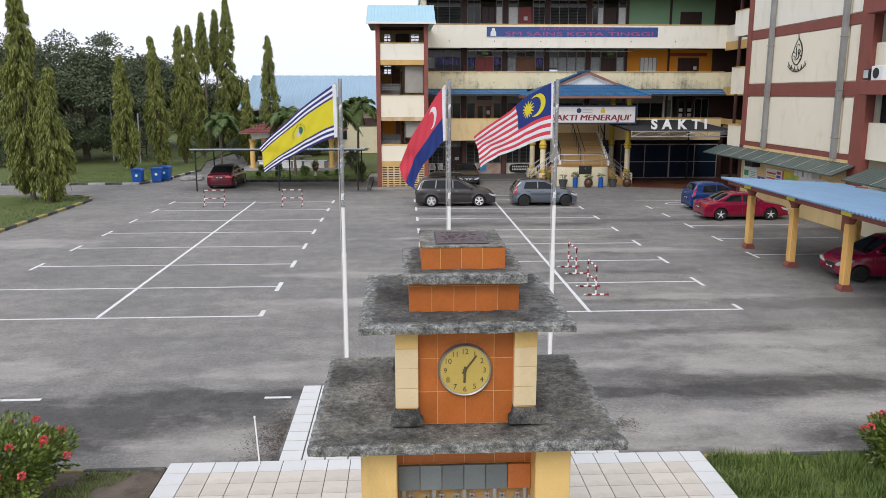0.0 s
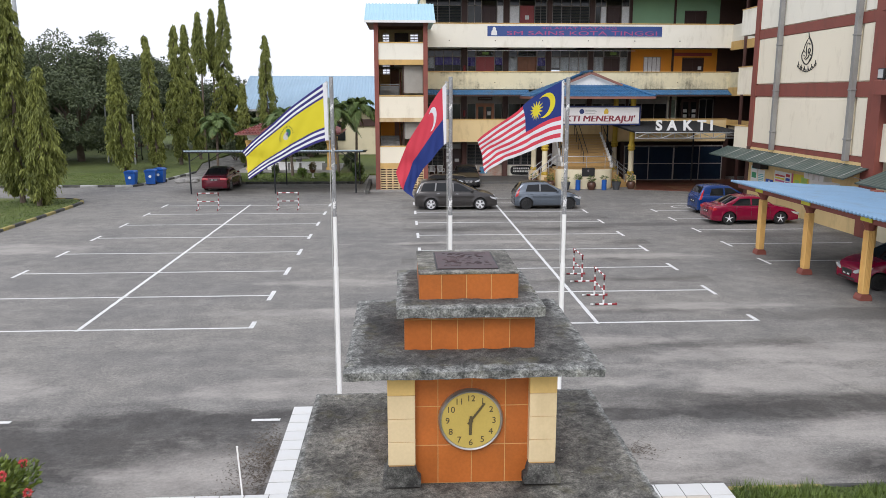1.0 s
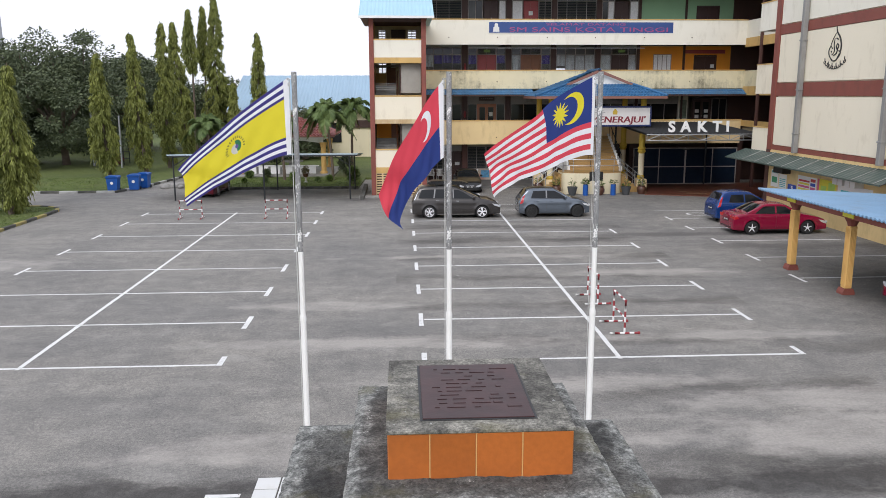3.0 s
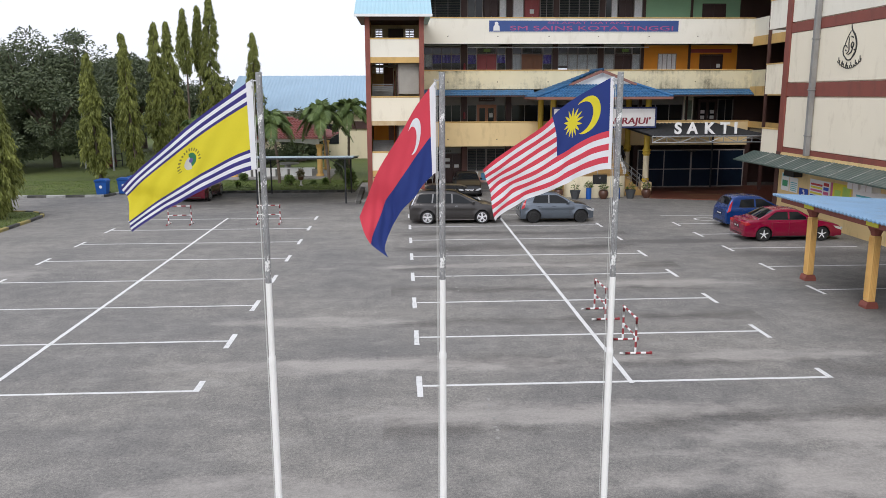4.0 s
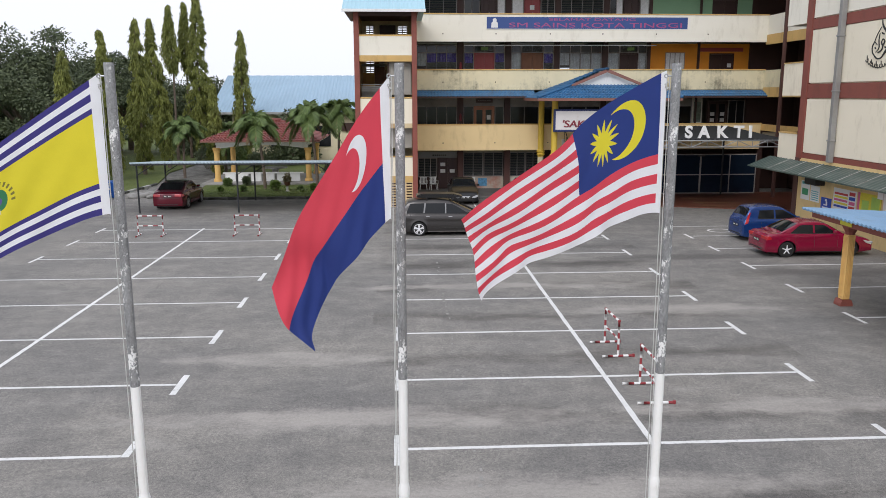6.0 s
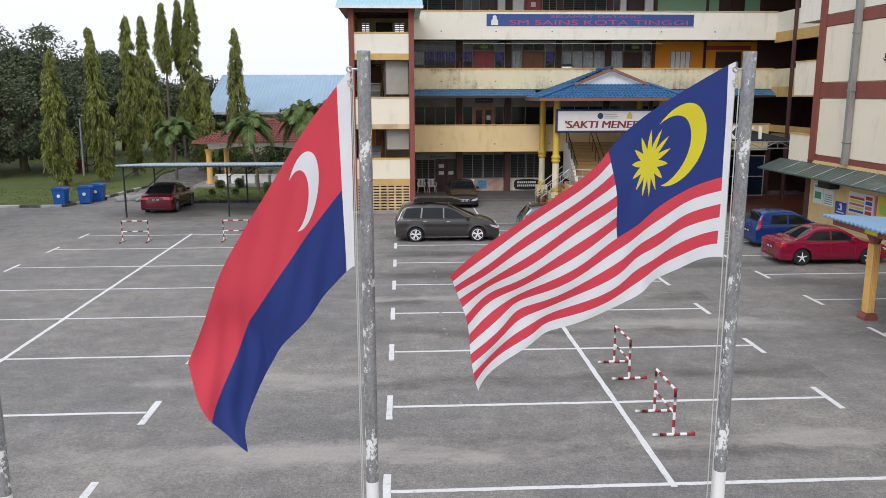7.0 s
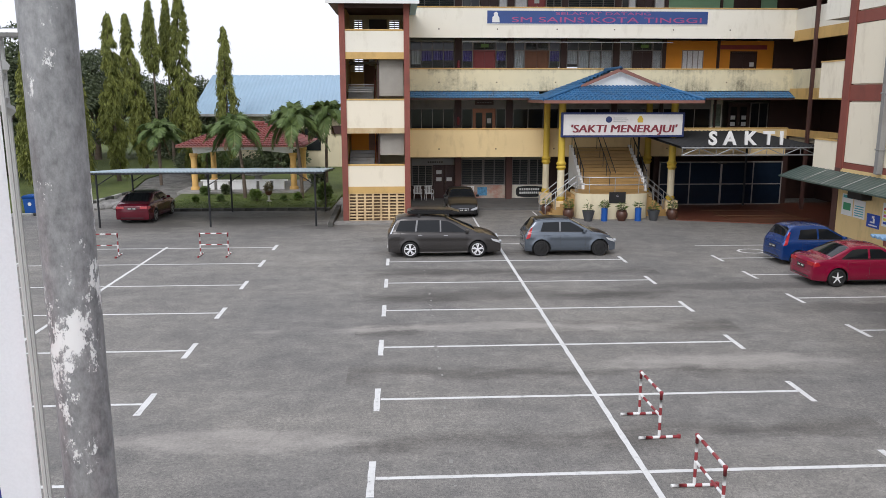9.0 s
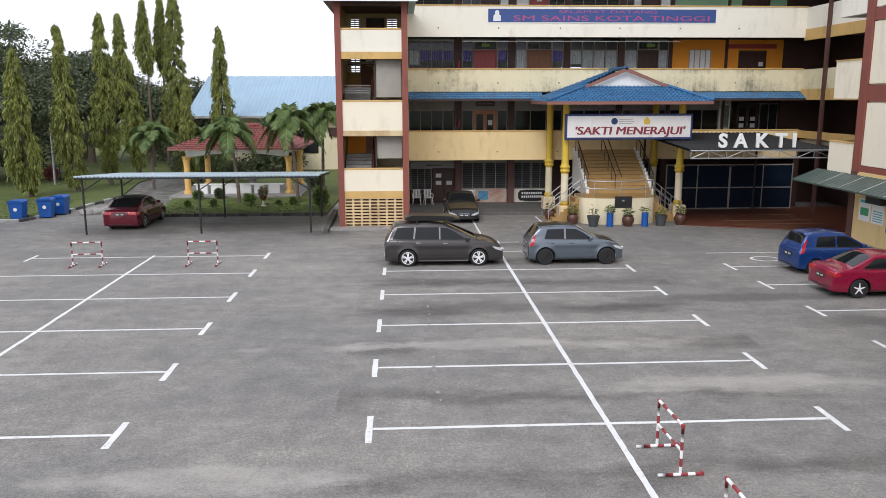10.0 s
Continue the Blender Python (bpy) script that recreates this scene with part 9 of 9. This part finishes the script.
def palm(x, y, h, seed, lean=(0.0, 0.0), fronds=20, length=2.35):
    """A slim leaning trunk, a bulge of old sheaths, and arching fronds with long hanging leaflets."""
    rnd = random.Random(seed)
    t = root("palm", (x, y, 0.05), "palm with a slim ringed trunk and arching fronds", "palm", "palms by the pavilion")
    at = lambda f: Vector((lean[0] * f * f, lean[1] * f * f, h * f))
    tr = bmesh.new()
    for k in range(14):
        tube(at(k / 14), at((k + 1) / 14), 0.125 - 0.003 * k, 0.108 - 0.003 * k, n=10, bm=tr)
    part("trunk", tr, M_TRUNK, t)
    top = at(1.0)
    part("crown_shaft", lathe([(0.07, -0.55), (0.14, -0.3), (0.15, -0.1), (0.08, 0.15), (0.02, 0.3)], 12, centre=top), M_DEAD, t, "brown fibrous sheaths", True)
    for k in range(fronds + 3):
        dry = k >= fronds
        a = 2.4 * k + rnd.uniform(-0.2, 0.2)
        el = rnd.uniform(-1.1, -0.7) if dry else -0.1 + 1.5 * (k + rnd.random()) / fronds
        L = length * rnd.uniform(0.85, 1.12) * (0.55 if dry else 1.0)
        out, sidev = Vector((math.cos(a), math.sin(a), 0)), Vector((-math.sin(a), math.cos(a), 0))
        sag = 0.3 if dry else rnd.uniform(0.6, 0.95)
        spine = [top + out * (L * u * math.cos(el) * (1 - 0.1 * u)) + Vector((0, 0, L * (u * math.sin(el) - sag * u ** 2.1))) for u in [q / 10 for q in range(11)]]
        verts, faces = [], []
        for p, q in zip(spine, spine[1:]):
            k0 = len(verts)
            verts += [p + sidev * 0.022, p - sidev * 0.022, q - sidev * 0.016, q + sidev * 0.016]
            faces.append((k0, k0 + 1, k0 + 2, k0 + 3))
        for q in range(72):
            u = 0.12 + 0.88 * q / 72
            i = min(9, int(u * 10))
            p = spine[i].lerp(spine[i + 1], u * 10 - i)
            d = (spine[i + 1] - spine[i]).normalized()
            ll = (0.3 if dry else 0.62) * rnd.uniform(0.8, 1.15) * math.sin(math.pi * min(1, 0.2 + u * 0.8)) + 0.14
            for sg in (-1, 1):
                hang = rnd.uniform(0.15, 0.85)
                m = p + (sidev * sg * 0.75 + d * 0.6).normalized() * ll * 0.5 + Vector((0, 0, -0.08 * hang * ll))
                e = p + (sidev * sg * 0.75 + d * 0.7).normalized() * ll * (1 - 0.25 * hang) + Vector((rnd.gauss(0, 0.04), rnd.gauss(0, 0.04), -ll * 0.75 * hang))
                k0 = len(verts)
                verts += [p, m + d * 0.013, e, m - d * 0.013]
                faces += [(k0, k0 + 1, k0 + 2), (k0, k0 + 2, k0 + 3)]
        me = bpy.data.meshes.new("frond")
        me.from_pydata(verts, [], faces)
        me.materials.append(M_DEAD if dry else M_PALM)
        ob = new("frond", me)
        ob.parent = t
    return t


# columnar trees along the lawn
for k, (x, y, h, w, n, top) in enumerate(((-23.6, 75.0, 10.0, 2.4, 9500, -0.3), (-21.5, 77.5, 11.7, 2.4, 9500, -0.6), (-20.9, 82.0, 12.9, 2.7, 11000, 0.0), (-20.6, 88.0, 13.5, 2.5, 10000, -1.0),
                                          (-22.3, 97.0, 15.7, 2.1, 4500, -0.1), (-21.5, 99.0, 16.2, 1.7, 4500, 0.1), (-20.2, 98.0, 17.4, 3.4, 15000, 0.2), (-14.2, 90.0, 12.7, 2.5, 8500, 0.0), (-15.0, 82.0, 7.75, 1.9, 6500, 0.0),
                                          (-23.1, 56.0, 13.0, 3.5, 13000, 0.0), (-21.6, 54.8, 8.3, 2.5, 8000, 0.7), (-22.4, 57.4, 7.0, 2.2, 6000, 0.2))):
    mast_tree(x, y, h, w, 11 + k, n, top, skirt=0.6 if w < 2.2 and h > 15 else 0.1)
broad_tree(-31.5, 86, 13.2, 14.5, 3, 34000)
broad_tree(-40.5, 87, 13.0, 13.0, 4, 22000)
broad_tree(-47.0, 93, 13.5, 13.0, 14, 16000)
broad_tree(-30.3, 103, 12.2, 10.5, 5, 20000, low=False)
broad_tree(-33, 108, 11.0, 14.0, 6, 15000, low=False)
broad_tree(-32.0, 112, 11.5, 13.0, 12, 12000, low=False)
broad_tree(-21.0, 106, 9.5, 11.0, 13, 14000)
broad_tree(-13.0, 104, 6.4, 8.0, 7, 8000, "low dark tree behind the columnar trees")
broad_tree(-10.0, 90.5, 5.4, 4.5, 8, 5000, "low dark tree behind the pavilion")
broad_tree(-17.0, 112, 7.5, 11.0, 9, 8000, "low dark tree behind the columnar trees")
for x, y, h, lx, s in ((-9.25, 71.2, 4.55, -0.5, 1), (-5.6, 71.0, 5.1, -0.45, 2), (-4.35, 74.5, 5.3, 0.1, 3), (-17.0, 79.5, 3.9, 0.1, 4), (-14.6, 83.5, 3.4, 0.0, 5)):
    palm(x, y, h, 70 + s, (lx, 0.1))


def shrub(x, y, r, h, seed, n, mat, label, z=0.08, leaf=(0.07, 0.13), flowers=0, squash=0.8):
    rnd = random.Random(seed)
    t = root("shrub", (x, y, z), label, "shrub", "shrubs")
    st = bmesh.new()
    for k in range(9):
        a = rnd.uniform(0, 2 * math.pi)
        tube((0.12 * math.cos(a), 0.12 * math.sin(a), 0), (r * 0.6 * math.cos(a), r * 0.6 * math.sin(a), h * 0.7), 0.018, 0.008, n=5, bm=st)
    part("stems", st, M_TRUNK, t)
    lv, fl = [], []
    for _ in range(n):
        d = Vector((rnd.gauss(0, 1), rnd.gauss(0, 1), rnd.gauss(0, 1))).normalized()
        lump = 0.82 + 0.35 * noise.noise(d * 2.4 + Vector((seed, 0, 0)))
        q = rnd.random() ** 0.28 * lump
        p = Vector((d.x * r * q, d.y * r * q, h * 0.56 + d.z * h * 0.46 * q))
        ld = (d + Vector((rnd.gauss(0, 0.45), rnd.gauss(0, 0.45), 0.35 + rnd.gauss(0, 0.3)))).normalized()
        s = ld.cross(Vector((rnd.gauss(0, 1), rnd.gauss(0, 1), rnd.gauss(0, 1)))).normalized()
        L = rnd.uniform(*leaf)
        lv.append((p, ld, s, L, L * 0.55))
    crown_part("leaves", lv, mat, t)
    for k in range(flowers):
        a, e = rnd.uniform(0, 2 * math.pi), rnd.uniform(0.15, 1.2)
        c = Vector((math.cos(a) * math.cos(e) * r * 0.93, math.sin(a) * math.cos(e) * r * 0.93, h * 0.56 + math.sin(e) * h * 0.45))
        pet = []
        for _ in range(40):
            d = Vector((rnd.gauss(0, 1), rnd.gauss(0, 1), rnd.gauss(0.4, 0.8))).normalized()
            s = d.cross(Vector((rnd.gauss(0, 1), rnd.gauss(0, 1), 0.3))).normalized()
            pet.append((c + d * 0.03, d, s, 0.045, 0.04))
        crown_part("flower", pet, M_FLOWER, t, "coral red flower head")
    return t


shrub(-6.95, 19.3, 1.2, 1.22, 21, 6500, M_IXORA, "round ixora bush with coral red flowers on the verge", 0.06, (0.07, 0.12), 26)
shrub(8.05, 19.5, 0.85, 1.0, 22, 4200, M_IXORA, "round ixora bush with coral red flowers on the verge", 0.06, (0.07, 0.12), 20)
shrub(-23.9, 47.5, 1.5, 1.2, 23, 2600, M_REDLEAF, "clipped dark red hedge on the island", 0.1, (0.08, 0.16))
for k, (x, y, r, h) in enumerate(((-12.2, 72.9, 0.25, 0.5), (-10.9, 73.1, 0.2, 0.6), (-4.9, 74.5, 0.6, 1.6), (-14.3, 86, 1.2, 2.2), (-16.9, 86.5, 1.1, 2.0),
                                  (-12.0, 84, 1.0, 1.6), (-3.9, 68.2, 0.45, 1.3), (-33.0, 79.5, 1.6, 1.6), (-36, 78, 1.6, 1.8))):
    shrub(x, y, r, h, 30 + k, int(500 + 600 * r), M_BROAD if k % 3 else M_PALM, "leafy green shrub on the lawn", 0.1, (0.12, 0.24))


def thicket(x0, x1, y0, y1, h, count, per, seed, label):
    """Undergrowth from the ground up to an uneven top, in clumps of leaves."""
    rnd = random.Random(seed)
    leaves = []
    for _ in range(count):
        x, y = rnd.uniform(x0, x1), rnd.uniform(y0, y1)
        top = h * (0.75 + 0.6 * noise.noise(Vector((x * 0.22, y * 0.22, seed))))
        c, r = Vector((x, y, rnd.uniform(0.2, max(0.5, top)))), rnd.uniform(0.5, 1.15)
        for _ in range(per):
            d = Vector((rnd.gauss(0, 1), rnd.gauss(0, 1), rnd.gauss(0, 0.8))).normalized()
            p = c + d * r * rnd.random() ** 0.4
            p.z = max(0.12, p.z)
            ld = (d + Vector((rnd.gauss(0, 0.5), rnd.gauss(0, 0.5), -0.25))).normalized()
            leaves.append((p, ld, ld.cross(Vector((rnd.gauss(0, 1), rnd.gauss(0, 1), rnd.gauss(0, 1)))).normalized(), rnd.uniform(0.26, 0.46), rnd.uniform(0.14, 0.24)))
    me = leaf_mesh(leaves, "thicket")
    me.materials.append(M_BROAD)
    return tagged(new("thicket", me), label, "undergrowth", kind="stuff")


shrub(-26.2, 84.2, 0.55, 1.2, 44, 900, M_REDLEAF, "dark red leafy shrub under the lawn trees", 0.1, (0.12, 0.24))
thicket(-62, -36, 100, 116, 6.5, 330, 70, 3, "dark green undergrowth behind the lawn trees")
thicket(-80, -25, 136, 144, 7.0, 260, 60, 5, "dark green undergrowth far beyond the lawn")
thicket(-24, -17, 103, 112, 4.6, 110, 70, 4, "dark green undergrowth between the columnar trees")
thicket(-17.5, -10, 90.6, 92.2, 1.3, 45, 60, 6, "low dark undergrowth along the hall wall")

# planted stand and small plants in a row on the pavilion lawn
urn = root("plant_stand", (-7.45, 69.4, 0.1), "white plant stand with a clipped brown-green shrub", "plant stand")
part("stand", lathe([(0.16, 0), (0.16, 0.04), (0.07, 0.08), (0.07, 0.34), (0.13, 0.4)], 14), M_KERBWHITE, urn, "white stand", True)
part("pot", lathe([(0.13, 0.4), (0.2, 0.5), (0.22, 0.66), (0.18, 0.66)], 16), M_CLAY, urn, "brown pot", True)
lf = leaf_clump(420, 0.22, 0.75, 91, 0.16, 0.07, 0.3, 0.9)
bmesh.ops.translate(lf, verts=lf.verts, vec=(0, 0, 0.64))
part("leaves", lf, leaf_material("dry_shrub_leaf", (0.09, 0.075, 0.03), (0.2, 0.17, 0.07)), urn)
for k, (x, r, h) in enumerate(((-11.9, 0.15, 0.35), (-10.4, 0.17, 0.4), (-8.3, 0.38, 0.75), (-6.6, 0.14, 0.3), (-5.75, 0.24, 0.45))):
    shrub(x, 69.3 + 0.15 * k, r, h, 80 + k, int(260 + 700 * r), M_LEAFPOT if k % 2 == 0 else M_PALM, "small leafy plant in the row on the lawn", 0.1, (0.1, 0.18))
for x, y, h in ((-25.2, 82.4, 4.6), (-28.4, 84.5, 5.4)):
    post = root("garden_post", (x, y, 0.08), "bare grey post between the lawn trees", "post", "garden posts")
    part("post_tube", tube((0, 0, 0), (0.05, 0, h), 0.09, 0.07, n=10), M_GREYSTEEL, post, "", True)

# tall lamp mast and a steel rack on the lawn
mast = root("lamp_mast", (-38.2, 90, 0), "tall grey lamp mast beyond the trees", "lamp mast")
part("mast_tube", tube((0, 0, 0), (0, 0, 19), 0.28, 0.16, n=14), M_GREYSTEEL, mast, "", True)
part("lamp_arm", box(-1.0, -0.1, 18.6, 1.0, 0.1, 18.8), M_GREYSTEEL, mast)
for x in (-0.8, 0.0, 0.8):
    part("lamp_head", box(x - 0.25, -0.3, 18.8, x + 0.25, 0.1, 19.2, 0.04), M_KERBWHITE, mast)
cf = root("steel_frame", (-27.3, 86.3, 0.1), "dark blue steel frame with benches under the trees", "steel frame")
for x in (-1.2, 0, 1.2):
    for y in (-0.8, 0.8):
        part("frame_post", tube((x, y, 0), (x, y, 2.1), 0.045, n=8), M_BLACKSTEEL, cf)
for z in (0.5, 1.1, 2.1):
    for y in (-0.8, 0.8):
        part("frame_bar", tube((-1.2, y, z), (1.2, y, z), 0.04, n=8), M_BLACKSTEEL, cf)
part("bench_board", box(-1.2, -0.5, 0.5, 1.2, 0.5, 0.56), M_BLACKSTEEL, cf)

# rubbish and leaf litter on the silted ground near the monument
rl = random.Random(5)
lit = []
for _ in range(1700):
    side = rl.random() < 0.85
    x, y = (-2.88 - abs(rl.gauss(0, 0.32)), rl.gauss(21.7, 0.7)) if side else (rl.gauss(3.75, 0.22), rl.gauss(21.9, 0.18))
    if side and x > -2.85:
        x = -2.9 - rl.random() * 0.5
    if not side and x < 3.35:
        x = 3.4 + rl.random() * 0.4
    a = rl.uniform(0, 6.28)
    lit.append((Vector((x, max(20.55, y), 0.012 + rl.random() * 0.015)), Vector((math.cos(a), math.sin(a), 0.15)).normalized(), Vector((-math.sin(a), math.cos(a), 0)), rl.uniform(0.02, 0.055), rl.uniform(0.012, 0.03)))
me = leaf_mesh(lit, "leaf_litter")
me.materials.append(leaf_material("leaf_litter", (0.03, 0.022, 0.015), (0.09, 0.06, 0.03)))
tagged(new("leaf_litter", me), "brown leaf litter on silted asphalt", "litter", kind="stuff")

# grass blades on the verges nearest the plaza and along lawn edges
bl = []
for x0, x1, y0, y1, n, z, hmax in ((4.8, 10.5, 17.6, 20.26, 42000, 0.05, 0.24), (-6.4, -4.75, 17.8, 20.2, 9000, 0.05, 0.13), (-13.2, -3.4, 66.4, 72.6, 11000, 0.09, 0.1), (-30, -19.6, 65.0, 74, 11000, 0.09, 0.1), (-26, -19.9, 42, 57, 8000, 0.09, 0.12)):
    for _ in range(n):
        x, y, a = rl.uniform(x0, x1), rl.uniform(y0, y1), rl.uniform(0, 6.28)
        if y < 21 and x < 0 and noise.noise(Vector((x * 0.9, y * 0.9, 3))) < -0.35 + 0.9 * max(0, -5.4 - x):
            continue
        d = Vector((0.5 * math.cos(a), 0.5 * math.sin(a), rl.uniform(0.5, 1.2))).normalized()
        tuft = 0.75 + 0.7 * noise.noise(Vector((x * 1.6, y * 1.6, 7))) + 0.35 * noise.noise(Vector((x * 5, y * 5, 2)))
        bl.append((Vector((x, y, z)), d, Vector((-math.sin(a), math.cos(a), 0)), rl.uniform(0.35, 1) * hmax * max(0.25, tuft), 0.012 if y < 21 else 0.04))
me = leaf_mesh(bl, "grass")
me.materials.append(leaf_material("grass_blade", (0.036, 0.066, 0.009), (0.15, 0.21, 0.034)))
tagged(new("grass", me), "short green grass blades on the verges and lawns", "grass", kind="stuff")

# drainage manhole line and patched seam across the right bays
seam = bmesh.new()
rl2 = random.Random(8)
y = 27.0
while y < 53:
    L = rl2.uniform(0.04, 0.22)
    x = 1.62 + 0.02 * math.sin(y)
    if noise.noise(Vector((y * 0.45, 3, 0))) > -0.1 and rl2.random() < 0.6:
        e = 0.04 * rl2.uniform(-1, 1)
        box(x + e - 0.03 * rl2.uniform(0.3, 1.6), y, 0.0, x + e + 0.03 * rl2.uniform(0.3, 1.6), y + L * 0.7, 0.005, bm=seam)
    y += L + rl2.uniform(0.02, 0.3)
structure("crack_filler", seam, M_PAVEMENT, "flecks of pale filler along a crack in the asphalt", "road marking")

# ---- tiles of the plaza ----
rest = bmesh.new()
rest_verts, rest_faces, rest_mi = [], [], []
for x, y, kind_, near_ in PLAZA_TILES:
    if near_:
        ob = new("tile", tile_mesh[kind_])
        ob.parent = plaza
        ob.location = Vector((x, y, PZ)) - plaza.location
    else:
        k = len(rest_verts)
        h = TS / 2 - 0.004
        rest_verts += [(x - h, y - h - 16, PZ), (x + h, y - h - 16, PZ), (x + h, y + h - 16, PZ), (x - h, y + h - 16, PZ)]
        rest_verts += [(a, b, PZ - 0.011) for a, b, _ in rest_verts[k:k + 4]]
        rest_faces += [(k, k + 1, k + 2, k + 3)] + [(k + i, k + 4 + i, k + 4 + (i + 1) % 4, k + (i + 1) % 4) for i in range(4)]
        rest_mi += [0 if kind_ == "white" else 1] * 5
rest.free()
me = bpy.data.meshes.new("tile_field")
me.from_pydata(rest_verts, [], rest_faces)
me.materials.append(M_WHITETILE)
me.materials.append(M_BEIGETILE)
me.polygons.foreach_set("material_index", rest_mi)
ob = new("tile_field", me)
ob.parent = plaza
ob["kind"] = "stuff"
